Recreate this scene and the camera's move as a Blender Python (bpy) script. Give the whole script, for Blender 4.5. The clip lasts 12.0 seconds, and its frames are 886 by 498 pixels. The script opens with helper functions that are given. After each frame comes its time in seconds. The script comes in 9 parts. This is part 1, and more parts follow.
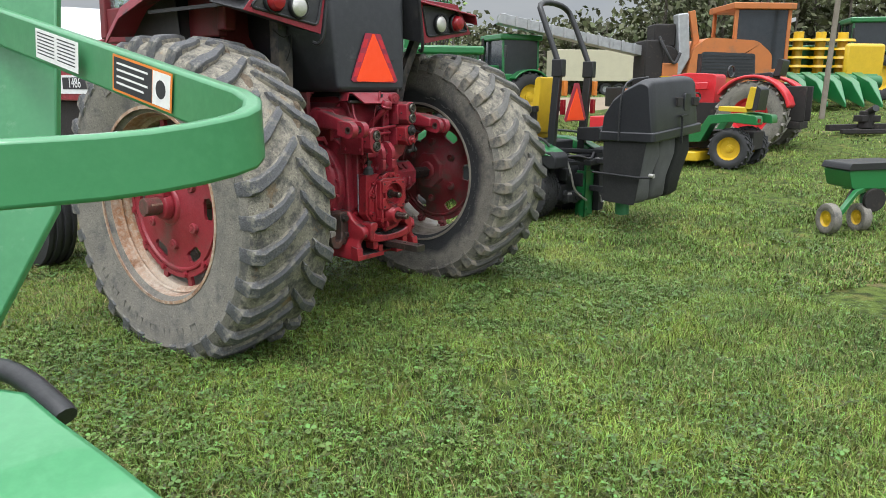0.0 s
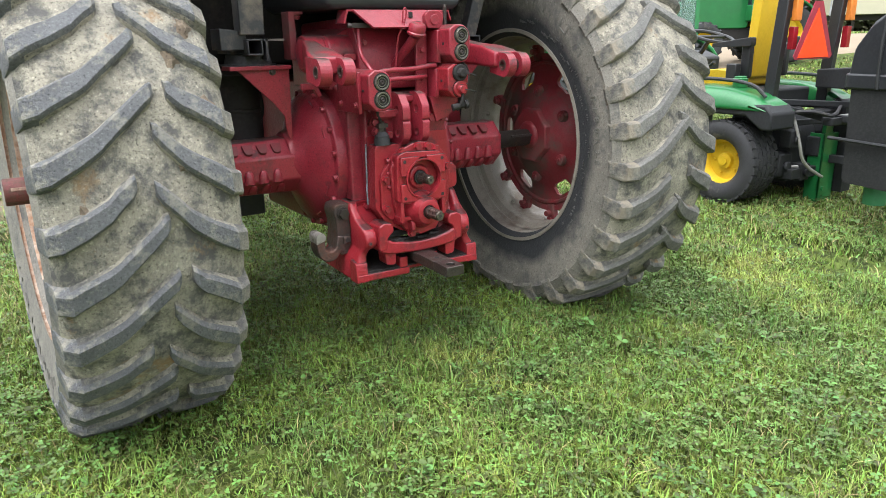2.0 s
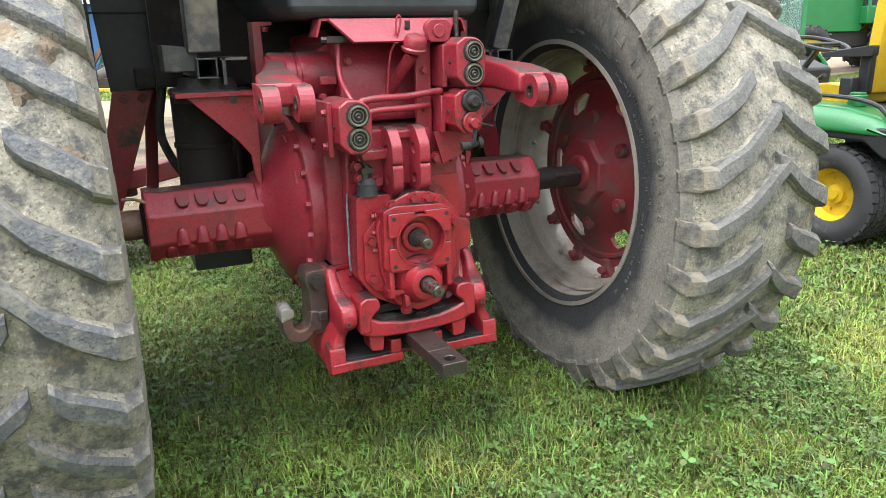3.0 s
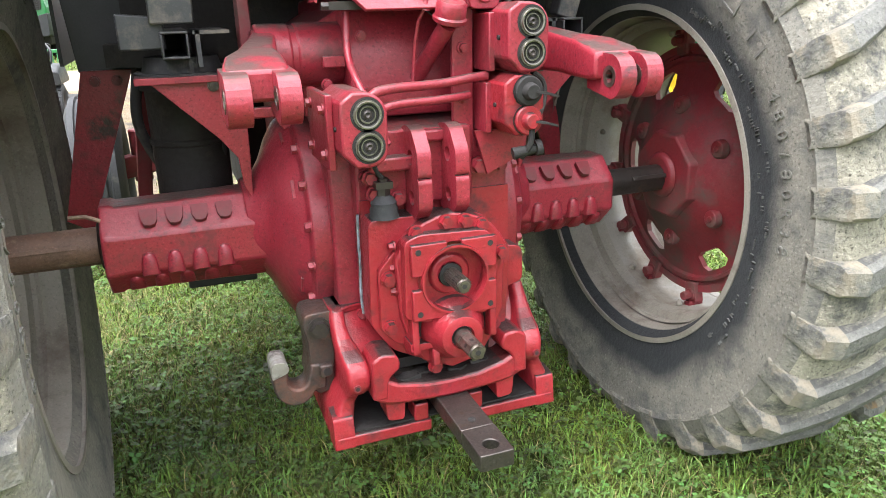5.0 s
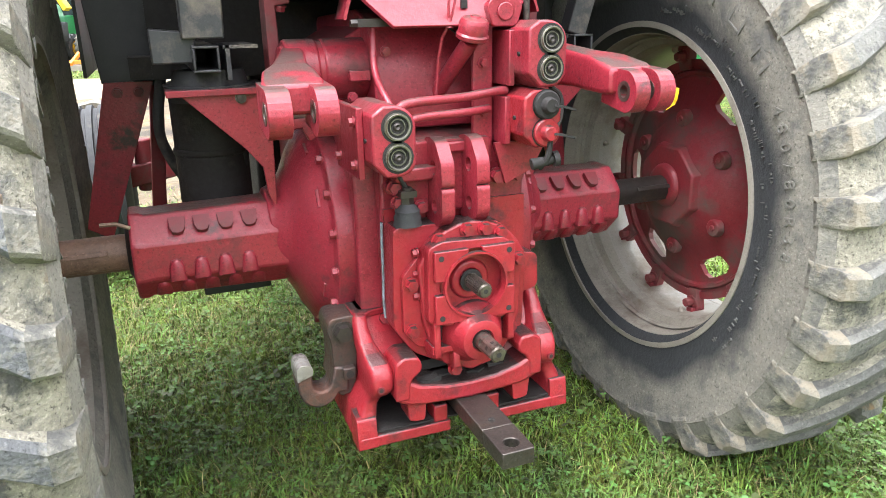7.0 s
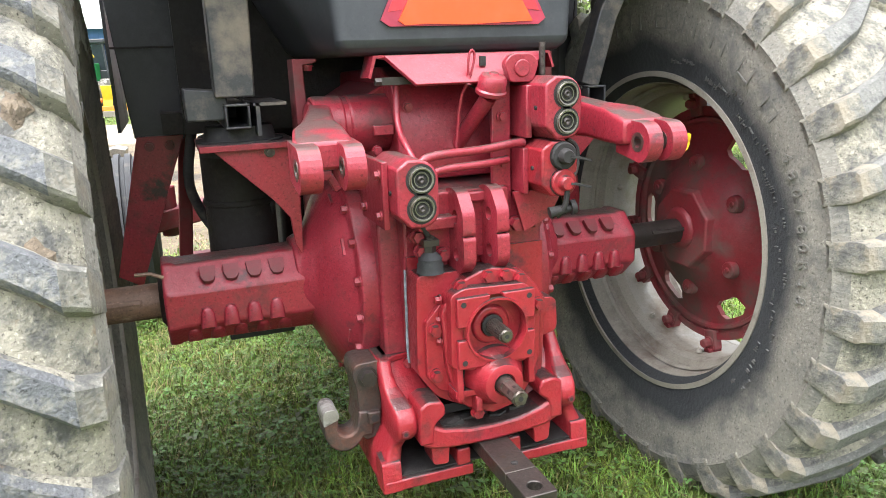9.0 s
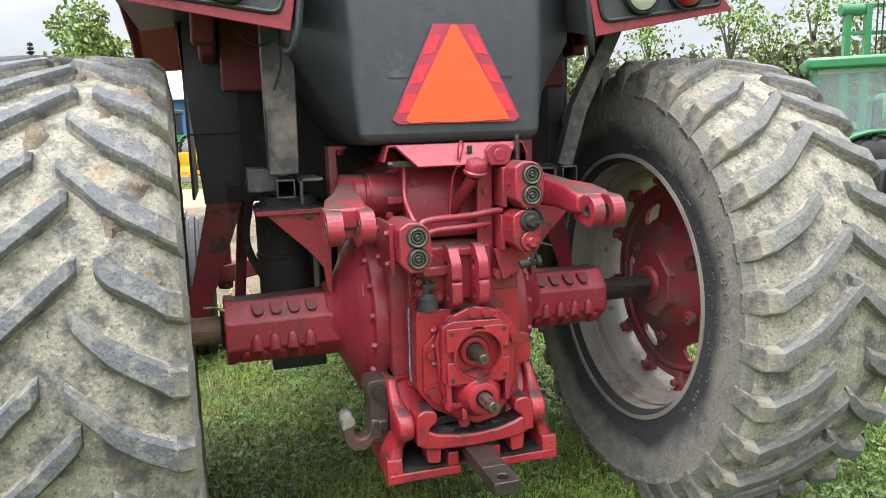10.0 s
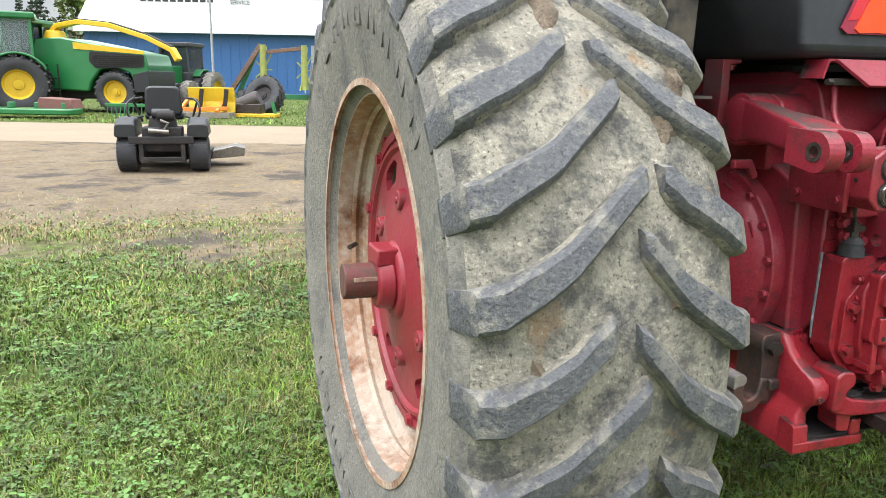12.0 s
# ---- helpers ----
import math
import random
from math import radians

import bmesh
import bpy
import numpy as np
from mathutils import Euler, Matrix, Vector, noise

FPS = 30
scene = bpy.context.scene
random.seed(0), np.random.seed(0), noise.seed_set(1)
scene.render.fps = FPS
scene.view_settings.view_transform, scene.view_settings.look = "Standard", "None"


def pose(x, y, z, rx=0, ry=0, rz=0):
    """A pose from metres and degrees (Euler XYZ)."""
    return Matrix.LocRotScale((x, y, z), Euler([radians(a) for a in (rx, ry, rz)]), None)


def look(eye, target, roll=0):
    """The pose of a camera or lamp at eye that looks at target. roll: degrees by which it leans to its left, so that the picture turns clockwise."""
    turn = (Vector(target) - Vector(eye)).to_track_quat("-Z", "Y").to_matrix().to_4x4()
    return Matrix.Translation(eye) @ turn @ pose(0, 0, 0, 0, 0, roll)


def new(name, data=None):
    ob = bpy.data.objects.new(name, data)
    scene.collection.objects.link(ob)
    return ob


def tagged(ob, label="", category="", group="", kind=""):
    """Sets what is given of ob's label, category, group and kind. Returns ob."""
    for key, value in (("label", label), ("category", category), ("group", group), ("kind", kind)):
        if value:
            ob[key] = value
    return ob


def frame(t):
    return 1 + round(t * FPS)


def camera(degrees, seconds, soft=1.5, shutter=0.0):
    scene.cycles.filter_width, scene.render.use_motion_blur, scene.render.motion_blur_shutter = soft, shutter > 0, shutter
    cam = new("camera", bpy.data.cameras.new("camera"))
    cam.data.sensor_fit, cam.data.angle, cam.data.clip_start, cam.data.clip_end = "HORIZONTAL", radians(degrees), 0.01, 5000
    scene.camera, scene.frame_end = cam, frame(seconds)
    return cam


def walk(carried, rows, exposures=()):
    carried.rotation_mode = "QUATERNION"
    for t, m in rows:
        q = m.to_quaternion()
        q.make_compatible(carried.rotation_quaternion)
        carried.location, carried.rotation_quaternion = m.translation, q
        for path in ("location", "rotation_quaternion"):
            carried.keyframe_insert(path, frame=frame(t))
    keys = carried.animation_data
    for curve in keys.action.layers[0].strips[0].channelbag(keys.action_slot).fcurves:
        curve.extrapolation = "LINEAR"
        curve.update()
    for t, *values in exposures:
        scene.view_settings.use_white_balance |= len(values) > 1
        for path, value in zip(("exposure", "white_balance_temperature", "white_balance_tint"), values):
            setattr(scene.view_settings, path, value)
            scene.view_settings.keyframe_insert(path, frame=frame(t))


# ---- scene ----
cam = camera(63.0, 12.0, soft=0.3)
PATH = [
    (0, (-3.344, -3.423, 1.426), (-1.827, -2.193, 0.993), 0.4),
    (0.4, (-2.877, -3.423, 1.384), (-1.416, -2.14, 0.913), 0.4),
    (0.5, (-2.772, -3.422, 1.378), (-1.328, -2.126, 0.891), 0.3),
    (0.7, (-2.527, -3.364, 1.387), (-1.13, -2.033, 0.859), 0.3),
    (1, (-2.235, -3.217, 1.366), (-0.882, -1.844, 0.831), -0.3),
    (1.5, (-1.744, -3.01, 1.319), (-0.576, -1.492, 0.744), -1.0),
    (2, (-1.396, -2.72, 1.309), (-0.393, -1.086, 0.738), -0.9),
    (2.5, (-1.085, -2.43, 1.334), (-0.197, -0.726, 0.779), -0.8),
    (3, (-0.795, -2.21, 1.334), (0.003, -0.462, 0.78), -1.3),
    (3.5, (-0.663, -1.944, 1.32), (0.075, -0.174, 0.753), -1.7),
    (3.7, (-0.652, -1.82, 1.367), (0.079, -0.059, 0.765), -1.8),
    (5.5, (-0.512, -1.687, 1.331), (0.131, 0.096, 0.694), -1.4),
    (6, (-0.568, -1.697, 1.344), (0.082, 0.086, 0.712), -1.2),
    (6.5, (-0.624, -1.74, 1.355), (0.052, 0.041, 0.745), -1.0),
    (8.5, (-0.636, -1.634, 1.342), (0.081, 0.127, 0.72), -1.6),
    (9, (-0.663, -1.762, 1.388), (0.007, 0.053, 0.88), -2.0),
    (9.5, (-0.674, -2.012, 1.438), (-0.067, -0.148, 1.043), -2.2),
    (10, (-0.7, -2.289, 1.443), (-0.127, -0.401, 1.117), -1.8),
    (10.5, (-0.869, -2.394, 1.46), (-0.314, -0.497, 1.159), -1.1),
    (11, (-1.127, -2.386, 1.408), (-0.538, -0.504, 1.075), -0.3),
    (11.5, (-1.418, -2.094, 1.332), (-0.816, -0.231, 0.925), -0.0),
    (12, (-1.706, -1.655, 1.33), (-1.121, 0.203, 0.874), 1.1),
]
EXPOSURES = [(0.0, -0.12, 6350, 10), (0.5, 0.12, 6350, 10), (1.0, 0.32, 6350, 10), (2.0, 0.55, 6350, 10), (3.0, 0.8, 6350, 10), (5.5, 1.32, 6350, 10), (6.5, 1.37, 6350, 10), (8.5, 1.4, 6350, 10), (9.5, 1.0, 6350, 10), (10.5, 0.68, 6350, 10), (11.0, 0.6, 6350, 10), (12.0, 0.5, 6350, 10)]
walk(cam, [(t, look(eye, target, roll)) for t, eye, target, roll in PATH], EXPOSURES)

# ---- world, sun and exposure ----
world = bpy.data.worlds.new("sky")
scene.world = world
world.use_nodes = True


SUN_FROM = Vector((-4.5, -2.5, 11))


def build_sky():
    nt = world.node_tree
    nt.nodes.clear()
    out = nt.nodes.new("ShaderNodeOutputWorld")
    sky = nt.nodes.new("ShaderNodeTexSky")
    sky.sky_type, sky.sun_disc = "NISHITA", False
    sky.sun_elevation, sky.sun_rotation = radians(65.0), radians(241.0)
    bg_blue = nt.nodes.new("ShaderNodeBackground")
    bg_blue.inputs["Strength"].default_value = 0.10
    nt.links.new(sky.outputs[0], bg_blue.inputs["Color"])
    tc = nt.nodes.new("ShaderNodeTexCoord")
    mp = nt.nodes.new("ShaderNodeMapping")
    mp.inputs["Scale"].default_value = (1.6, 1.6, 5.5)
    no = nt.nodes.new("ShaderNodeTexNoise")
    no.inputs["Scale"].default_value, no.inputs["Detail"].default_value = 2.2, 6
    ramp = nt.nodes.new("ShaderNodeValToRGB")
    ramp.color_ramp.elements[0].position, ramp.color_ramp.elements[0].color = 0.34, (0.74, 0.79, 0.86, 1)
    ramp.color_ramp.elements[1].position, ramp.color_ramp.elements[1].color = 0.62, (1.0, 1.0, 0.99, 1)
    bg = nt.nodes.new("ShaderNodeBackground")
    mix = nt.nodes.new("ShaderNodeMixShader")
    mix.inputs[0].default_value = 0.88
    nt.links.new(tc.outputs["Generated"], mp.inputs["Vector"])
    nt.links.new(mp.outputs[0], no.inputs["Vector"])
    nt.links.new(no.outputs[0], ramp.inputs[0])
    nt.links.new(ramp.outputs[0], bg.inputs["Color"])
    # an overcast sky is several times brighter overhead than at the horizon
    sep = nt.nodes.new("ShaderNodeSeparateXYZ")
    nt.links.new(tc.outputs["Generated"], sep.inputs[0])
    sq = nt.nodes.new("ShaderNodeMath")
    sq.operation = "MULTIPLY"
    nt.links.new(sep.outputs["Z"], sq.inputs[0])
    nt.links.new(sep.outputs["Z"], sq.inputs[1])
    grow = nt.nodes.new("ShaderNodeMath")
    grow.operation = "MULTIPLY_ADD"
    grow.inputs[1].default_value, grow.inputs[2].default_value = 3.0, 0.52
    nt.links.new(sq.outputs[0], grow.inputs[0])
    # and the cloud glows round the veiled sun
    dot = nt.nodes.new("ShaderNodeVectorMath")
    dot.operation = "DOT_PRODUCT"
    dot.inputs[1].default_value = SUN_FROM.normalized()
    nt.links.new(tc.outputs["Generated"], dot.inputs[0])
    side = nt.nodes.new("ShaderNodeMapRange")
    side.inputs["From Min"].default_value, side.inputs["To Max"].default_value = 0.0, 1.5
    nt.links.new(dot.outputs["Value"], side.inputs["Value"])
    both = nt.nodes.new("ShaderNodeMath")
    both.operation = "ADD"
    nt.links.new(grow.outputs[0], both.inputs[0])
    nt.links.new(side.outputs[0], both.inputs[1])
    nt.links.new(both.outputs[0], bg.inputs["Strength"])
    nt.links.new(bg_blue.outputs[0], mix.inputs[1])
    nt.links.new(bg.outputs[0], mix.inputs[2])
    nt.links.new(mix.outputs[0], out.inputs["Surface"])


build_sky()
sun = new("sun", bpy.data.lights.new("sun", "SUN"))
sun.data.energy, sun.data.angle, sun.data.color = 1.6, radians(20), (1.0, 0.975, 0.95)
sun.matrix_world = look(SUN_FROM, (0, 0, 0))

# ---- materials ----


def material(name, colour, colour2=None, rough=0.6, metal=0.0, scale=6.0, fine=60.0, bump=0.1, bump_scale=None, dirt=None,
             dirt_amount=0.0, dirt_scale=3.0, per="", spread=0.0, spec=0.5, coat=0.0, detail=6, speck=0.0, speck_scale=150.0, stain=None, settle=None):
    """A procedural surface: two colours mixed by noise at two scales, an optional layer of dirt, and relief."""
    m = bpy.data.materials.new(name)
    m.use_nodes = True
    nt = m.node_tree
    bsdf = nt.nodes["Principled BSDF"]
    tc = nt.nodes.new("ShaderNodeTexCoord")

    def noise_node(sc, det=detail, rough_=0.6):
        n = nt.nodes.new("ShaderNodeTexNoise")
        n.inputs["Scale"].default_value, n.inputs["Detail"].default_value, n.inputs["Roughness"].default_value = sc, det, rough_
        nt.links.new(tc.outputs["Object"], n.inputs["Vector"])
        return n

    def ramp_node(src, lo, hi):
        r = nt.nodes.new("ShaderNodeMapRange")
        r.inputs["From Min"].default_value, r.inputs["From Max"].default_value = lo, hi
        nt.links.new(src, r.inputs["Value"])
        return r.outputs[0]

    def mixed(fac, a, b):
        mx = nt.nodes.new("ShaderNodeMix")
        mx.data_type = "RGBA"
        for sock, val in ((mx.inputs[0], fac), (mx.inputs[6], a), (mx.inputs[7], b)):
            if isinstance(val, (tuple, list)):
                sock.default_value = (*val, 1)
            elif isinstance(val, (int, float)):
                sock.default_value = val
            else:
                nt.links.new(val, sock)
        return mx.outputs[2]

    colour2 = colour2 or tuple(c * 0.7 for c in colour)
    big = noise_node(scale)
    small = noise_node(fine, 3)
    col = mixed(ramp_node(big.outputs[0], 0.32, 0.68), colour, colour2)
    col = mixed(ramp_node(small.outputs[0], 0.42, 0.75), col, tuple(min(1, c * 1.18 + 0.01) for c in colour2))
    rgh = None
    if speck:
        g = noise_node(speck_scale, 4, 0.75)
        dark, pale = ramp_node(g.outputs[0], 0.56, 0.66), ramp_node(g.outputs[0], 0.42, 0.34)
        for fac, tone in ((dark, tuple(c * 0.32 for c in colour2)), (pale, tuple(min(1, c * 1.35 + 0.02) for c in colour))):
            amt = nt.nodes.new("ShaderNodeMath")
            amt.operation = "MULTIPLY"
            amt.inputs[1].default_value = speck
            nt.links.new(fac, amt.inputs[0])
            col = mixed(amt.outputs[0], col, tone)
    if dirt:
        d = noise_node(dirt_scale, 8, 0.7)
        lo = 0.72 - 0.5 * dirt_amount
        fac = ramp_node(d.outputs[0], lo, lo + 0.16)
        col = mixed(fac, col, dirt)
        rr = nt.nodes.new("ShaderNodeMapRange")
        rr.inputs["To Min"].default_value, rr.inputs["To Max"].default_value = rough, min(0.95, rough + 0.3)
        nt.links.new(fac, rr.inputs["Value"])
        rgh = rr.outputs[0]
    if stain:
        tone, amount, sc = stain
        st = noise_node(sc, 7, 0.65)
        col = mixed(ramp_node(st.outputs[0], 0.74 - 0.4 * amount, 0.82 - 0.4 * amount), col, tone)
    if settle:
        # dust and grime that lie on level surfaces
        tone, amount = settle
        geo = nt.nodes.new("ShaderNodeNewGeometry")
        sep = nt.nodes.new("ShaderNodeSeparateXYZ")
        nt.links.new(geo.outputs["True Normal"], sep.inputs[0])
        lie = noise_node(13, 6, 0.7)
        both = nt.nodes.new("ShaderNodeMath")
        both.operation = "MULTIPLY"
        nt.links.new(ramp_node(sep.outputs["Z"], 0.72, 0.95), both.inputs[0])
        nt.links.new(ramp_node(lie.outputs[0], 0.62 - 0.3 * amount, 0.78 - 0.3 * amount), both.inputs[1])
        col = mixed(both.outputs[0], col, tone)
    if per:
        src = nt.nodes.new("ShaderNodeObjectInfo").outputs["Random"] if per == "object" else nt.nodes.new("ShaderNodeNewGeometry").outputs["Random Per Island"]
        hs = nt.nodes.new("ShaderNodeHueSaturation")
        for sock, a, b in (("Value", 1 - spread, 1 + spread), ("Hue", 0.5 - spread * 0.06, 0.5 + spread * 0.06)):
            r = nt.nodes.new("ShaderNodeMapRange")
            r.inputs["To Min"].default_value, r.inputs["To Max"].default_value = a, b
            nt.links.new(src, r.inputs["Value"])
            nt.links.new(r.outputs[0], hs.inputs[sock])
        nt.links.new(col, hs.inputs["Color"])
        col = hs.outputs[0]
    nt.links.new(col, bsdf.inputs["Base Color"])
    if rgh is None:
        rr = nt.nodes.new("ShaderNodeMapRange")
        rr.inputs["To Min"].default_value, rr.inputs["To Max"].default_value = max(0.05, rough - 0.1), min(1, rough + 0.1)
        nt.links.new(big.outputs[0], rr.inputs["Value"])
        rgh = rr.outputs[0]
    nt.links.new(rgh, bsdf.inputs["Roughness"])
    bsdf.inputs["Metallic"].default_value = metal
    bsdf.inputs["Specular IOR Level"].default_value = spec
    bsdf.inputs["Coat Weight"].default_value = coat
    if bump:
        bn = nt.nodes.new("ShaderNodeBump")
        bn.inputs["Strength"].default_value, bn.inputs["Distance"].default_value = bump, 0.01
        nn = noise_node(bump_scale or fine, 5)
        nt.links.new(nn.outputs[0], bn.inputs["Height"])
        nt.links.new(bn.outputs[0], bsdf.inputs["Normal"])
    return m


def glass(name, tint=(0.75, 0.85, 0.85)):
    m = bpy.data.materials.new(name)
    m.use_nodes = True
    b = m.node_tree.nodes["Principled BSDF"]
    b.inputs["Base Color"].default_value = (*tint, 1)
    b.inputs["Roughness"].default_value = 0.03
    b.inputs["Transmission Weight"].default_value = 0.9
    b.inputs["IOR"].default_value = 1.1
    return m


RED = material("red_paint", (0.30, 0.024, 0.04), (0.215, 0.016, 0.028), rough=0.32, scale=4, fine=38, bump=0.2, bump_scale=60, dirt=(0.11, 0.03, 0.03), dirt_amount=0.34, dirt_scale=6, speck=0.7, speck_scale=150, stain=((0.045, 0.024, 0.024), 0.33, 5.5), settle=((0.085, 0.055, 0.05), 0.85))
RED_GREASY = material("greasy_red_paint", (0.33, 0.02, 0.03), (0.235, 0.014, 0.022), rough=0.28, scale=7, fine=60, bump=0.3, bump_scale=75, dirt=(0.06, 0.016, 0.018), dirt_amount=0.36, dirt_scale=8, speck=0.35, speck_scale=160, settle=((0.03, 0.023, 0.022), 1.15))
RED_DULL = material("dull_red_paint", (0.19, 0.018, 0.026), (0.13, 0.015, 0.02), rough=0.5, scale=5, fine=40, bump=0.12, dirt=(0.10, 0.05, 0.045), dirt_amount=0.4, dirt_scale=5, speck=0.3)
RED_RUSTED = material("rusted_red_paint", (0.15, 0.03, 0.03), (0.1, 0.035, 0.028), rough=0.55, scale=9, fine=60, bump=0.25, dirt=(0.09, 0.055, 0.04), dirt_amount=0.45, dirt_scale=14, speck=0.5)
RED_DISC = material("wheel_centre_red", (0.30, 0.022, 0.036), (0.22, 0.019, 0.029), rough=0.45, scale=4, fine=50, bump=0.12, dirt=(0.17, 0.09, 0.075), dirt_amount=0.36, dirt_scale=6, speck=0.35)
RED_BRIGHT = material("bright_red_paint", (0.6, 0.02, 0.03), (0.5, 0.018, 0.025), rough=0.35, bump=0.03, coat=0.2)
STEEL = material("bare_steel", (0.17, 0.15, 0.14), (0.09, 0.08, 0.075), rough=0.38, metal=0.85, scale=18, fine=120, bump=0.12, dirt=(0.035, 0.025, 0.02), dirt_amount=0.4, dirt_scale=14)
STEEL_DARK = material("oily_steel", (0.07, 0.055, 0.05), (0.035, 0.03, 0.028), rough=0.4, metal=0.5, scale=14, fine=90, bump=0.15, dirt=(0.12, 0.07, 0.045), dirt_amount=0.25, dirt_scale=9)
STEEL_BRIGHT = material("machined_steel", (0.5, 0.485, 0.47), (0.36, 0.345, 0.33), rough=0.42, metal=0.45, scale=20, fine=120, bump=0.05)
TIP_STEEL = material("rubbed_hook_steel", (0.4, 0.385, 0.37), (0.24, 0.22, 0.2), rough=0.4, metal=0.4, scale=30, fine=120, bump=0.15, dirt=(0.06, 0.045, 0.04), dirt_amount=0.47, dirt_scale=24)
STEEL_RING = material("coupler_steel", (0.30, 0.28, 0.25), (0.2, 0.185, 0.165), rough=0.35, metal=0.9, scale=20, fine=120, bump=0.1, dirt=(0.03, 0.022, 0.02), dirt_amount=0.35, dirt_scale=40)
SEALANT = material("pale_sealant", (0.3, 0.36, 0.42), (0.12, 0.13, 0.14), rough=0.6, scale=30, bump=0.2)
STEEL_WORN = material("worn_spline_steel", (0.26, 0.23, 0.2), (0.12, 0.1, 0.09), rough=0.34, metal=0.85, scale=22, fine=120, bump=0.12, dirt=(0.06, 0.035, 0.025), dirt_amount=0.36, dirt_scale=26)
DRAWBAR_STEEL = material("worn_drawbar_steel", (0.11, 0.092, 0.082), (0.055, 0.047, 0.043), rough=0.36, metal=0.7, scale=10, fine=90, bump=0.16, dirt=(0.13, 0.085, 0.055), dirt_amount=0.3, dirt_scale=15, speck=0.5)
HOOK_STEEL = material("worn_hook_steel", (0.085, 0.05, 0.042), (0.035, 0.03, 0.028), rough=0.45, metal=0.3, scale=16, fine=80, bump=0.3, dirt=(0.15, 0.07, 0.05), dirt_amount=0.42, dirt_scale=12, speck=0.5)
RUSTY_AXLE = material("rusty_steel", (0.22, 0.125, 0.085), (0.12, 0.07, 0.05), rough=0.5, metal=0.15, scale=9, fine=80, bump=0.25, dirt=(0.36, 0.27, 0.2), dirt_amount=0.36, dirt_scale=14, speck=0.6)
RIM_WORN = material("worn_rim_paint", (0.56, 0.51, 0.45), (0.42, 0.37, 0.32), rough=0.55, scale=4, fine=30, bump=0.15, dirt=(0.24, 0.12, 0.055), dirt_amount=0.44, dirt_scale=2.6, speck=0.4)
RED_DISC_DUSTY = material("dusty_wheel_centre_red", (0.24, 0.02, 0.03), (0.17, 0.017, 0.025), rough=0.5, scale=4, fine=50, bump=0.12, dirt=(0.12, 0.075, 0.065), dirt_amount=0.52, dirt_scale=5, speck=0.35)
RIM_RUST = material("rusty_rim_band", (0.34, 0.15, 0.06), (0.43, 0.36, 0.29), rough=0.7, scale=2.2, fine=40, bump=0.25, dirt=(0.17, 0.07, 0.03), dirt_amount=0.4, dirt_scale=6, speck=0.5)
RIM_PALE = material("pale_silver_rim_paint", (0.31, 0.288, 0.255), (0.235, 0.215, 0.188), rough=0.55, scale=4, fine=35, bump=0.14, dirt=(0.17, 0.13, 0.095), dirt_amount=0.42, dirt_scale=3.5, speck=0.3)
RIM_DUSTY = material("dusty_rim_steel", (0.29, 0.265, 0.225), (0.2, 0.18, 0.155), rough=0.55, scale=4, fine=35, bump=0.12, dirt=(0.13, 0.10, 0.08), dirt_amount=0.36, dirt_scale=4, speck=0.4)
RUBBER = material("rubber", (0.038, 0.038, 0.041), (0.025, 0.025, 0.028), rough=0.75, bump=0.15, fine=70, dirt=(0.13, 0.12, 0.10), dirt_amount=0.3, dirt_scale=6, speck=0.3)
LUG_RUBBER = material("worn_lug_rubber", (0.115, 0.117, 0.122), (0.07, 0.072, 0.077), rough=0.7, scale=9, fine=65, bump=0.7, bump_scale=100, dirt=(0.25, 0.235, 0.195), dirt_amount=0.45, dirt_scale=17, speck=0.85, speck_scale=130)
TREAD_DUST = material("dusty_tread_rubber", (0.345, 0.315, 0.248), (0.22, 0.203, 0.163), rough=0.92, scale=11, fine=60, bump=0.85, bump_scale=95, dirt=(0.085, 0.083, 0.078), dirt_amount=0.53, dirt_scale=14, speck=1.0, speck_scale=110, stain=((0.25, 0.16, 0.085), 0.36, 5.0))
SHOULDER_DUST = material("dusty_shoulder_rubber", (0.24, 0.222, 0.182), (0.15, 0.142, 0.122), rough=0.92, scale=10, fine=45, bump=0.8, bump_scale=60, dirt=(0.085, 0.084, 0.08), dirt_amount=0.47, dirt_scale=11, speck=0.8, speck_scale=110, stain=((0.225, 0.195, 0.15), 0.36, 7.0))
LUG_DUSTY = material("dusty_lug_rubber", (0.165, 0.158, 0.142), (0.1, 0.098, 0.092), rough=0.8, scale=8, fine=55, bump=0.7, bump_scale=70, dirt=(0.075, 0.073, 0.071), dirt_amount=0.45, dirt_scale=13, speck=0.8, speck_scale=130)
DEEP_BLACK = material("oily_black_steel", (0.026, 0.027, 0.030), (0.017, 0.018, 0.020), rough=0.62, scale=6, bump=0.06, dirt=(0.05, 0.046, 0.04), dirt_amount=0.25, dirt_scale=8, spec=0.3)
MUD = material("dried_mud", (0.19, 0.145, 0.1), (0.11, 0.085, 0.06), rough=0.95, scale=30, fine=90, bump=1.0, bump_scale=80, speck=0.7)


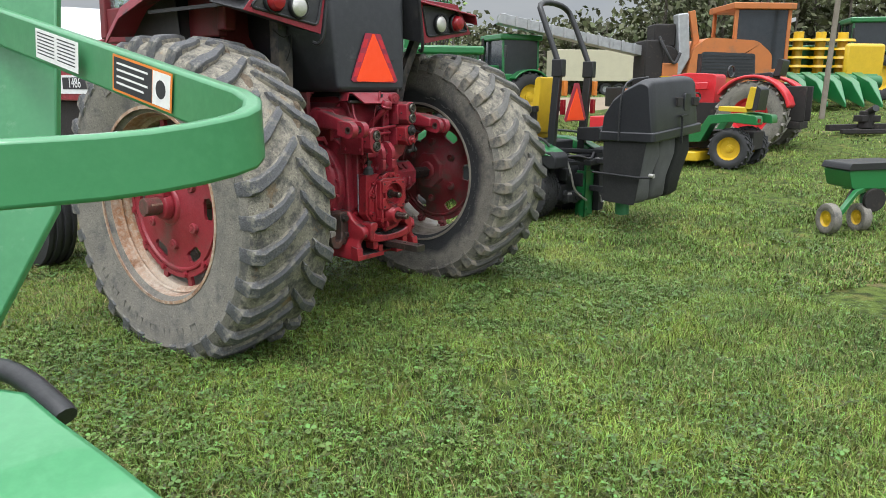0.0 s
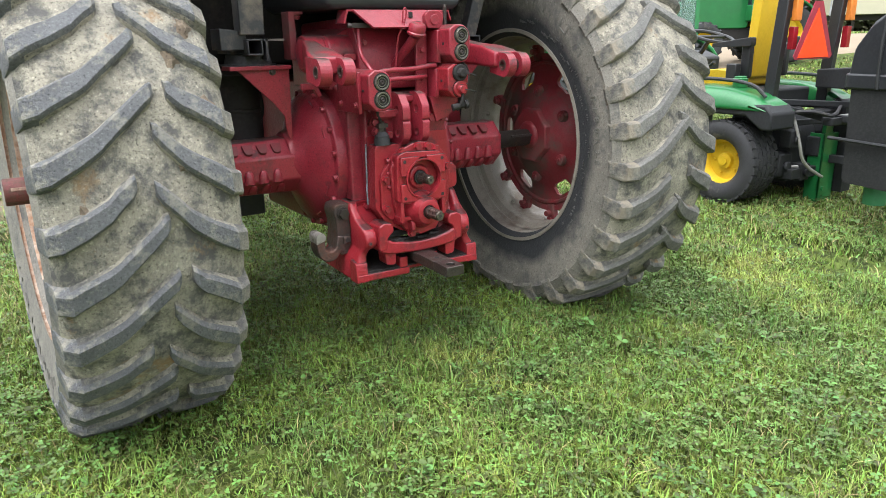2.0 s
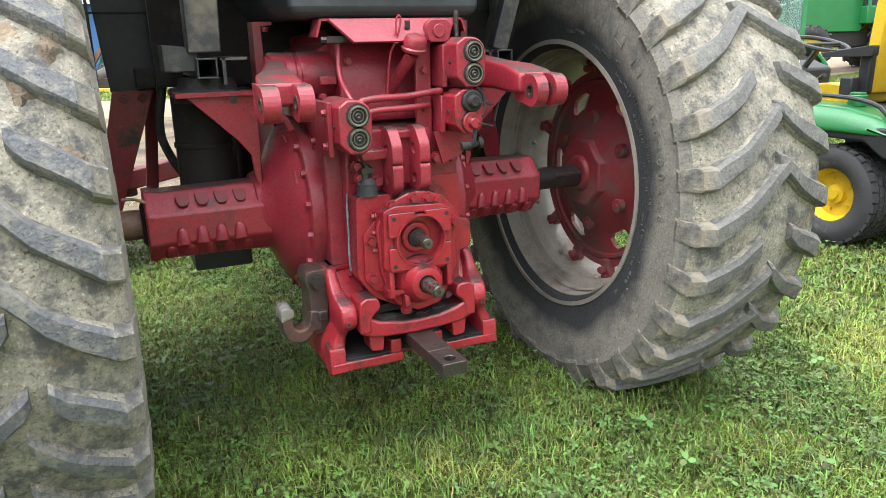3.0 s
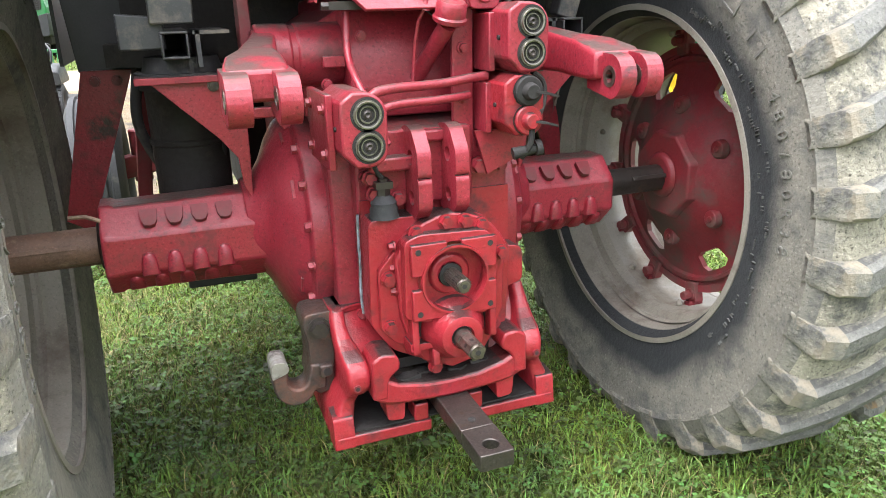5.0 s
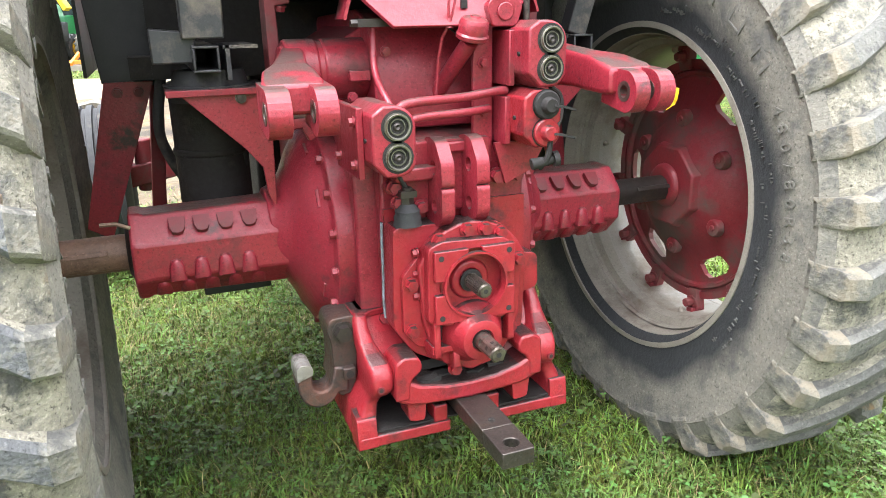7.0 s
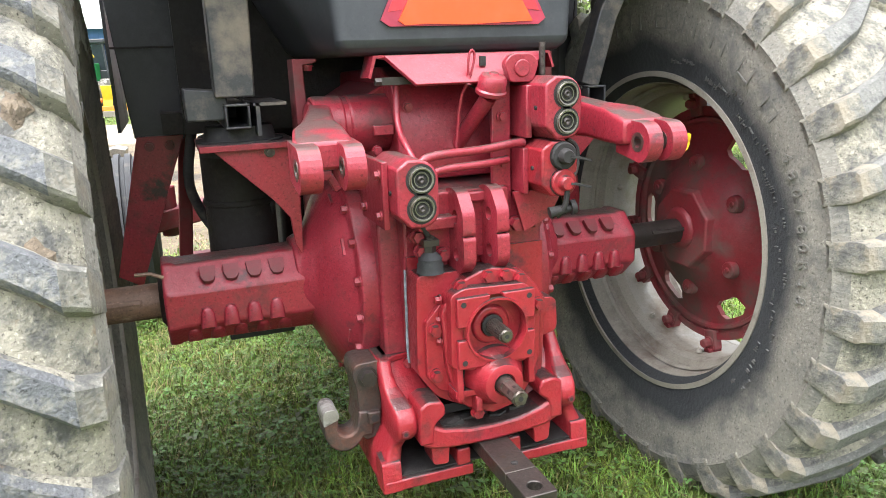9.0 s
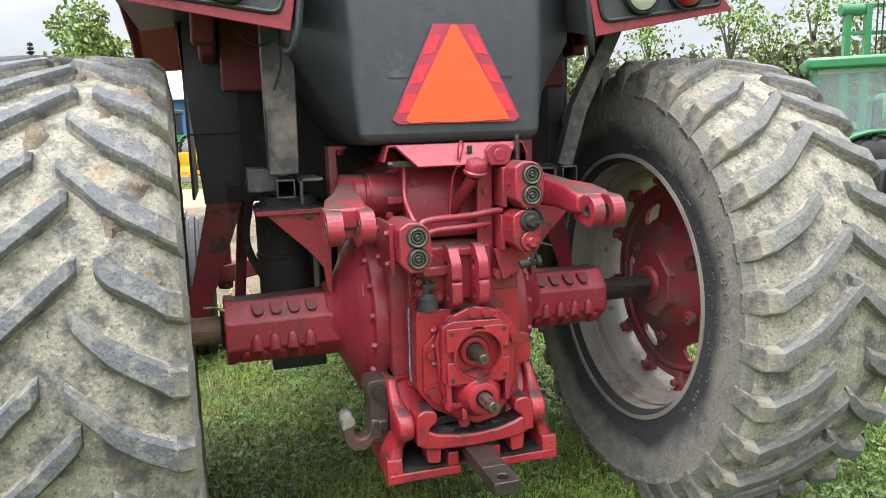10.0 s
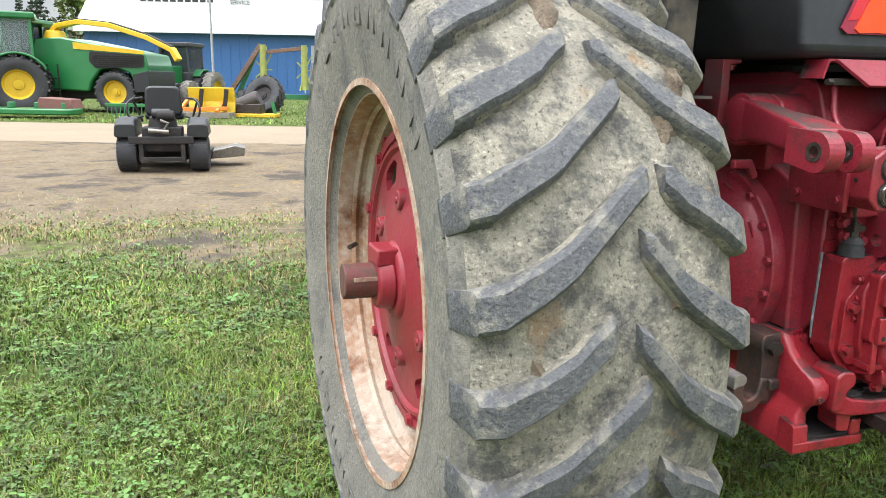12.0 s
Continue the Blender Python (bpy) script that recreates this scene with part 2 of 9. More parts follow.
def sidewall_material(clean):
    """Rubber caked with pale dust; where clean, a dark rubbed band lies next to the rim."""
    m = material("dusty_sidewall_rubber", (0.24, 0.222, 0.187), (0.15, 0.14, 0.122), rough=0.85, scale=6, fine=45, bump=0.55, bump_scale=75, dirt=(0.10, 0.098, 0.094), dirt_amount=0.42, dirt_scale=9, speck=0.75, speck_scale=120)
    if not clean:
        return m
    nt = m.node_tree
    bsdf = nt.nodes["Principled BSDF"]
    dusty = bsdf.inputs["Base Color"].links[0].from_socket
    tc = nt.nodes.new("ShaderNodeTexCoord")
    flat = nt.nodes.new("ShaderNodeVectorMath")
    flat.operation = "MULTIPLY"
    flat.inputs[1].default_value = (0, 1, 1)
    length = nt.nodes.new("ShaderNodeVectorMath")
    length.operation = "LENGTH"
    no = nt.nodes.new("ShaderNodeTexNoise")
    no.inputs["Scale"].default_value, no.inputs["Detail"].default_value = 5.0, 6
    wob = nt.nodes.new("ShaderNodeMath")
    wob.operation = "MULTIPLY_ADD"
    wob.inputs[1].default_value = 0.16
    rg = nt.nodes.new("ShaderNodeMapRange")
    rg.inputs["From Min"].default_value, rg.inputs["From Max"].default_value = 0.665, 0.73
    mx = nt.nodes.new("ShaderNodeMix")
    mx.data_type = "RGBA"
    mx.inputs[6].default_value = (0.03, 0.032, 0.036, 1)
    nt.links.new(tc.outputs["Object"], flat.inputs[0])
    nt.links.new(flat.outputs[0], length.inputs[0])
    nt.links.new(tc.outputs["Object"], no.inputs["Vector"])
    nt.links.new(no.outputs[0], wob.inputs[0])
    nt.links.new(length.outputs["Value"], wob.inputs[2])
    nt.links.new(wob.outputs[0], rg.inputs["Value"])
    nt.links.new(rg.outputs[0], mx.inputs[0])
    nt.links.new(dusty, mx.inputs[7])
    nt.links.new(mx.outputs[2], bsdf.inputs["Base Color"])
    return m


SIDEWALL = sidewall_material(False)
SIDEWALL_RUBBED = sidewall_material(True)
TICK_RUBBER = material("fine_mark_rubber", (0.1, 0.098, 0.094), (0.06, 0.06, 0.058), rough=0.7, bump=0.1)
MARK_RUBBER = material("raised_mark_rubber", (0.17, 0.16, 0.14), (0.11, 0.105, 0.095), rough=0.8, bump=0.1, speck=0.4)
BLACK_PAINT = material("faded_black_paint", (0.040, 0.041, 0.046), (0.028, 0.028, 0.032), rough=0.5, scale=3, fine=30, bump=0.08, dirt=(0.085, 0.08, 0.072), dirt_amount=0.34, dirt_scale=3.5, speck=0.3)
BLACK_TANK = material("black_plastic_tank", (0.032, 0.034, 0.04), (0.023, 0.025, 0.029), rough=0.42, scale=2.5, fine=25, bump=0.06, bump_scale=18, dirt=(0.09, 0.09, 0.093), dirt_amount=0.27, dirt_scale=5, speck=0.3)
# grimy metal; low specular, as its flat discs also paint the shade in holes
BLACK_GRIME_HOLES = material("grimy_black_metal_and_hole_shade", (0.034, 0.031, 0.030), (0.022, 0.02, 0.02), rough=0.6, bump=0.3, dirt=(0.075, 0.06, 0.052), dirt_amount=0.34, dirt_scale=6, spec=0.2)
POST_PAINT = material("worn_post_paint", (0.042, 0.042, 0.046), (0.03, 0.03, 0.033), rough=0.4, scale=4, fine=40, bump=0.1, dirt=(0.2, 0.165, 0.13), dirt_amount=0.5, dirt_scale=4.5, speck=0.4)
PLASTIC = material("black_plastic", (0.02, 0.021, 0.023), (0.014, 0.0145, 0.016), rough=0.4, bump=0.1, fine=110)
PLASTIC_DARK = material("black_bag_cloth", (0.011, 0.0115, 0.0125), (0.007, 0.0075, 0.008), rough=0.8, scale=5, fine=70, bump=0.15)
BAG_CLOTH_GREY = material("grey_bag_cloth", (0.12, 0.12, 0.122), (0.075, 0.076, 0.078), rough=0.85, scale=5, fine=70, bump=0.2)
BAG_PLASTIC = material("weathered_black_plastic", (0.022, 0.024, 0.028), (0.015, 0.016, 0.019), rough=0.36, scale=4, fine=60, bump=0.06)
GREEN = material("green_paint", (0.016, 0.17, 0.045), (0.012, 0.13, 0.036), rough=0.3, scale=3, bump=0.03, coat=0.25, dirt=(0.08, 0.16, 0.075), dirt_amount=0.14, dirt_scale=8)
GREEN_DULL = material("weathered_green_paint", (0.025, 0.17, 0.06), (0.02, 0.12, 0.045), rough=0.5, scale=4, dirt=(0.12, 0.12, 0.08), dirt_amount=0.3)
YELLOW = material("yellow_paint", (0.64, 0.42, 0.015), (0.54, 0.35, 0.012), rough=0.4, bump=0.04)
ORANGE = material("orange_paint", (0.5, 0.16, 0.04), (0.4, 0.13, 0.034), rough=0.5, scale=3, bump=0.05, dirt=(0.26, 0.14, 0.08), dirt_amount=0.32)
SMV_ORANGE = material("fluorescent_orange_film", (1.0, 0.075, 0.008), (0.96, 0.062, 0.007), rough=0.45, scale=3, bump=0.03, fine=20)
SMV_RED = material("reflective_red_film", (0.42, 0.03, 0.06), (0.24, 0.018, 0.04), rough=0.35, scale=14, fine=60, bump=0.05)
WHITE = material("white_paint", (0.78, 0.78, 0.77), (0.68, 0.69, 0.69), rough=0.5, bump=0.03)
GREY_METAL = material("galvanised_metal", (0.42, 0.43, 0.44), (0.3, 0.31, 0.32), rough=0.45, metal=0.4, bump=0.05)
DARK_GLASS = material("dark_tinted_glass", (0.03, 0.035, 0.04), (0.02, 0.025, 0.03), rough=0.08, bump=0)
LENS_RED = material("red_lamp_lens", (0.33, 0.012, 0.02), (0.22, 0.01, 0.015), rough=0.2, bump=0.1, fine=150)
LENS_WHITE = material("clear_lamp_lens", (0.75, 0.74, 0.68), (0.55, 0.54, 0.5), rough=0.12, metal=0.6, scale=14, bump=0.3, fine=90)
CAB_GLASS = glass("cab_glass")
BLUE_WALL = material("blue_steel_cladding", (0.035, 0.12, 0.3), (0.028, 0.1, 0.26), rough=0.5, bump=0.05)
ROOF_WHITE = material("white_roof_metal", (0.8, 0.82, 0.84), (0.72, 0.74, 0.77), rough=0.5, bump=0.03)
PAPER = material("label_paper", (0.82, 0.81, 0.8), (0.76, 0.75, 0.74), rough=0.5, bump=0.02)
INK = material("label_ink", (0.03, 0.03, 0.035), rough=0.6, bump=0)
LABEL_ORANGE = material("label_orange", (0.85, 0.25, 0.03), rough=0.5, bump=0)
WOOD = material("weathered_wood", (0.25, 0.22, 0.18), (0.17, 0.15, 0.12), rough=0.85, bump=0.3)
LEAF = material("tree_leaf", (0.17, 0.23, 0.045), (0.11, 0.16, 0.03), rough=0.6, scale=1.2, bump=0, per="island", spread=0.4)
LEAF_FAR = material("woodland_leaf", (0.12, 0.125, 0.055), (0.07, 0.08, 0.038), rough=0.7, scale=0.12, bump=0, per="island", spread=0.5)
NEEDLE = material("spruce_needle", (0.07, 0.10, 0.055), (0.045, 0.07, 0.04), rough=0.7, bump=0, per="island", spread=0.3)
BARK = material("bark", (0.12, 0.1, 0.08), (0.07, 0.06, 0.05), rough=0.9, bump=0.5, fine=20)
BLADE = material("grass_blade", (0.262, 0.33, 0.058), (0.075, 0.118, 0.025), rough=0.5, scale=0.9, fine=4, bump=0, per="island", spread=0.82, spec=0.3, stain=((0.29, 0.32, 0.075), 0.38, 0.7))
CLOVER = material("clover_leaf", (0.135, 0.2, 0.042), (0.052, 0.092, 0.021), rough=0.55, scale=1.3, fine=4, bump=0, per="island", spread=0.75, spec=0.35)
# weathered green, its colour lightened to carry the sky's sheen on upper faces
GREEN_FADED_SHEEN = material("faded_green_paint_with_sheen", (0.065, 0.27, 0.115), (0.05, 0.22, 0.09), rough=0.3, scale=3, bump=0.04, coat=0.3, dirt=(0.2, 0.36, 0.24), dirt_amount=0.2, dirt_scale=9)
CREAM = material("cream_trailer_paint", (0.5, 0.47, 0.34), (0.44, 0.41, 0.3), rough=0.55, scale=1.5, bump=0.03)
STRAW = material("dry_grass", (0.40, 0.32, 0.15), (0.28, 0.22, 0.10), rough=0.7, scale=2, bump=0, per="island", spread=0.35)

# ---- building tools ----


def basis_from(d):
    d = Vector(d).normalized()
    a = Vector((0, 0, 1)) if abs(d.z) < 0.9 else Vector((1, 0, 0))
    u = d.cross(a).normalized()
    return d, u, d.cross(u).normalized()


class B:
    """Collects the vertices and faces of one mesh."""

    def __init__(self):
        self.v, self.f, self.m = [], [], []

    def add(self, verts, faces, mat=0):
        o = len(self.v)
        self.v.extend([tuple(p) for p in verts])
        for f in faces:
            self.f.append([i + o for i in f])
            self.m.append(mat)
        return self

    def box(self, x0, x1, y0, y1, z0, z1, mat=0, m=None):
        p = [Vector((x, y, z)) for x in (x0, x1) for y in (y0, y1) for z in (z0, z1)]
        if m is not None:
            p = [m @ q for q in p]
        return self.add(p, [(0, 1, 3, 2), (4, 6, 7, 5), (0, 4, 5, 1), (2, 3, 7, 6), (0, 2, 6, 4), (1, 5, 7, 3)], mat)

    def prism(self, poly, axis, a, b, mat=0):
        n = len(poly)
        put = {"x": lambda p, t: (t, p[0], p[1]), "y": lambda p, t: (p[0], t, p[1]), "z": lambda p, t: (p[0], p[1], t)}[axis]
        v = [put(p, a) for p in poly] + [put(p, b) for p in poly]
        f = [tuple(range(n)), tuple(range(2 * n - 1, n - 1, -1))] + [(i, (i + 1) % n, n + (i + 1) % n, n + i) for i in range(n)]
        return self.add(v, f, mat)

    def cyl(self, p0, p1, r0, r1=None, n=16, mat=0, caps=True, turn=0.0):
        r1 = r0 if r1 is None else r1
        p0, p1 = Vector(p0), Vector(p1)
        _, u, w = basis_from(p1 - p0)
        v = []
        for p, r in ((p0, r0), (p1, r1)):
            v += [p + r * (math.cos(turn + 2 * math.pi * i / n) * u + math.sin(turn + 2 * math.pi * i / n) * w) for i in range(n)]
        f = [(i, (i + 1) % n, n + (i + 1) % n, n + i) for i in range(n)]
        if caps:
            f += [tuple(range(n)), tuple(range(n, 2 * n))]
        return self.add(v, f, mat)

    def bolt(self, p, d, r=0.011, h=0.012, mat=0):
        p, d = Vector(p), Vector(d).normalized()
        self.cyl(p, p + d * 0.004, r * 1.25, n=12, mat=mat)
        return self.cyl(p + d * 0.003, p + d * h, r, r * 0.94, n=6, mat=mat)

    def lathe(self, profile, n=48, axis="x", c=(0, 0, 0), mat=0, closed=False, mats=None):
        c = Vector(c)
        k = len(profile)
        v = []
        for i in range(n):
            a = 2 * math.pi * i / n
            ca, sa = math.cos(a), math.sin(a)
            for t, r in profile:
                v.append(c + Vector({"x": (t, r * ca, r * sa), "y": (r * ca, t, r * sa), "z": (r * ca, r * sa, t)}[axis]))
        for i in range(n):
            j = (i + 1) % n
            for q in range(k if closed else k - 1):
                q2 = (q + 1) % k
                self.f.append([len(self.v) + s for s in (i * k + q, j * k + q, j * k + q2, i * k + q2)])
                self.m.append(mats[q] if mats else mat)
        self.v.extend([tuple(p) for p in v])
        return self

    def tube(self, pts, r, n=8, mat=0, smooth=0):
        pts = [Vector(p) for p in pts]
        for _ in range(smooth):
            q = [pts[0]]
            for a, b in zip(pts, pts[1:]):
                q += [a.lerp(b, 0.25), a.lerp(b, 0.75)]
            pts = q + [pts[-1]]
        _, u, w = basis_from(pts[1] - pts[0])
        v = []
        for i, p in enumerate(pts):
            d = (pts[min(i + 1, len(pts) - 1)] - pts[max(i - 1, 0)]).normalized()
            u = (u - d * u.dot(d)).normalized()
            w = d.cross(u)
            rr = r(i / (len(pts) - 1)) if callable(r) else r
            v += [p + rr * (math.cos(2 * math.pi * k / n) * u + math.sin(2 * math.pi * k / n) * w) for k in range(n)]
        f = [(i * n + k, i * n + (k + 1) % n, (i + 1) * n + (k + 1) % n, (i + 1) * n + k) for i in range(len(pts) - 1) for k in range(n)]
        f += [tuple(range(n)), tuple(range((len(pts) - 1) * n, len(pts) * n))]
        return self.add(v, f, mat)

    def bar(self, pts, w, h, up=(0, 0, 1), mat=0):
        """A flat or square bar along points: w across, h along up."""
        pts, up = [Vector(p) for p in pts], Vector(up)
        v = []
        for i, p in enumerate(pts):
            d = (pts[min(i + 1, len(pts) - 1)] - pts[max(i - 1, 0)]).normalized()
            s = d.cross(up).normalized()
            t = s.cross(d).normalized()
            v += [p + s * a * w / 2 + t * b * h / 2 for a, b in ((-1, -1), (1, -1), (1, 1), (-1, 1))]
        k = len(pts)
        f = [(i * 4 + q, i * 4 + (q + 1) % 4, (i + 1) * 4 + (q + 1) % 4, (i + 1) * 4 + q) for i in range(k - 1) for q in range(4)]
        f += [(0, 1, 2, 3), tuple(range(4 * k - 4, 4 * k))]
        return self.add(v, f, mat)

    def ball(self, c, r, n=12, mat=0, squash=(1, 1, 1)):
        c = Vector(c)
        prof = [(-math.cos(math.pi * i / n), math.sin(math.pi * i / n)) for i in range(1, n)]
        k = len(prof)
        m = 2 * n
        v = [c + Vector((r * q * math.cos(2 * math.pi * i / m) * squash[0], r * q * math.sin(2 * math.pi * i / m) * squash[1], r * t * squash[2])) for i in range(m) for t, q in prof]
        f = [(i * k + a, ((i + 1) % m) * k + a, ((i + 1) % m) * k + a + 1, i * k + a + 1) for i in range(m) for a in range(k - 1)]
        f += [tuple(i * k for i in range(m)), tuple(i * k + k - 1 for i in range(m))]
        return self.add(v, f, mat)

    def mesh(self, name, mats, smooth=38, fix=True):
        me = bpy.data.meshes.new(name)
        me.from_pydata(self.v, [], self.f)
        for m in mats:
            me.materials.append(m)
        me.polygons.foreach_set("material_index", self.m)
        if fix:
            bm = bmesh.new()
            bm.from_mesh(me)
            bmesh.ops.recalc_face_normals(bm, faces=bm.faces)
            bm.to_mesh(me)
            bm.free()
        me.polygons.foreach_set("use_smooth", [True] * len(me.polygons))
        me.set_sharp_from_angle(angle=radians(smooth))
        me.update()
        return me


def thing(name, m, label, category, group="", kind=""):
    ob = new(name)
    ob.empty_display_size = 0.1
    ob.matrix_world = m
    return tagged(ob, label, category, group, kind)


def part(name, b, mats, parent, label="", bevel=0.0, at=None, smooth=38):
    """One mesh object under a thing or under a part."""
    me = b if isinstance(b, bpy.types.Mesh) else b.mesh(name, mats if isinstance(mats, (list, tuple)) else [mats], smooth)
    ob = new(name, me)
    ob.parent = parent
    if at is not None:
        ob.matrix_basis = at
    if label:
        ob["label"] = label
    if bevel:
        bv = ob.modifiers.new("bevel", "BEVEL")
        bv.width, bv.segments, bv.limit_method, bv.angle_limit = bevel, 2, "ANGLE", radians(35)
    return ob


def solo(name, b, mats, label, category, at=None, kind="", group="", bevel=0.0, smooth=38):
    ob = part(name, b, mats, None, "", bevel, at, smooth)
    return tagged(ob, label, category, group, kind)


def lettering(name, text, size, mat, parent, at, depth=0.002, label=""):
    cu = bpy.data.curves.new(name, "FONT")
    cu.body, cu.size, cu.extrude, cu.align_x, cu.align_y = text, size, depth, "CENTER", "CENTER"
    tmp = bpy.data.objects.new(name, cu)
    scene.collection.objects.link(tmp)
    bpy.context.view_layer.update()
    me = bpy.data.meshes.new_from_object(tmp.evaluated_get(bpy.context.evaluated_depsgraph_get()))
    bpy.data.objects.remove(tmp)
    me.materials.clear()
    me.materials.append(mat)
    return part(name, me, None, parent, label, at=at)


def rounded(poly, r, k=3):
    """A polygon with rounded corners."""
    out = []
    n = len(poly)
    for i in range(n):
        p, a, b = Vector(poly[i]), Vector(poly[i - 1]), Vector(poly[(i + 1) % n])
        q0, q1 = p + (a - p).normalized() * r, p + (b - p).normalized() * r
        for j in range(k + 1):
            t = j / k
            out.append(tuple((1 - t) ** 2 * q0 + 2 * t * (1 - t) * p + t * t * q1))
    return out


def rect(a0, a1, b0, b1):
    return [(a0, b0), (a1, b0), (a1, b1), (a0, b1)]


def circle(c, r, n=20):
    return [(c[0] + r * math.cos(2 * math.pi * i / n), c[1] + r * math.sin(2 * math.pi * i / n)) for i in range(n)]

# ---- ground and road ----
ROAD_DIR = Vector((math.cos(radians(-14)), math.sin(radians(-14)), 0))
ROAD_NEAR, ROAD_WIDE = 13.2, 6.2


def rise(x, y):
    """The yard climbs gently to the east."""
    q = np.clip(x - 4.0, 0.0, 12.0)
    far = np.clip((np.hypot(x, y) - 85.0) / 90.0, 0.0, 1.0) * np.clip(x / 30.0, 0.0, 1.0)
    return 0.0033 * q * q + 0.075 * np.clip(x - 16.0, 0.0, 8.0) + 9.0 * far * far * (3 - 2 * far)


def on_rise(m):
    """A placement lifted to the ground at its foot."""
    p = m.translation
    return Matrix.Translation((0, 0, float(rise(p.x, p.y)))) @ m


def bare_amount(x, y):
    """How bare the soil is, 0 to 1: trodden near the road, worn spots elsewhere."""
    d = y - (-0.25 * (x + 2.3))
    zone = np.clip((d - 2.0) / 4.4 + 0.22 * np.clip((-3.0 - x) / 1.5, 0, 1), 0, 1) * np.clip((5.0 - x) / 3.0, 0, 1)
    beyond = np.clip((d - 19.0) / 0.8, 0, 1)
    return zone * (1 - beyond)


def build_ground():
    t = np.sinh(np.linspace(-7.6, 7.6, 181)) * 1.5
    v = []
    for y in t:
        for x in t:
            near = math.exp(-(x * x + y * y) / 900.0)
            z = 0.018 * near * (noise.noise((x * 0.55, y * 0.55, 0.0)) + 0.4 * noise.noise((x * 1.9, y * 1.9, 3.0))) - 0.012
            v.append((x, y, z + float(rise(x, y))))
    n = len(t)
    f = [(j * n + i, j * n + i + 1, (j + 1) * n + i + 1, (j + 1) * n + i) for j in range(n - 1) for i in range(n - 1)]
    b = B().add(v, f)
    m = bpy.data.materials.new("turf_and_soil")
    m.use_nodes = True
    nt = m.node_tree
    N, L = nt.nodes.new, nt.links.new
    bsdf = nt.nodes["Principled BSDF"]
    tc = N("ShaderNodeTexCoord")
    sep = N("ShaderNodeSeparateXYZ")
    L(tc.outputs["Object"], sep.inputs[0])

    def noise_at(sc, det=6):
        q = N("ShaderNodeTexNoise")
        q.inputs["Scale"].default_value, q.inputs["Detail"].default_value, q.inputs["Roughness"].default_value = sc, det, 0.65
        L(tc.outputs["Object"], q.inputs["Vector"])
        return q.outputs[0]

    def rng(src, a, b_, c=0.0, d=1.0):
        q = N("ShaderNodeMapRange")
        for k, val in zip(("From Min", "From Max", "To Min", "To Max"), (a, b_, c, d)):
            q.inputs[k].default_value = val
        L(src, q.inputs["Value"])
        return q.outputs[0]

    def mth(op, a, b_):
        q = N("ShaderNodeMath")
        q.operation = op
        for s, val in zip(q.inputs, (a, b_)):
            if isinstance(val, (int, float)):
                s.default_value = val
            else:
                L(val, s)
        return q.outputs[0]

    def mix(fac, a, b_):
        q = N("ShaderNodeMix")
        q.data_type = "RGBA"
        L(fac, q.inputs[0])
        for s, val in ((q.inputs[6], a), (q.inputs[7], b_)):
            if isinstance(val, tuple):
                s.default_value = (*val, 1)
            else:
                L(val, s)
        return q.outputs[2]

    d = mth("ADD", sep.outputs["Y"], mth("MULTIPLY", mth("ADD", sep.outputs["X"], 2.3), 0.25))
    zone = mth("MULTIPLY", rng(mth("ADD", d, rng(sep.outputs["X"], -3.0, -4.5, 0.0, 1.6)), 2.0, 6.4), rng(sep.outputs["X"], 5.0, 2.0))
    zone = mth("MULTIPLY", zone, rng(d, 19.0, 19.8, 1.0, 0.0))
    patch = rng(noise_at(0.9, 6), 0.36, 0.64)
    bare = rng(mth("ADD", mth("MULTIPLY", zone, 0.95), mth("MULTIPLY", patch, 0.6)), 0.62, 0.9)
    spots = rng(noise_at(1.3, 4), 0.66, 0.74)
    bare = mth("MAXIMUM", bare, mth("MULTIPLY", spots, 0.75))
    turf = mix(rng(noise_at(0.35, 5), 0.35, 0.65), (0.085, 0.128, 0.022), (0.105, 0.138, 0.03))
    turf = mix(rng(noise_at(9, 4), 0.42, 0.62), turf, (0.03, 0.042, 0.012))
    turf = mix(rng(noise_at(2.6, 5), 0.56, 0.72), turf, (0.19, 0.17, 0.055))
    soil = mix(rng(noise_at(1.6, 7), 0.38, 0.62), (0.15, 0.118, 0.082), (0.235, 0.19, 0.135))
    soil = mix(rng(noise_at(3.1, 6), 0.55, 0.66), soil, (0.25, 0.185, 0.085))
    soil = mix(rng(noise_at(26, 4), 0.45, 0.65), soil, (0.13, 0.095, 0.06))
    soil = mix(rng(noise_at(0.8, 7), 0.52, 0.6), soil, (0.075, 0.063, 0.052))
    L(mix(bare, turf, soil), bsdf.inputs["Base Color"])
    bsdf.inputs["Roughness"].default_value = 0.95
    bsdf.inputs["Specular IOR Level"].default_value = 0.2
    bn = N("ShaderNodeBump")
    bn.inputs["Strength"].default_value, bn.inputs["Distance"].default_value = 0.8, 0.03
    L(noise_at(30, 6), bn.inputs["Height"])
    L(bn.outputs[0], bsdf.inputs["Normal"])
    solo("ground", b, m, "green mown turf with clover and worn soil patches", "ground", kind="structure", smooth=80)


build_ground()


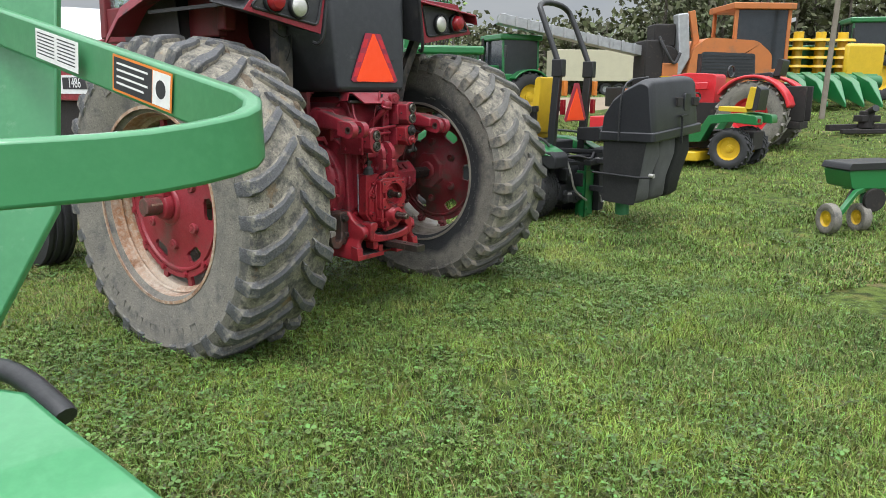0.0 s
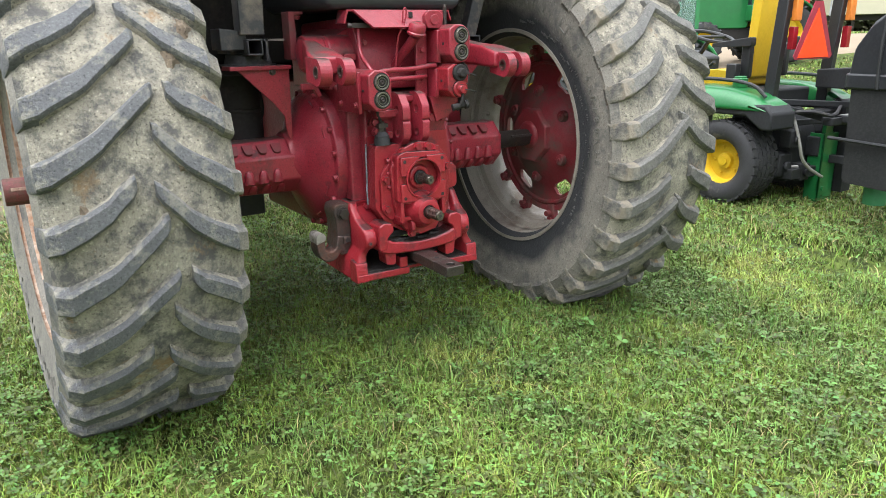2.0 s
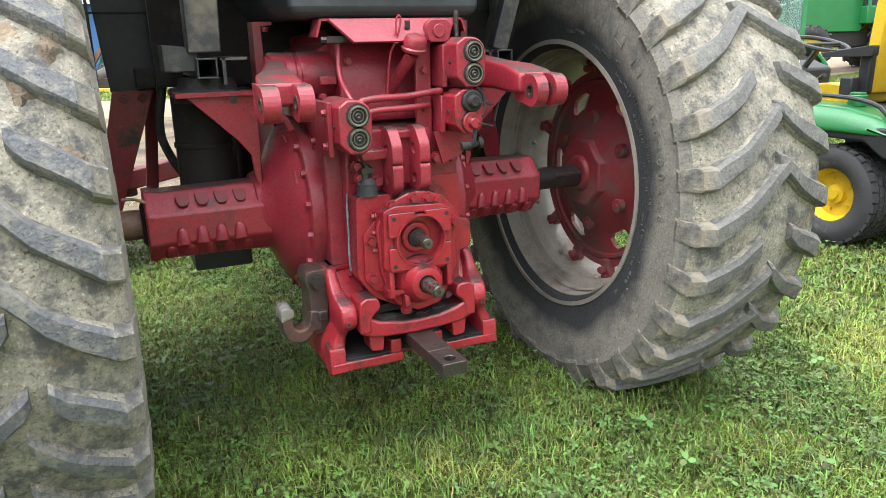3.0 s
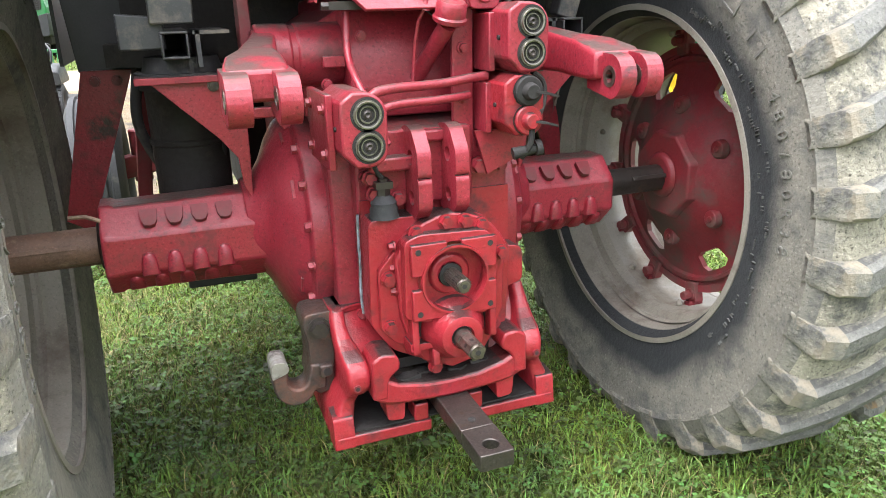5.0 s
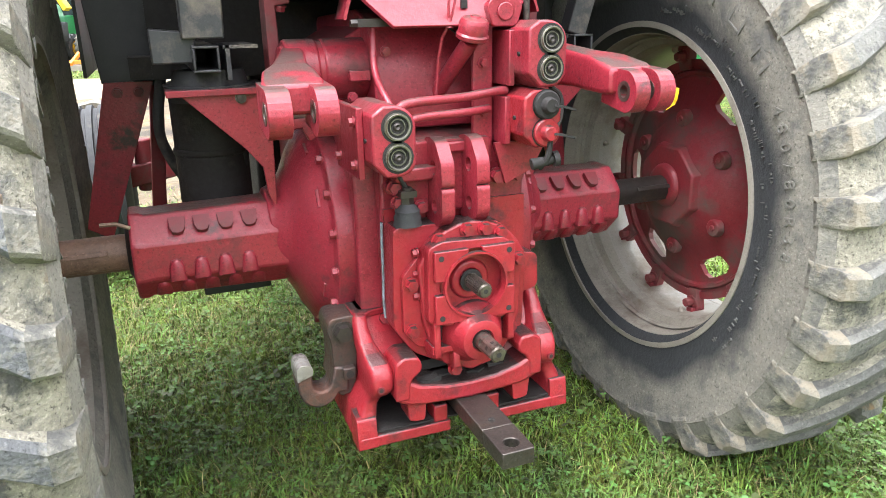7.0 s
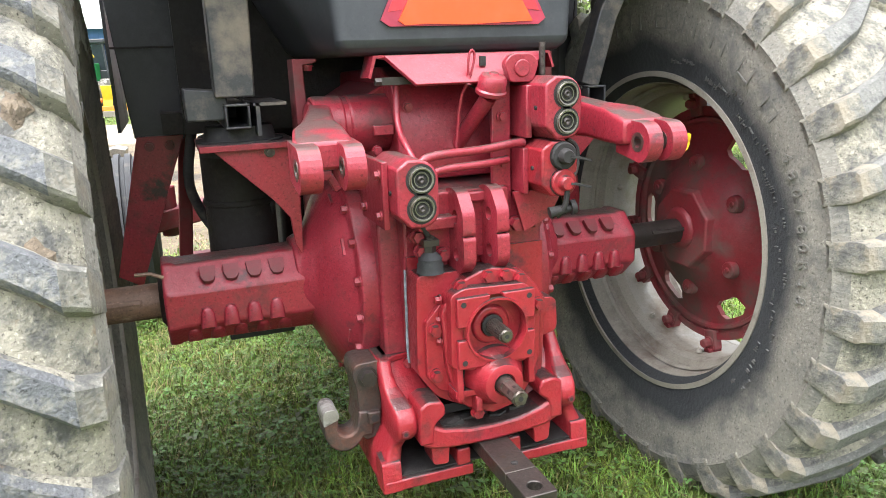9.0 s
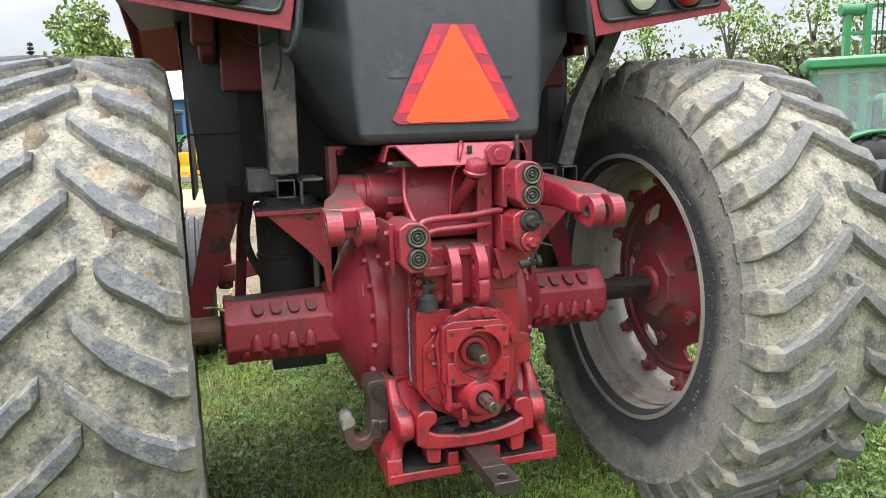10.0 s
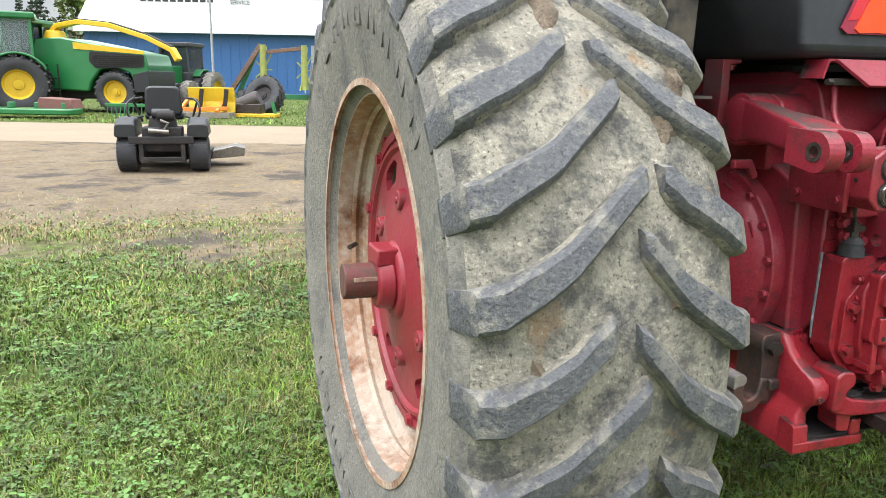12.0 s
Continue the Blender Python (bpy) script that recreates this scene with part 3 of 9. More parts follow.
def build_road():
    m = material("packed_dirt_road", (0.27, 0.215, 0.155), (0.22, 0.175, 0.125), rough=0.95, scale=0.5, fine=9, bump=0.35, bump_scale=25, dirt=(0.2, 0.155, 0.11), dirt_amount=0.2, dirt_scale=0.8, spec=0.2)
    side = Vector((-ROAD_DIR.y, ROAD_DIR.x, 0))
    b = B()
    v, n, k = [], 220, 9
    for i in range(n):
        s = -120 + 240 * i / (n - 1)
        c = Vector((-2.3, 0, 0)) + ROAD_DIR * s
        near = ROAD_NEAR + 0.35 * noise.noise((s * 0.4, 1, 0)) + 0.2 * noise.noise((s * 1.7, 5, 0))
        far = ROAD_NEAR + ROAD_WIDE + 0.2 * noise.noise((s * 0.3, 9, 0))
        for j in range(k):
            t = j / (k - 1)
            p = c + side * (near + (far - near) * t)
            v.append((p.x, p.y, float(rise(p.x, p.y)) - 0.035 + 0.055 * min(1.0, 5 * math.sin(math.pi * t)) + 0.01 * noise.noise((p.x, p.y, 2))))
    b.add(v, [(i * k + j, (i + 1) * k + j, (i + 1) * k + j + 1, i * k + j + 1) for i in range(n - 1) for j in range(k - 1)])
    solo("road", b, m, "pale packed dirt track across the yard", "road", kind="structure", smooth=80)


build_road()

# ---- the red tractor ----
AXLE = Vector((0, 0.2, 0.808))
TYRE_R, TYRE_HALF = 0.87, 0.25

tractor = thing("tractor", pose(0, 0, 0), "old red farm tractor with black fenders, seen from behind on grass", "tractor")


def loft(b, rings, mat=0):
    n = len(rings[0])
    v = [p for r in rings for p in r]
    f = [(q * n + i, q * n + (i + 1) % n, (q + 1) * n + (i + 1) % n, (q + 1) * n + i) for q in range(len(rings) - 1) for i in range(n)]
    f += [tuple(range(n)), tuple(range(len(v) - n, len(v)))]
    return b.add(v, f, mat)


def bolts(parent, spots, direction, r=0.011, h=0.013, mat=None):
    me = B().bolt((0, 0, 0), direction, r, h).mesh("bolt", [mat or RED])
    for s in spots:
        part("bolt", me, None, parent, at=pose(*s))


def ring_points(c, r, n, plane, start=0.0, sweep=360.0):
    out = []
    for i in range(n):
        a = radians(start + sweep * i / n)
        u, w = r * math.cos(a), r * math.sin(a)
        out.append({"x": (c[0], c[1] + u, c[2] + w), "y": (c[0] + u, c[1], c[2] + w)}[plane])
    return out


def holed(b, outer, c, r, axis, a0, a1, mat=0, n=20):
    """A plate with a round hole: outer is a convex outline round c."""
    def reach(ang):
        d = Vector((math.cos(ang), math.sin(ang)))
        best = 1e9
        for i in range(len(outer)):
            p, q = Vector(outer[i]) - Vector(c), Vector(outer[(i + 1) % len(outer)]) - Vector(c)
            e = q - p
            den = d.x * e.y - d.y * e.x
            if abs(den) < 1e-9:
                continue
            t = (p.x * e.y - p.y * e.x) / den
            s = (p.x * d.y - p.y * d.x) / den
            if t > 0 and -1e-6 <= s <= 1 + 1e-6:
                best = min(best, t)
        return best
    angs = sorted([2 * math.pi * i / n for i in range(n)] + [math.atan2(p[1] - c[1], p[0] - c[0]) % (2 * math.pi) for p in outer])
    k = len(angs)
    put = {"x": lambda p, t: (t, p[0], p[1]), "y": lambda p, t: (p[0], t, p[1]), "z": lambda p, t: (p[0], p[1], t)}[axis]
    v = []
    for t in (a0, a1):
        for ang in angs:
            d = (math.cos(ang), math.sin(ang))
            R = reach(ang)
            v.append(put((c[0] + d[0] * r, c[1] + d[1] * r), t))
            v.append(put((c[0] + d[0] * R, c[1] + d[1] * R), t))
    f = []
    for i in range(k):
        j = (i + 1) % k
        f += [(2 * i, 2 * i + 1, 2 * j + 1, 2 * j), (2 * k + 2 * i, 2 * k + 2 * j, 2 * k + 2 * j + 1, 2 * k + 2 * i + 1),
              (2 * i, 2 * j, 2 * k + 2 * j, 2 * k + 2 * i), (2 * i + 1, 2 * k + 2 * i + 1, 2 * k + 2 * j + 1, 2 * j + 1)]
    return b.add(v, f, mat)


def crown_r(x):
    """Radius of the tyre's bare carcass at a distance x from its middle."""
    x = abs(x)
    return 0.83 - 0.16 * x * x - 0.9 * max(0.0, x - 0.2) ** 1.3


LUGS = 31


def lug_mesh(side, reach, seed, top_mat, slope=(0.8, 0.45), end_mat=None):
    """One tread lug from its inner tip at x = reach out over the shoulder; it lies at angle 0, at the back of the tyre."""
    rng = random.Random(seed)
    b = B()
    xs = [reach, reach + 0.012, reach + 0.03] + [x for x in (0.075, 0.105, 0.13, 0.165, 0.2, 0.228) if x > reach + 0.04] + [0.243, 0.247]
    k = len(xs)
    wear = rng.uniform(-0.003, 0.002)
    v = []
    for q, x in enumerate(xs):
        drop = min(x, 0.115) * slope[0] + max(0.0, min(x, 0.238) - 0.115) * slope[1]
        base, top = crown_r(x) - 0.006, 0.865 - 0.22 * x * x + wear
        wid = 0.046 + 0.02 * max(0, x) / 0.24
        X, Xb = x, min(x, 0.243)
        if q == 0:
            top, wid = top - 0.012, wid * 0.72
        if q == k - 2:
            top, base, X, Xb = 0.825, 0.775, 0.264, 0.25
        if q == k - 1:
            top, base, X, Xb = 0.735, 0.715, 0.2785, 0.266
        jag = rng.uniform(-0.0025, 0.0025)
        chip = rng.uniform(0.0, 0.003)
        for r, w, xx in ((base, wid * 0.5 + 0.011, Xb), (base + (top - base) * 0.6, wid * 0.5 + 0.005, X), (top - 0.007 - chip, wid * 0.5 + 0.001, X), (top, wid * 0.5 - 0.006, X),
                         (top, -wid * 0.5 + 0.006, X), (top - 0.007, -wid * 0.5 - 0.001, X), (base + (top - base) * 0.6, -wid * 0.5 - 0.005, X), (base, -wid * 0.5 - 0.011, Xb)):
            a = (w + jag - drop) / TYRE_R
            v.append((side * xx, -r * math.cos(a), r * math.sin(a)))
    f, ms = [], []
    for q in range(k - 1):
        for p in range(7):
            f.append((q * 8 + p, q * 8 + p + 1, (q + 1) * 8 + p + 1, (q + 1) * 8 + p))
            ms.append(1 if p in (0, 6) and q < k - 3 else 2 if q >= k - 3 else 0)
    f += [tuple(range(8)), tuple(range(k * 8 - 8, k * 8))]
    ms += [0, 2]
    b.add(v, f)
    b.m = ms
    return b.mesh("tread_lug", [top_mat, TREAD_DUST, end_mat or SHOULDER_DUST], smooth=28)


def drive_tyre_mesh(wall):
    """The carcass of a farm drive tyre about the x axis: slot 0 dusty tread, 2 sidewalls."""
    b = B()
    half = [(0.212, 0.478), (0.23, 0.5), (0.238, 0.511), (0.243, 0.514), (0.243, 0.519), (0.249, 0.545), (0.26, 0.6), (0.269, 0.65), (0.274, 0.7), (0.2735, 0.735), (0.277, 0.741), (0.272, 0.748), (0.262, 0.78), (0.24, 0.805), (0.2, 0.822), (0.12, 0.829), (0.05, 0.8305)]
    prof = [(-x, r) for x, r in half] + [(x, r) for x, r in reversed(half)]
    k = len(half)
    mats = [2] * 12 + [0] * (2 * k - 1 - 24) + [2] * 12
    b.lathe(prof, 144, mats=mats)
    return b.mesh("rear_tyre", [TREAD_DUST, LUG_RUBBER, wall], smooth=32)


def rim_mesh(mat, outer_mat):
    """A drop-centre rim; slot 1 is the paint of its outer well, on the -x side."""
    b = B()
    half = [(0.2465, 0.505), (0.2462, 0.5135), (0.236, 0.514), (0.216, 0.505), (0.212, 0.484), (0.13, 0.474), (0.118, 0.452), (0.08, 0.446)]
    outer_ = [(-x, r) for x, r in half] + [(x, r) for x, r in reversed(half)]
    inner = [(x, r - 0.008) for x, r in reversed(outer_)]
    loop = outer_ + inner
    b.lathe(loop, 96, closed=True, mats=[1 if 0.5 * (loop[i][0] + loop[(i + 1) % len(loop)][0]) < -0.01 else 0 for i in range(len(loop))])
    for x in (-0.155, 0.155):
        b.lathe([(x - 0.012, 0.4655), (x, 0.459), (x + 0.012, 0.4655)], 96, mat=1 if x < 0 else 0)
    return b.mesh("rim", [mat, outer_mat], smooth=40)

def disc_mesh(s, paint, lift=1.0):
    """The cast wheel centre, dished, with six windows; s is the side that its hub bulges to, lift how far."""
    b = B()
    rings = [0.075, 0.105, 0.135, 0.17, 0.205, 0.225, 0.262, 0.325, 0.358, 0.386]
    xo = [0.095, 0.09, 0.08, 0.064, 0.048, 0.03, 0.014, 0.002, 0.0, 0.004]
    n, k = 96, len(rings)
    v = []
    for lay in (0, 1):
        for i in range(n):
            a = 2 * math.pi * i / n
            for r, x in zip(rings, xo):
                ph = (i + 8) % 16 - 8
                rr = r
                if r in (0.262, 0.325) and abs(ph) == 3:
                    rr = r + (0.014 if r == 0.262 else -0.014)
                v.append((s * (x * lift - 0.018 * lay), rr * math.cos(a), rr * math.sin(a)))
    f = []

    def window(i, q):
        return q == 6 and (i % 16) in (0, 1, 2, 13, 14, 15)
    for i in range(n):
        j = (i + 1) % n
        for q in range(k - 1):
            if window(i, q):
                continue
            a, c, d, e = i * k + q, j * k + q, j * k + q + 1, i * k + q + 1
            f += [(a, c, d, e), (a + n * k, e + n * k, d + n * k, c + n * k)]
        for q in (0, k - 1):
            f.append((i * k + q, j * k + q, n * k + j * k + q, n * k + i * k + q))
        if window(i, 6):
            f += [(i * k + 6, j * k + 6, n * k + j * k + 6, n * k + i * k + 6), (i * k + 7, j * k + 7, n * k + j * k + 7, n * k + i * k + 7)]
            if not window((i - 1) % n, 6):
                f.append((i * k + 6, i * k + 7, n * k + i * k + 7, n * k + i * k + 6))
            if not window((i + 1) % n, 6):
                f.append((j * k + 6, j * k + 7, n * k + j * k + 7, n * k + j * k + 6))
    b.add(v, f)
    b.lathe([(s * -0.016, 0.37), (s * -0.016, 0.394), (s * 0.008, 0.394), (s * 0.008, 0.37)], 96, closed=True)
    b.lathe([(s * 0.0, 0.362), (s * 0.012, 0.356), (s * 0.012, 0.346), (s * -0.002, 0.338)], 96)
    return b.mesh("wheel_centre", [paint], smooth=35)

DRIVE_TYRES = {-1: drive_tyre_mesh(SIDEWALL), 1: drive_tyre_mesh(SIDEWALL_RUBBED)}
REACHES = {-1: (0.03, -0.055, -0.042), 1: (0.018, 0.035, 0.09)}
LUG_KINDS = {(w, sd, kind): lug_mesh(sd, reach, 7 * kind + sd, LUG_RUBBER if w < 0 else LUG_DUSTY, (1.1, 0.65) if w * sd < 0 and sd > 0 else (0.85, 0.5), LUG_RUBBER if w < 0 and sd < 0 else SHOULDER_DUST) for w in (-1, 1) for sd in (-1, 1) for kind, reach in enumerate(REACHES[sd])}


def arc_marks(parent, x, r, a0, a1, n, h, w, sgn):
    """Raised moulded marks, plain bars, along an arc of the sidewall."""
    for i in range(n):
        a = a0 + (a1 - a0) * i / max(1, n - 1)
        b = B()
        for u in (-1, 1):
            b.box(-0.001, 0.003, -h / 2, h / 2, u * w / 2 - 0.003, u * w / 2 + 0.003)
        b.box(-0.001, 0.003, h / 2 - 0.006, h / 2, -w / 2, w / 2)
        if i % 2:
            b.box(-0.001, 0.003, -0.003, 0.003, -w / 2, w / 2)
        if i % 3 == 0:
            b.box(-0.001, 0.003, -h / 2, -h / 2 + 0.006, -w / 2, w / 2)
        part("raised_mark", b, MARK_RUBBER, parent, at=pose(x * sgn, 0, 0) @ pose(0, 0, 0, math.degrees(a)) @ pose(0, r, 0))


RIGHT_LUGS = (6.6, 11.5)


def rear_wheel(s):
    """s: -1 for the wheel on the west side, 1 for the other."""
    # the west wheel sits a little askew on its clamps
    at = pose(-1.103, AXLE.y, 0.797, 0, 0, 2.5) if s < 0 else pose(1.035, AXLE.y, 0.806)
    k = 1.04 if s < 0 else 1.02
    at = at @ Matrix.Diagonal((1.0, k, k, 1.0))
    tyre = part("rear_tyre", DRIVE_TYRES[s], None, tractor, "large tractor tyre caked with pale dry dust between worn lugs", at=at)
    for i in range(LUGS):
        for sd, first, shift in ((-1, 10.8 if s < 0 else RIGHT_LUGS[0], 0 if s < 0 else 1), (1, 9.0 if s < 0 else RIGHT_LUGS[1], 0)):
            ang = first + 360.0 / LUGS * (i - 10)
            part("tread_lug", LUG_KINDS[(s, sd, (i - 10 + shift) % 3)], None, tyre, at=pose(0, 0, 0, -ang))
    rim_worn = s < 0
    part("rim", rim_mesh(RIM_DUSTY, RIM_RUST) if rim_worn else rim_mesh(RIM_PALE, RIM_DUSTY), None, tyre, "steel rim with rust streaks and flaking pale paint" if rim_worn else "dusty grey steel rim")
    # the west centre is dished outward at the rim's edge, the other inward
    dx, bulge, lift = (-0.122, -1, 0.4) if s < 0 else (0.0, -1, 1.15)
    disc_red = RED_DISC if s < 0 else RED_DISC_DUSTY
    part("wheel_centre", disc_mesh(bulge, disc_red, lift), None, tyre, "red cast wheel centre with six windows", at=pose(dx, 0, 0))
    face = dx + bulge * 0.095 * lift
    hub = B()
    if s < 0:
        hub.cyl((dx - 0.02, 0, 0), (face - 0.012, 0, 0), 0.115, 0.095, n=32)
        hub.cyl((face - 0.012, 0, 0), (face - 0.055, 0, 0), 0.076, 0.068, n=32)
        hub.box(face - 0.06, face, -0.05, 0.05, 0.05, 0.095)
    else:
        hub.cyl((face + 0.03, 0, 0), (face - 0.006, 0, 0), 0.148, 0.136, n=8, turn=radians(22.5))
        hub.cyl((face - 0.004, 0, 0), (face - 0.024, 0, 0), 0.074, 0.062, n=32)
    part("hub", hub, disc_red, tyre, "red clamped wheel hub", bevel=0.006)
    for i in range(12):
        c = B()
        if s < 0:
            c.cyl((dx, 0.376, 0), (dx - 0.022, 0.376, 0), 0.015, n=6).cyl((dx, 0.376, 0), (dx - 0.012, 0.376, 0), 0.021, n=12)
            c.prism([(0.36, -0.02), (0.447, -0.016), (0.447, 0.016), (0.36, 0.02)], "x", dx + 0.01, dx + 0.03)
            part("rim_bolt", c, disc_red, tyre, at=pose(0, 0, 0, 30 * i - 10))
            continue
        c.prism(rounded([(0.362, -0.024), (0.428, -0.026), (0.44, 0.0), (0.428, 0.026), (0.362, 0.024)], 0.006), "x", dx - 0.02, dx + 0.012)
        c.cyl((dx - 0.018, 0.405, 0), (dx - 0.05, 0.405, 0), 0.016, n=6)
        c.cyl((dx - 0.018, 0.405, 0), (dx - 0.024, 0.405, 0), 0.022, n=12)
        c.prism([(0.425, -0.014), (0.448, -0.014), (0.448, 0.014), (0.425, 0.014)], "x", dx - 0.034, dx + 0.02)
        part("rim_clamp", c, disc_red, tyre, at=pose(0, 0, 0, 30 * i - 10), bevel=0.003)
    spots = [(dx + bulge * 0.05 * lift, 0.212 * math.cos(radians(a)), 0.212 * math.sin(radians(a))) for a in range(30, 390, 60)]
    for p in spots:
        boss = B().cyl((-0.012, 0, 0), (0.012, 0, 0), 0.026, 0.03, n=18)
        boss.cyl((-0.016, 0, 0), (0.0, 0, 0), 0.011, n=6)
        part("boss", boss, disc_red, tyre, at=pose(*p), bevel=0.003)
    for i in range(10):
        part("rivet", B().lathe([(0.02, 0.0), (0.014, 0.008), (0.0, 0.011)], 10, axis="y"), RIM_DUSTY, tyre, at=pose(-s * 0.06, 0, 0, 36 * i + 9) @ pose(0, -0.434, 0))
    if s < 0:
        # lumps of dried mud between the lugs
        rng = random.Random(5)
        for ang, x, r in ((50, -0.03, 0.05), (39, 0.19, 0.035), (33, 0.13, 0.045), (21, 0.2, 0.04), (29, -0.09, 0.03), (12, 0.1, 0.025), (57, 0.12, 0.04), (4, -0.16, 0.03), (63, 0.2, 0.045), (70, 0.05, 0.035)):
            v = [(0, 0, 0.012)]
            for q, h in ((0.5, 0.010), (1.0, -0.006)):
                for i in range(12):
                    a = 2 * math.pi * i / 12
                    w = r * q * rng.uniform(0.65, 1.25)
                    v.append((w * math.cos(a) * 0.7, w * math.sin(a) * 1.2, h * rng.uniform(0.5, 1.3)))
            f = [(0, 1 + i, 1 + (i + 1) % 12) for i in range(12)] + [(1 + i, 13 + i, 13 + (i + 1) % 12, 1 + (i + 1) % 12) for i in range(12)]
            part("dried_mud", B().add(v, f), MUD, tyre, "lump of dried brown mud", at=pose(0, 0, 0, -ang) @ pose(x, -crown_r(x) - 0.001, 0, 90))
    # writing on the sidewalls: the maker's name as plain raised marks, the size as it reads
    arc_marks(tyre, 0.2715, 0.675, radians(62), radians(140), 8, 0.075, 0.05, s)
    arc_marks(tyre, 0.2715, 0.675, radians(242), radians(320), 8, 0.075, 0.05, s)
    arc_marks(tyre, 0.2715, 0.675, radians(62), radians(140), 8, 0.075, 0.05, -s)
    for i, ch in enumerate("480/80R38"):
        a = 151.7 + 3.9 * i
        m = pose(0, 0, 0, a - 180) @ pose(-s * 0.2705, -0.652, 0) @ pose(0, 0, 0, 90, 0, -s * 90)
        m = m @ pose(0, 0, 0, 0, 0, -90)
        lettering("size_mark", ch, 0.045, MARK_RUBBER, tyre, m, 0.0025)
    # fine moulded ticks in the band beside the rim
    if s > 0:
        ticks, rng = B(), random.Random(9)
        for i in range(150):
            a, r = radians(100 + 0.8 * i + rng.uniform(-0.2, 0.2)), (0.552, 0.566, 0.59)[(i // 7) % 3]
            if rng.random() < 0.25:
                continue
            w, h = rng.choice(((0.0012, 0.006), (0.003, 0.0015), (0.0012, 0.004)))
            c, e = Vector((-0.2535 - (r - 0.552) * 0.22, r * math.cos(a), r * math.sin(a))), Vector((0, math.cos(a), math.sin(a)))
            f = Vector((0, -math.sin(a), math.cos(a)))
            v = [tuple(c + e * (p * h) + f * (q * w) + Vector((-d, 0, 0))) for d in (-0.004, 0.0015) for p, q in ((-1, -1), (1, -1), (1, 1), (-1, 1))]
            ticks.add(v, [(4, 5, 6, 7), (0, 1, 5, 4), (1, 2, 6, 5), (2, 3, 7, 6), (3, 0, 4, 7)])
        tagged(part("moulded_writing", ticks, TICK_RUBBER, tyre), kind="stuff")
    part("valve", B().cyl((s * 0.16, 0.44, 0.0), (s * 0.19, 0.40, 0.0), 0.008, n=8), STEEL_DARK, tyre)
    return tyre


for side_ in (-1, 1):
    rear_wheel(side_)


def axle_line(s):
    # shaft with a key slot
    n, r = 28, (0.048 if s < 0 else 0.042)
    poly = []
    for i in range(n):
        a = 2 * math.pi * i / n
        poly.append((AXLE.y + r * math.cos(a), AXLE.z - 0.01 + r * math.sin(a)))
    poly[18:21] = [(AXLE.y - 0.030, AXLE.z - 0.01 - 0.033), (AXLE.y - 0.020, AXLE.z - 0.01 - 0.026), (AXLE.y - 0.012, AXLE.z - 0.01 - 0.040)]
    b = B().prism(poly, "x", s * 0.5, s * (1.4 if s < 0 else 1.2))
    b.prism([(AXLE.y - 0.05, AXLE.z + 0.0), (AXLE.y - 0.045, AXLE.z + 0.012), (AXLE.y - 0.02, AXLE.z + 0.01), (AXLE.y - 0.02, AXLE.z + 0.0)], "x", s * 0.78, s * 1.38)
    part("axle_shaft", b, RUSTY_AXLE if s < 0 else STEEL_DARK, tractor, "bare rusty axle shaft" if s < 0 else "black oily axle shaft", bevel=0.002, smooth=30)
    if s < 0:
        part("axle_end", B().prism([(AXLE.y + (y - AXLE.y) * 1.02, AXLE.z - 0.01 + (z - AXLE.z + 0.01) * 1.02) for y, z in poly], "x", -1.25, -1.402), RED_RUSTED, tractor, "rusty end of the axle shaft with worn red paint", bevel=0.003, smooth=30)
    # housing: eight-sided, tapering outward, with cast ribs
    h = B()
    cy, cz = AXLE.y - 0.005, 0.797
    stations = [(0.30, 0.122), (0.40, 0.121), (0.46, 0.119), (0.69, 0.115), (0.70, 0.12), (0.725, 0.12)] if s < 0 else [(0.30, 0.118), (0.38, 0.117), (0.46, 0.115), (0.63, 0.111), (0.64, 0.115), (0.665, 0.115)]
    v = []
    for x, r in stations:
        for i in range(8):
            a = radians(22.5 + 45 * i)
            v.append((s * x, cy + 1.02 * r * math.cos(a), cz + r * math.sin(a)))
    k = len(stations)
    f = [(q * 8 + i, q * 8 + (i + 1) % 8, (q + 1) * 8 + (i + 1) % 8, (q + 1) * 8 + i) for q in range(k - 1) for i in range(8)]
    f += [tuple(range(8)), tuple(range(8 * k - 8, 8 * k))]
    h.add(v, f)
    housing = part("axle_housing", h, RED, tractor, "cast red axle housing with a row of ribs", bevel=0.006, smooth=30)
    # cast shields along the two rear edges, and low pads on the upper facet
    rib = B()
    out = [(-0.02, -0.027), (0.02, -0.027), (0.0175, 0.01), (0.0115, 0.026), (0.0, 0.03), (-0.0115, 0.026), (-0.0175, 0.01)]
    loft(rib, [[(x, 0.012, z) for x, z in out], [(x, -0.003, z) for x, z in out], [(x * 0.9, -0.008, z * 0.94 - 0.001) for x, z in out], [(x * 0.72, -0.011, z * 0.82 - 0.002) for x, z in out]])
    rib_me = rib.mesh("rib", [RED], smooth=50)
    pad = B().prism([(x, -z * 0.8) for x, z in out], "y", -0.003, 0.01).mesh("pad", [RED_DULL])
    for i in range(4):
        x = s * (0.452 + 0.058 * i - (0.04 if s > 0 else 0))
        part("rib", rib_me, None, housing, at=pose(x, cy - 0.111, cz - 0.026, 0))
        part("pad", pad, None, housing, at=pose(x - s * 0.012, cy - 0.0865, cz + 0.082, -45))
    for i in range(5):
        x = s * (0.43 + 0.058 * i - (0.04 if s > 0 else 0))
        part("rib", rib_me, None, housing, at=pose(x, cy - 0.071, cz - 0.077, 45))
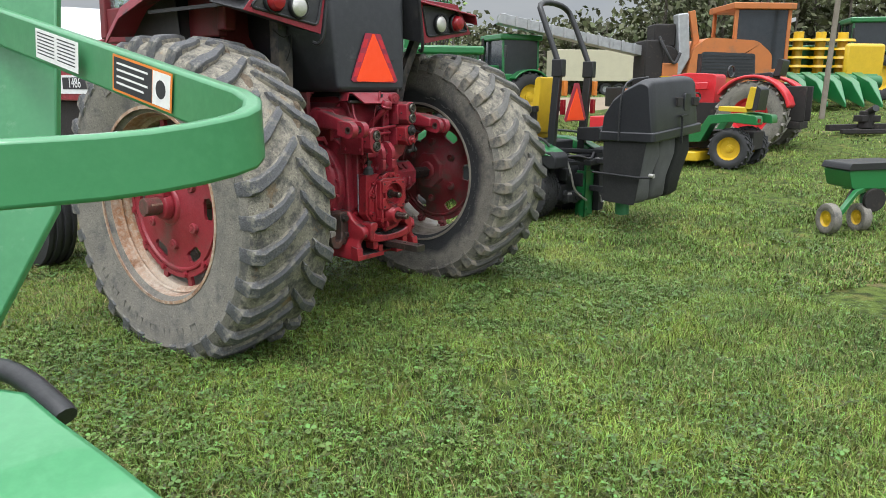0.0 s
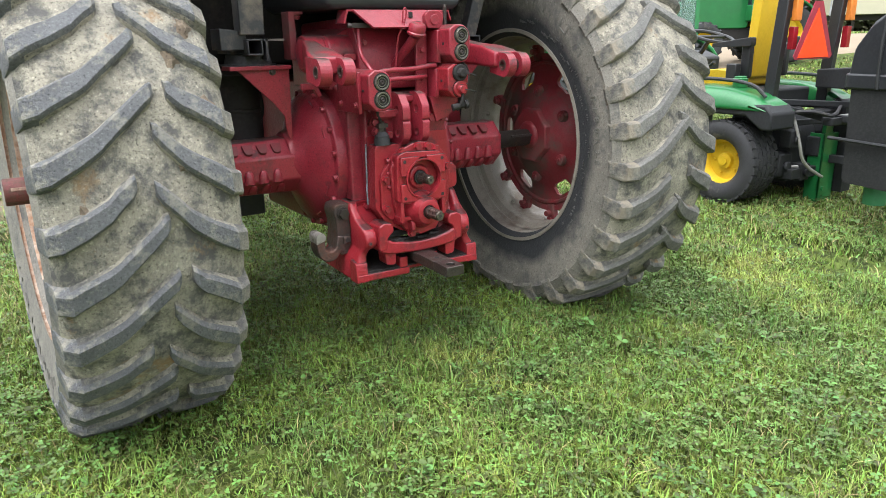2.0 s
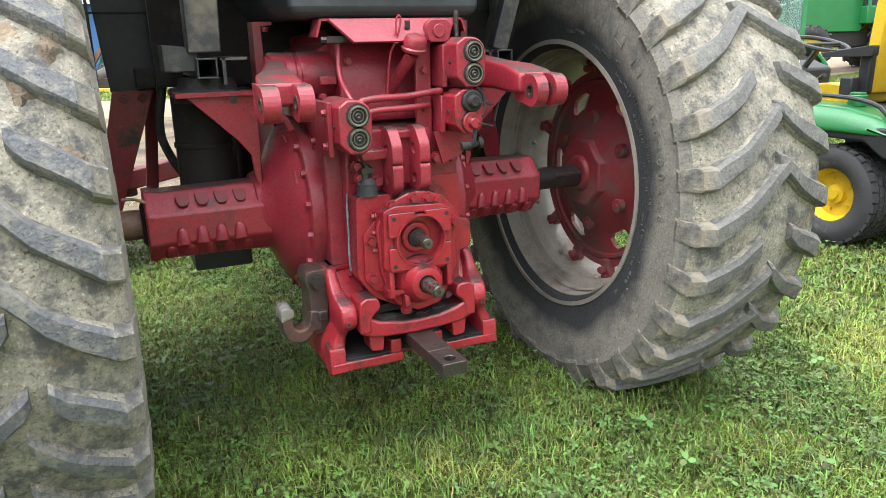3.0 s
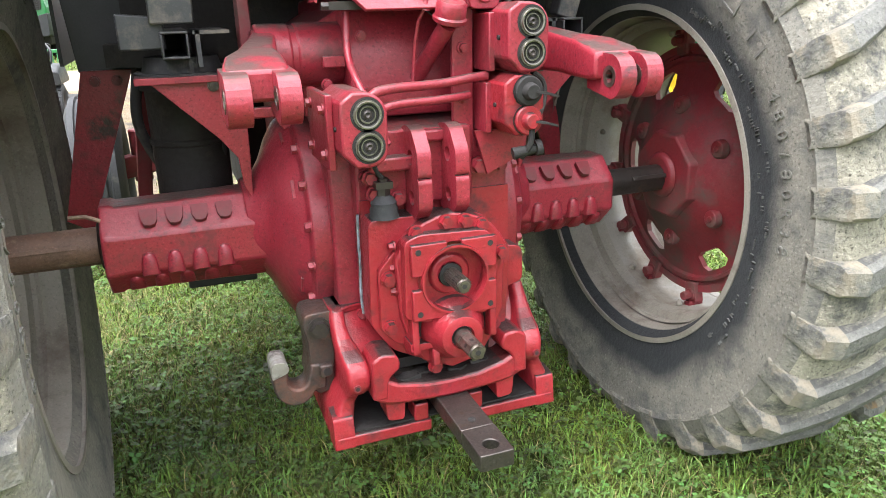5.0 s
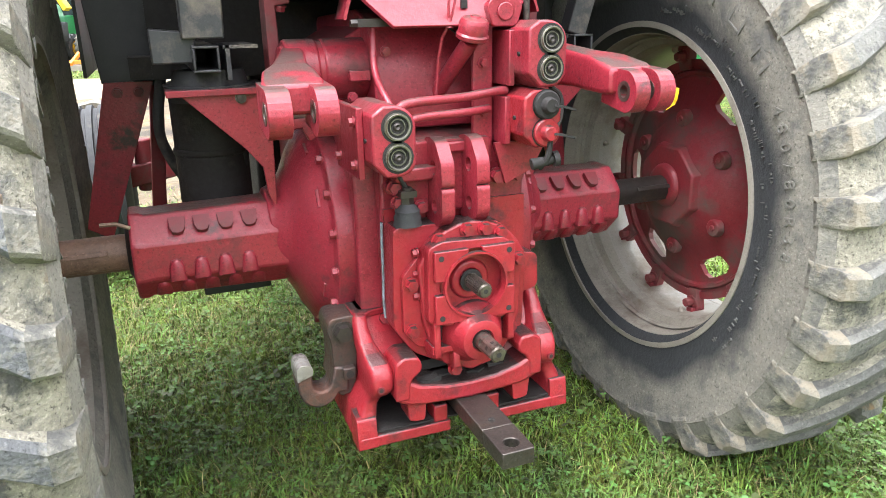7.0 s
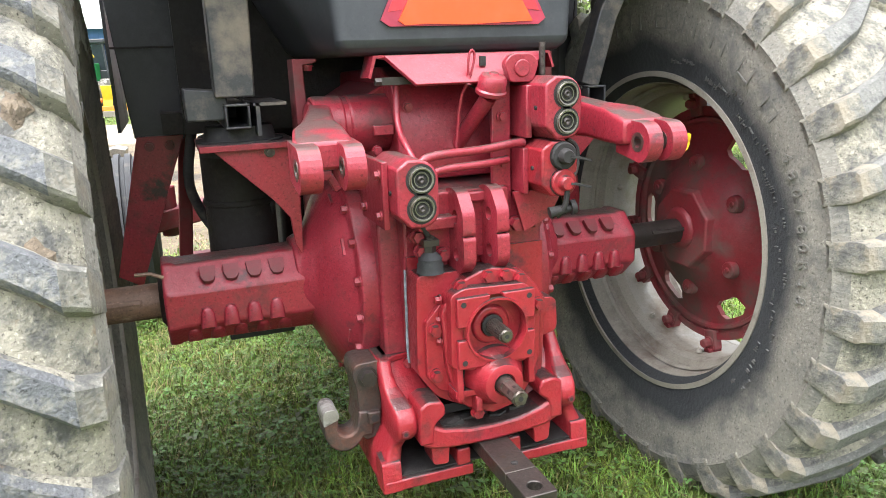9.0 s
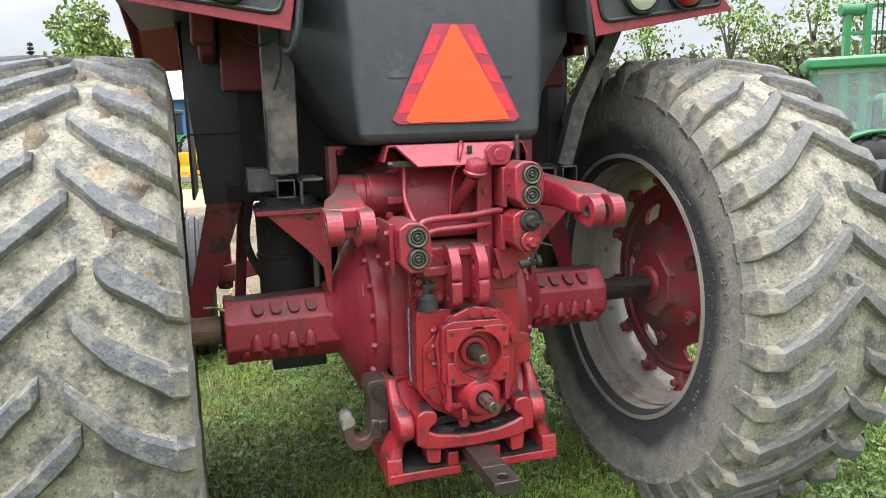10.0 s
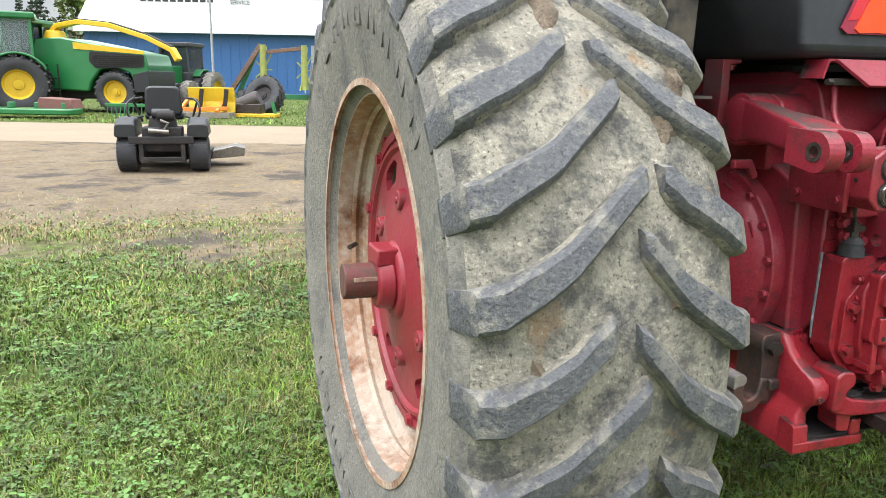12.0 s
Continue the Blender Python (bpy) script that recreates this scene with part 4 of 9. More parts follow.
    part("seal", B().cyl((s * (0.722 if s < 0 else 0.662), cy + 0.005, cz + 0.002), (s * (0.737 if s < 0 else 0.677), cy + 0.005, cz + 0.002), 0.08, 0.058, n=24), BLACK_GRIME_HOLES, housing)
    if s < 0:
        part("cotter_pin", B().tube([(-0.72, cy - 0.08, cz + 0.085), (-0.75, cy - 0.085, cz + 0.1), (-0.785, cy - 0.09, cz + 0.102)], 0.005, n=8), RUSTY_AXLE, housing, "bent rusty pin")
    # bell of the final drive
    g = B()
    c = (0, AXLE.y, 0.812)
    g.lathe([(s * 0.2, 0.29), (s * 0.235, 0.295), (s * 0.262, 0.292), (s * 0.268, 0.27), (s * 0.288, 0.255), (s * 0.312, 0.215), (s * 0.334, 0.165), (s * 0.356, 0.13), (s * 0.39, 0.115), (s * 0.4, 0.0)], 56, c=c)
    bell = part("final_drive_case", g, RED, tractor, "bell-shaped red casting with a bolted flange", bevel=0.004, smooth=50)
    bolts(bell, ring_points((s * 0.262, c[1], c[2]), 0.278, 18, "x", 10), (s, 0, 0), 0.012, 0.016)
    lug = B().box(-0.006, 0.006, -0.022, 0.022, -0.012, 0.012)
    for a in (115, 150, 205, 240):
        part("boss", lug, RED, bell, at=pose(s * 0.285, c[1], c[2], a) @ pose(0, 0.245, 0, 90))


for side_ in (-1, 1):
    axle_line(side_)


def centre_cases():
    b = B()
    b.prism(rounded([(0.95, 0.48), (0.95, 1.12), (0.0, 1.12), (-0.10, 1.06), (-0.125, 0.62), (-0.05, 0.54), (0.2, 0.5)], 0.03), "x", -0.22, 0.22)
    b.prism([(-0.115, 0.66), (-0.155, 0.7), (-0.155, 1.05), (-0.1, 1.08)], "x", -0.17, 0.2)
    case = part("transmission_case", b, RED, tractor, "red cast-iron rear transmission case", bevel=0.008)
    bolts(case, [(x, -0.157, z) for x in (-0.15, 0.18) for z in (0.98, 1.03, 0.72)], (0, -1, 0), 0.013, 0.018)
    part("gasket", B().box(-0.166, 0.2, -0.162, -0.156, 0.64, 0.93), RED_GREASY, case)
    # upper lift housing with its cross barrel
    u = B()
    u.prism(rounded([(0.5, 1.1), (0.5, 1.36), (0.05, 1.375), (-0.05, 1.34), (-0.085, 1.25), (-0.1, 1.1)], 0.025), "x", -0.15, 0.17)
    u.prism([(-0.24, 1.1), (-0.24, 1.285), (-0.15, 1.335), (0.15, 1.335), (0.24, 1.285), (0.24, 1.1)], "y", 0.01, 0.4)
    u.cyl((-0.27, 0.02, 1.24), (0.27, 0.02, 1.24), 0.067, n=36)
    for a in (-1, 1):
        u.cyl((a * 0.252, 0.02, 1.24), (a * 0.13, 0.02, 1.24), 0.0715, n=36)
    u.prism([(-0.13, 1.065), (-0.02, 1.11), (0.3, 1.11), (0.3, 1.085), (-0.02, 1.085), (-0.13, 1.05)], "x", -0.18, 0.2)
    lift = part("lift_housing", u, RED, tractor, "red hydraulic lift housing with a cross barrel", bevel=0.007)
    bolts(lift, [(-0.12, -0.078, 1.28), (0.13, -0.078, 1.28), (-0.12, -0.09, 1.16), (-0.2, -0.07, 1.18)], (0, -1, 0), 0.01, 0.012)
    part("rib", B().box(-0.205, -0.155, -0.075, -0.06, 1.215, 1.24), RED, lift, bevel=0.003)
    # plate under the tank
    p = B()
    p.add([(-0.19, -0.03, 1.405), (0.215, -0.03, 1.405), (0.215, -0.145, 1.40), (-0.19, -0.145, 1.40), (-0.135, -0.2, 1.335), (0.135, -0.2, 1.335),
           (-0.19, -0.03, 1.395), (0.215, -0.03, 1.395), (0.215, -0.14, 1.39), (-0.19, -0.14, 1.39), (-0.135, -0.19, 1.33), (0.135, -0.19, 1.33)],
          [(0, 1, 2, 3), (3, 2, 5, 4), (6, 9, 8, 7), (9, 10, 11, 8), (4, 5, 11, 10), (3, 4, 10, 9), (2, 8, 11, 5), (0, 3, 9, 6), (1, 7, 8, 2), (0, 6, 7, 1)])
    plate = part("cover_plate", p, RED, tractor, "bent red cover plate", bevel=0.002)
    part("flange", B().prism([(-0.19, 1.401), (-0.214, 1.40), (-0.228, 1.352), (-0.222, 1.35), (-0.208, 1.394), (-0.19, 1.395)], "y", -0.138, -0.06), RED, plate)
    part("flange", B().prism([(0.215, 1.401), (0.232, 1.40), (0.246, 1.362), (0.24, 1.36), (0.228, 1.394), (0.215, 1.395)], "y", -0.138, -0.06), RED, plate)
    part("slot", B().box(0.03, 0.045, -0.176, -0.17, 1.37, 1.392), BLACK_GRIME_HOLES, plate)
    knob = B().prism(rounded([(0.09, 1.33), (0.15, 1.33), (0.165, 1.375), (0.145, 1.395), (0.095, 1.395), (0.075, 1.375)], 0.01), "y", -0.212, -0.19)
    knob.cyl((0.12, -0.212, 1.362), (0.12, -0.217, 1.362), 0.02, n=16)
    part("cast_cover", knob, RED, tractor, bevel=0.003)
    # dipstick
    d = B().tube([(-0.03, -0.16, 1.17), (-0.02, -0.17, 1.3), (-0.005, -0.185, 1.335)], 0.004, smooth=1)
    d.tube([(-0.005, -0.185, 1.335), (0.003, -0.19, 1.36), (0.012, -0.19, 1.395), (0.004, -0.19, 1.41), (-0.006, -0.19, 1.39), (-0.005, -0.187, 1.34)], 0.003, smooth=2)
    d.cyl((-0.006, -0.186, 1.33), (-0.004, -0.187, 1.35), 0.012, 0.006, n=10)
    part("dipstick", d, RED, tractor)
    part("wire", B().tube([(0.01, -0.15, 1.33), (0.04, -0.18, 1.3), (0.08, -0.18, 1.295), (0.1, -0.15, 1.32)], 0.0025, n=6, smooth=2), BLACK_GRIME_HOLES, tractor)
    # filler tube with its cap
    t = B().tube([(0.0, -0.06, 1.16), (0.015, -0.12, 1.22), (0.04, -0.2, 1.30)], 0.019, n=14, smooth=1)
    fill = part("filler_tube", t, RED, tractor)
    cap = B().lathe([(-0.012, 0.0), (-0.012, 0.030), (-0.008, 0.036), (0.0, 0.037), (0.004, 0.033), (0.026, 0.033), (0.034, 0.028), (0.038, 0.012), (0.042, 0.01), (0.042, 0.0)], 28, axis="z")
    part("cap", cap, RED, fill, "ribbed red filler cap", at=pose(0.043, -0.206, 1.315, 18, 4))


centre_cases()


def lift_arm(s):
    b = B()
    cy, cz = 0.02, 1.24
    b.cyl((s * 0.262, cy, cz), (s * 0.338, cy, cz), 0.071, n=36)
    # neck widening into the fork head
    secs = []
    for y, x0, x1, z0, z1 in ((0.03, 0.29, 0.338, 1.18, 1.3), (-0.06, 0.3, 0.36, 1.185, 1.288), (-0.17, 0.318, 0.395, 1.185, 1.27), (-0.24, 0.316, 0.425, 1.18, 1.262), (-0.31, 0.316, 0.438, 1.178, 1.246), (-0.335, 0.32, 0.436, 1.182, 1.236)):
        secs.append([(s * x, y, z) for x, z in rounded([(x0, z0), (x1, z0), (x1, z1), (x0, z1)], 0.014)])
    loft(b, secs)
    arm = part("lift_arm", b, RED, tractor, "red forked lift arm", bevel=0.006, smooth=45)
    part("cap", B().lathe([(0.0, 0.058), (s * 0.006, 0.056), (s * 0.009, 0.05), (s * 0.009, 0.0)], 32, c=(s * 0.338, cy, cz)), RED, arm)
    ears = ((0.312, 0.352), (0.398, 0.442)) if s < 0 else ((0.338, 0.376), (0.402, 0.442))
    for x0, x1 in ears:
        ear = B()
        outline = [(-0.275, 1.24), (-0.275, 1.158)] + [(-0.362 + 0.045 * math.cos(radians(a)), 1.188 + 0.047 * math.sin(radians(a))) for a in range(262, 89, -16)]
        holed(ear, outline, (-0.362, 1.189), 0.0135, "x", s * x0, s * x1, n=24)
        part("ear", ear, RED, arm, bevel=0.006)
        ring = B()
        holed(ring, circle((-0.362, 1.189), 0.0225, 20), (-0.362, 1.189), 0.0135, "x", s * (x0 - 0.0015), s * (x1 + 0.0015), n=20)
        part("bushing", ring, STEEL_WORN, arm, "worn bare bushing")

for side_ in (-1, 1):
    lift_arm(side_)


def coupler_block(x, y, z, h, caps):
    """A hydraulic outlet block at the centre of its rear face, with two couplers."""
    b = B()
    w = 0.047
    side = [(x + w * math.cos(radians(a)), z + h / 2 - w + w * math.sin(radians(a))) for a in range(0, 91, 15)]
    side += [(x - w * 0.45, z + h / 2), (x - w, z + h / 2 - 0.018), (x - w, z - h / 2 + 0.03), (x - w * 0.4, z - h / 2)]
    side += [(x + 0.01 + (w - 0.01) * math.cos(radians(a)), z - h / 2 + w - 0.01 + (w - 0.01) * math.sin(radians(a))) for a in range(270, 360, 15)]
    loft(b, [[(px, y + 0.0, pz) for px, pz in side], [(px, y + 0.19, pz) for px, pz in side]])
    blk = part("coupler_block", b, RED_GREASY if caps else RED, tractor, "red hydraulic outlet block", bevel=0.005)
    part("lug", B().box(x - w - 0.012, x - w + 0.003, y + 0.07, y + 0.16, z - h / 2 + 0.0, z + h / 2 - 0.02), RED, blk, bevel=0.003)
    for q, dz in enumerate((0.031, -0.031)):
        c = (x + 0.006, y, z + dz)
        # flat black disc colours in the shade round the coupler
        part("recess", B().lathe([(-0.0008, 0.0335), (-0.0008, 0.0)], 28, axis="y", c=c), BLACK_GRIME_HOLES, blk, "black ring painted as shade round the coupler")
        ring = B().lathe([(0.002, 0.0215), (-0.009, 0.0222), (-0.0095, 0.0248), (-0.006, 0.0262), (-0.006, 0.0278), (0.006, 0.0285)], 32, axis="y", c=c)
        part("coupler", ring, STEEL_RING if not caps else STEEL_DARK, blk, "worn steel quick coupler")
        if caps:
            cp = B().lathe([(-0.002, 0.031), (-0.01, 0.032), (-0.013, 0.029), (-0.013, 0.019), (-0.028, 0.0165), (-0.031, 0.014), (-0.031, 0.0)], 24, axis="y", c=c)
            part("dust_cap", cp, RED_GREASY if q else BLACK_GRIME_HOLES, blk, "greasy dust cap with a tab")
            part("tab", B().bar([(c[0] + 0.008, y - 0.026, c[2]), (c[0] + 0.03, y - 0.034, c[2] - 0.004), (c[0] + 0.055, y - 0.03, c[2] - 0.012)], 0.016, 0.005), BLACK_GRIME_HOLES, blk)
        else:
            # black disc proud of the block, painted as the dark coupler mouth
            part("bore", B().lathe([(-0.0015, 0.0), (-0.0015, 0.0222), (0.004, 0.0222)], 24, axis="y", c=c), BLACK_GRIME_HOLES, blk, "black disc painted for the coupler's dark inside")
            part("poppet", B().lathe([(-0.003, 0.0), (-0.0065, 0.005), (-0.004, 0.0085), (-0.001, 0.009)], 16, axis="y", c=c), STEEL_DARK, blk)
            part("collar", B().lathe([(-0.0015, 0.0135), (-0.0055, 0.0145), (-0.0055, 0.0165), (-0.0015, 0.0175)], 24, axis="y", c=c), STEEL_RING, blk)
    part("screw", B().cyl((x - w + 0.002, y + 0.045, z + 0.0), (x - w - 0.004, y + 0.045, z), 0.005, n=8), BLACK_GRIME_HOLES, blk)
    return blk

coupler_block(-0.188, -0.338, 1.114, 0.146, False)
coupler_block(0.182, -0.298, 1.272, 0.142, False)
coupler_block(0.176, -0.292, 1.132, 0.13, True)


def coupler_plumbing():
    b = B().box(0.062, 0.112, -0.165, -0.15, 1.02, 1.35)
    br = part("mount_plate", b, RED, tractor, "bolted red mounting plate", bevel=0.003)
    bolts(br, [(0.087, -0.165, z) for z in (1.06, 1.14, 1.25, 1.32)], (0, -1, 0), 0.011, 0.014)
    b = B().prism([(-0.25, 1.03), (-0.235, 1.03), (-0.235, 1.18), (-0.25, 1.18)], "y", -0.28, -0.09)
    br = part("mount_plate", b, RED, tractor, bevel=0.003)
    bolts(br, [(-0.25, y, z) for y in (-0.26, -0.13) for z in (1.06, 1.15)], (-1, 0, 0), 0.01, 0.012)
    part("mount_plate", B().prism([(0.1, 1.07), (0.24, 1.07), (0.2, 1.0), (0.13, 0.97)], "y", -0.2, -0.19), RED, tractor)
    p = B().tube([(-0.16, -0.2, 1.06), (-0.15, -0.24, 1.12), (-0.15, -0.24, 1.17), (-0.11, -0.235, 1.18), (0.02, -0.2, 1.178), (0.09, -0.2, 1.188), (0.13, -0.2, 1.19)], 0.0105, n=12, smooth=2)
    part("hydraulic_pipe", p, RED, tractor)
    p = B().tube([(-0.14, -0.22, 1.09), (-0.135, -0.245, 1.13), (-0.11, -0.235, 1.147), (0.02, -0.21, 1.146), (0.09, -0.19, 1.15)], 0.0095, n=12, smooth=2)
    part("hydraulic_pipe", p, RED, tractor)
    p = B().tube([(-0.155, -0.11, 1.33), (-0.165, -0.13, 1.24), (-0.165, -0.21, 1.19), (-0.142, -0.255, 1.13)], 0.008, n=10, smooth=2)
    part("hydraulic_pipe", p, RED, tractor)
    for c in ((-0.145, -0.25, 1.125), (-0.135, -0.25, 1.085)):
        part("pipe_nut", B().cyl((c[0] - 0.006, c[1] + 0.01, c[2] + 0.014), (c[0] + 0.008, c[1] - 0.01, c[2] - 0.02), 0.015, n=6), RED, tractor)
    part("hose_clip", B().box(-0.2, -0.08, -0.15, -0.135, 1.335, 1.352).cyl((-0.2, -0.142, 1.343), (-0.215, -0.142, 1.343), 0.009, n=6), STEEL_DARK, tractor)
    part("hose", B().tube([(0.2, -0.28, 1.2), (0.235, -0.27, 1.18), (0.23, -0.28, 1.13), (0.2, -0.3, 1.1)], 0.006, smooth=2), BLACK_GRIME_HOLES, tractor)
    part("hose", B().tube([(0.19, -0.3, 1.1), (0.185, -0.31, 1.05), (0.17, -0.29, 1.02)], 0.007, smooth=2), BLACK_GRIME_HOLES, tractor)
    part("plug", B().cyl((0.15, -0.29, 1.03), (0.205, -0.3, 1.04), 0.014, 0.01, n=12).cyl((0.2, -0.3, 1.04), (0.212, -0.302, 1.042), 0.018, n=12), BLACK_GRIME_HOLES, tractor)
    part("pin", B().cyl((0.2, -0.16, 1.33), (0.2, -0.16, 1.42), 0.008, n=10), STEEL, tractor)


coupler_plumbing()


def top_link_bracket():
    b = B().prism(rounded(rect(-0.13, 0.1, 0.915, 1.085), 0.015), "y", -0.182, -0.15)
    b.prism([(-0.15, 1.0), (-0.05, 1.0), (-0.05, 1.032), (-0.15, 1.032)], "y", -0.215, -0.17)
    b.box(-0.04, 0.04, -0.2, -0.17, 1.055, 1.082)
    br = part("top_link_bracket", b, RED, tractor, "red twin-plate top link bracket", bevel=0.006)
    for x0, x1 in ((-0.062, -0.031), (0.024, 0.055)):
        # each cheek has two holes: the upper and the lower half are joined plates
        lower = rounded([(-0.165, 0.90), (-0.24, 0.895), (-0.272, 0.925), (-0.272, 0.99), (-0.165, 0.99)], 0.012)
        upper = rounded([(-0.165, 0.99), (-0.272, 0.99), (-0.27, 1.045), (-0.235, 1.09), (-0.2, 1.097), (-0.165, 1.09)], 0.012)
        c = B()
        holed(c, lower, (-0.222, 0.94), 0.0165, "x", x0, x1)
        holed(c, upper, (-0.22, 1.03), 0.0165, "x", x0, x1)
        part("cheek", c, RED, br)
    bolts(br, [(-0.14, -0.188, 0.95), (-0.145, -0.182, 0.985), (-0.085, -0.19, 0.935)], (0, -1, 0), 0.014, 0.018)
    bolts(br, [(0.118, -0.17, 0.985)], (0, -1, 0), 0.017, 0.02)

top_link_bracket()


def pto_unit():
    z1, z2, cx = 0.768, 0.637, 0.005
    b = B()
    b.prism(rounded([(-0.165, 0.9), (-0.172, 0.655), (-0.125, 0.585), (-0.05, 0.545), (0.09, 0.545), (0.165, 0.60), (0.175, 0.80), (0.1, 0.89), (-0.05, 0.9)], 0.018), "y", -0.225, -0.158)
    b.prism(rounded([(-0.152, 0.785), (-0.108, 0.835), (-0.085, 0.838), (-0.085, 0.60), (-0.118, 0.605), (-0.152, 0.645)], 0.01), "y", -0.24, -0.16)
    b.prism(rounded([(0.15, 0.80), (0.212, 0.79), (0.215, 0.70), (0.16, 0.69)], 0.018), "y", -0.215, -0.15)
    hs = part("pto_housing", b, RED_GREASY, tractor, "greasy red power take-off gearcase", bevel=0.007)
    # stepped flange under the cover, with an arched top
    arch = [(0.016 + 0.143 * math.cos(radians(a)), 0.764 + 0.143 * math.sin(radians(a))) for a in range(20, 161, 14)]
    plate = arch + [(-0.112, 0.72), (-0.108, 0.67), (-0.088, 0.60), (-0.06, 0.56), (0.01, 0.53), (0.08, 0.545), (0.11, 0.59), (0.14, 0.66), (0.142, 0.75)]
    part("flange", B().prism(plate, "y", -0.262, -0.215), RED_GREASY, hs, "arched cover flange", bevel=0.005)
    part("gasket", B().tube([(-0.172, -0.161, 0.9), (-0.174, -0.163, 0.84), (-0.173, -0.161, 0.78), (-0.176, -0.163, 0.7), (-0.172, -0.161, 0.66)], 0.0035, n=6, smooth=1), SEALANT, hs, "pale blue-grey bead of sealant")
    f = B()
    outline = rounded([(-0.105, 0.862), (-0.108, 0.682), (-0.06, 0.668), (0.085, 0.668), (0.112, 0.69), (0.112, 0.84), (0.085, 0.868), (-0.07, 0.875)], 0.012)
    holed(f, outline, (cx, z1), 0.081, "y", -0.29, -0.25, n=40)
    f.cyl((cx, -0.252, z1), (cx, -0.22, z1), 0.083, n=40)
    f.lathe([(-0.252, 0.072), (-0.256, 0.068), (-0.258, 0.052), (-0.272, 0.044), (-0.272, 0.029), (-0.26, 0.023), (-0.255, 0.0)], 36, axis="y", c=(cx, 0, z1))
    face = part("gear_cover", f, RED_GREASY, hs, bevel=0.003)
    for sx, sz in ((-1, 1), (1, 1), (-1, -1), (1, -1)):
        arc = [(cx + 0.077 * math.cos(radians(a)) * sx, z1 + 0.077 * math.sin(radians(a)) * sz) for a in range(12, 79, 8)]
        pad = [(cx + 0.1 * sx, z1 + 0.016 * sz), (cx + 0.1 * sx, z1 + 0.088 * sz), (cx + 0.016 * sx, z1 + 0.088 * sz)] + list(reversed(arc))
        part("pad", B().prism(pad, "y", -0.304, -0.288), RED_GREASY, face, bevel=0.003)
        # flat black disc painted for the dark of the hole
        part("screw_hole", B().cyl((cx + 0.084 * sx, -0.305, z1 + 0.072 * sz), (cx + 0.084 * sx, -0.302, z1 + 0.072 * sz), 0.0068, n=12), BLACK_GRIME_HOLES, face)
    part("raised_arc", B().lathe([(-0.3, 0.08), (-0.309, 0.079), (-0.309, 0.074), (-0.29, 0.073)], 40, axis="y", c=(cx, 0, z1)), RED_GREASY, face)
    low = B().lathe([(-0.22, 0.083), (-0.275, 0.076), (-0.295, 0.063), (-0.318, 0.054), (-0.33, 0.049), (-0.332, 0.045), (-0.332, 0.028), (-0.322, 0.024), (-0.318, 0.0)], 36, axis="y", c=(0.01, 0, z2))
    part("shaft_boss", low, RED_GREASY, face, bevel=0.0)
    # webs either side of the boss, with a hollow behind each
    for x, zt, zb in ((-0.088, 0.69, 0.585), (0.1, 0.69, 0.6), (-0.04, 0.6, 0.55)):
        part("web", B().prism(rounded([(-0.298, zb + 0.01), (-0.25, zb - 0.005), (-0.21, zb), (-0.21, zt), (-0.292, zt)], 0.008), "x", x - 0.008, x + 0.008), RED_GREASY, face, bevel=0.003)
    part("web", B().prism(rounded([(-0.1, 0.622), (-0.03, 0.615), (-0.03, 0.605), (-0.1, 0.602)], 0.003), "y", -0.29, -0.22), RED_GREASY, face, bevel=0.003)
    # flat black boxes painted for the shade in the two hollows
    part("pocket", B().box(0.045, 0.092, -0.2645, -0.2615, 0.62, 0.662), BLACK_GRIME_HOLES, face)
    part("pocket", B().box(-0.08, -0.045, -0.2645, -0.2615, 0.625, 0.662), BLACK_GRIME_HOLES, face)
    bolts(hs, [(-0.07, -0.262, 0.873), (0.0, -0.262, 0.889), (0.045, -0.262, 0.886), (0.085, -0.262, 0.872), (0.133, -0.262, 0.80), (-0.131, -0.24, 0.767), (-0.131, -0.24, 0.65), (0.13, -0.225, 0.61), (-0.035, -0.262, 0.545)], (0, -1, 0), 0.0145, 0.018, RED_GREASY)
    bolts(hs, [(-0.112, -0.238, z) for z in (0.735, 0.79, 0.84)], (-1, 0, 0), 0.01, 0.014, RED_GREASY)
    for z, x, r, y0, y1, teeth, lab in ((z1, cx, 0.0185, -0.25, -0.352, 20, "fine-splined steel output shaft"), (z2, 0.01, 0.021, -0.318, -0.41, 6, "six-splined steel output shaft")):
        n = teeth * 4
        poly = [(x + (r if (i % 4) in (0, 1) else r * 0.84) * math.cos(2 * math.pi * i / n), z + (r if (i % 4) in (0, 1) else r * 0.84) * math.sin(2 * math.pi * i / n)) for i in range(n)]
        b = B().prism(poly, "y", y1, y0 - 0.03)
        b.cyl((x, y0 - 0.031, z), (x, y0 + 0.03, z), r * 1.02, n=24)
        b.cyl((x, y1 + 0.001, z), (x, y1 - 0.005, z), r * 0.86, r * 0.72, n=24)
        sh = part("pto_shaft", b, STEEL_WORN, tractor, lab)
        part("centre_hole", B().cyl((x, y1 - 0.0056, z), (x, y1 - 0.003, z), r * 0.3, n=12), BLACK_GRIME_HOLES, sh)
        part("groove", B().cyl((x, y1 + 0.022, z), (x, y1 + 0.03, z), r * 0.9, n=24), STEEL_DARK, sh)
        part("seal", B().lathe([(0.0, r * 1.5), (-0.004, r * 1.45), (-0.004, r * 1.03)], 28, axis="y", c=(x, y0 - (0.024 if z == z1 else 0.002), z)), BLACK_GRIME_HOLES, sh)
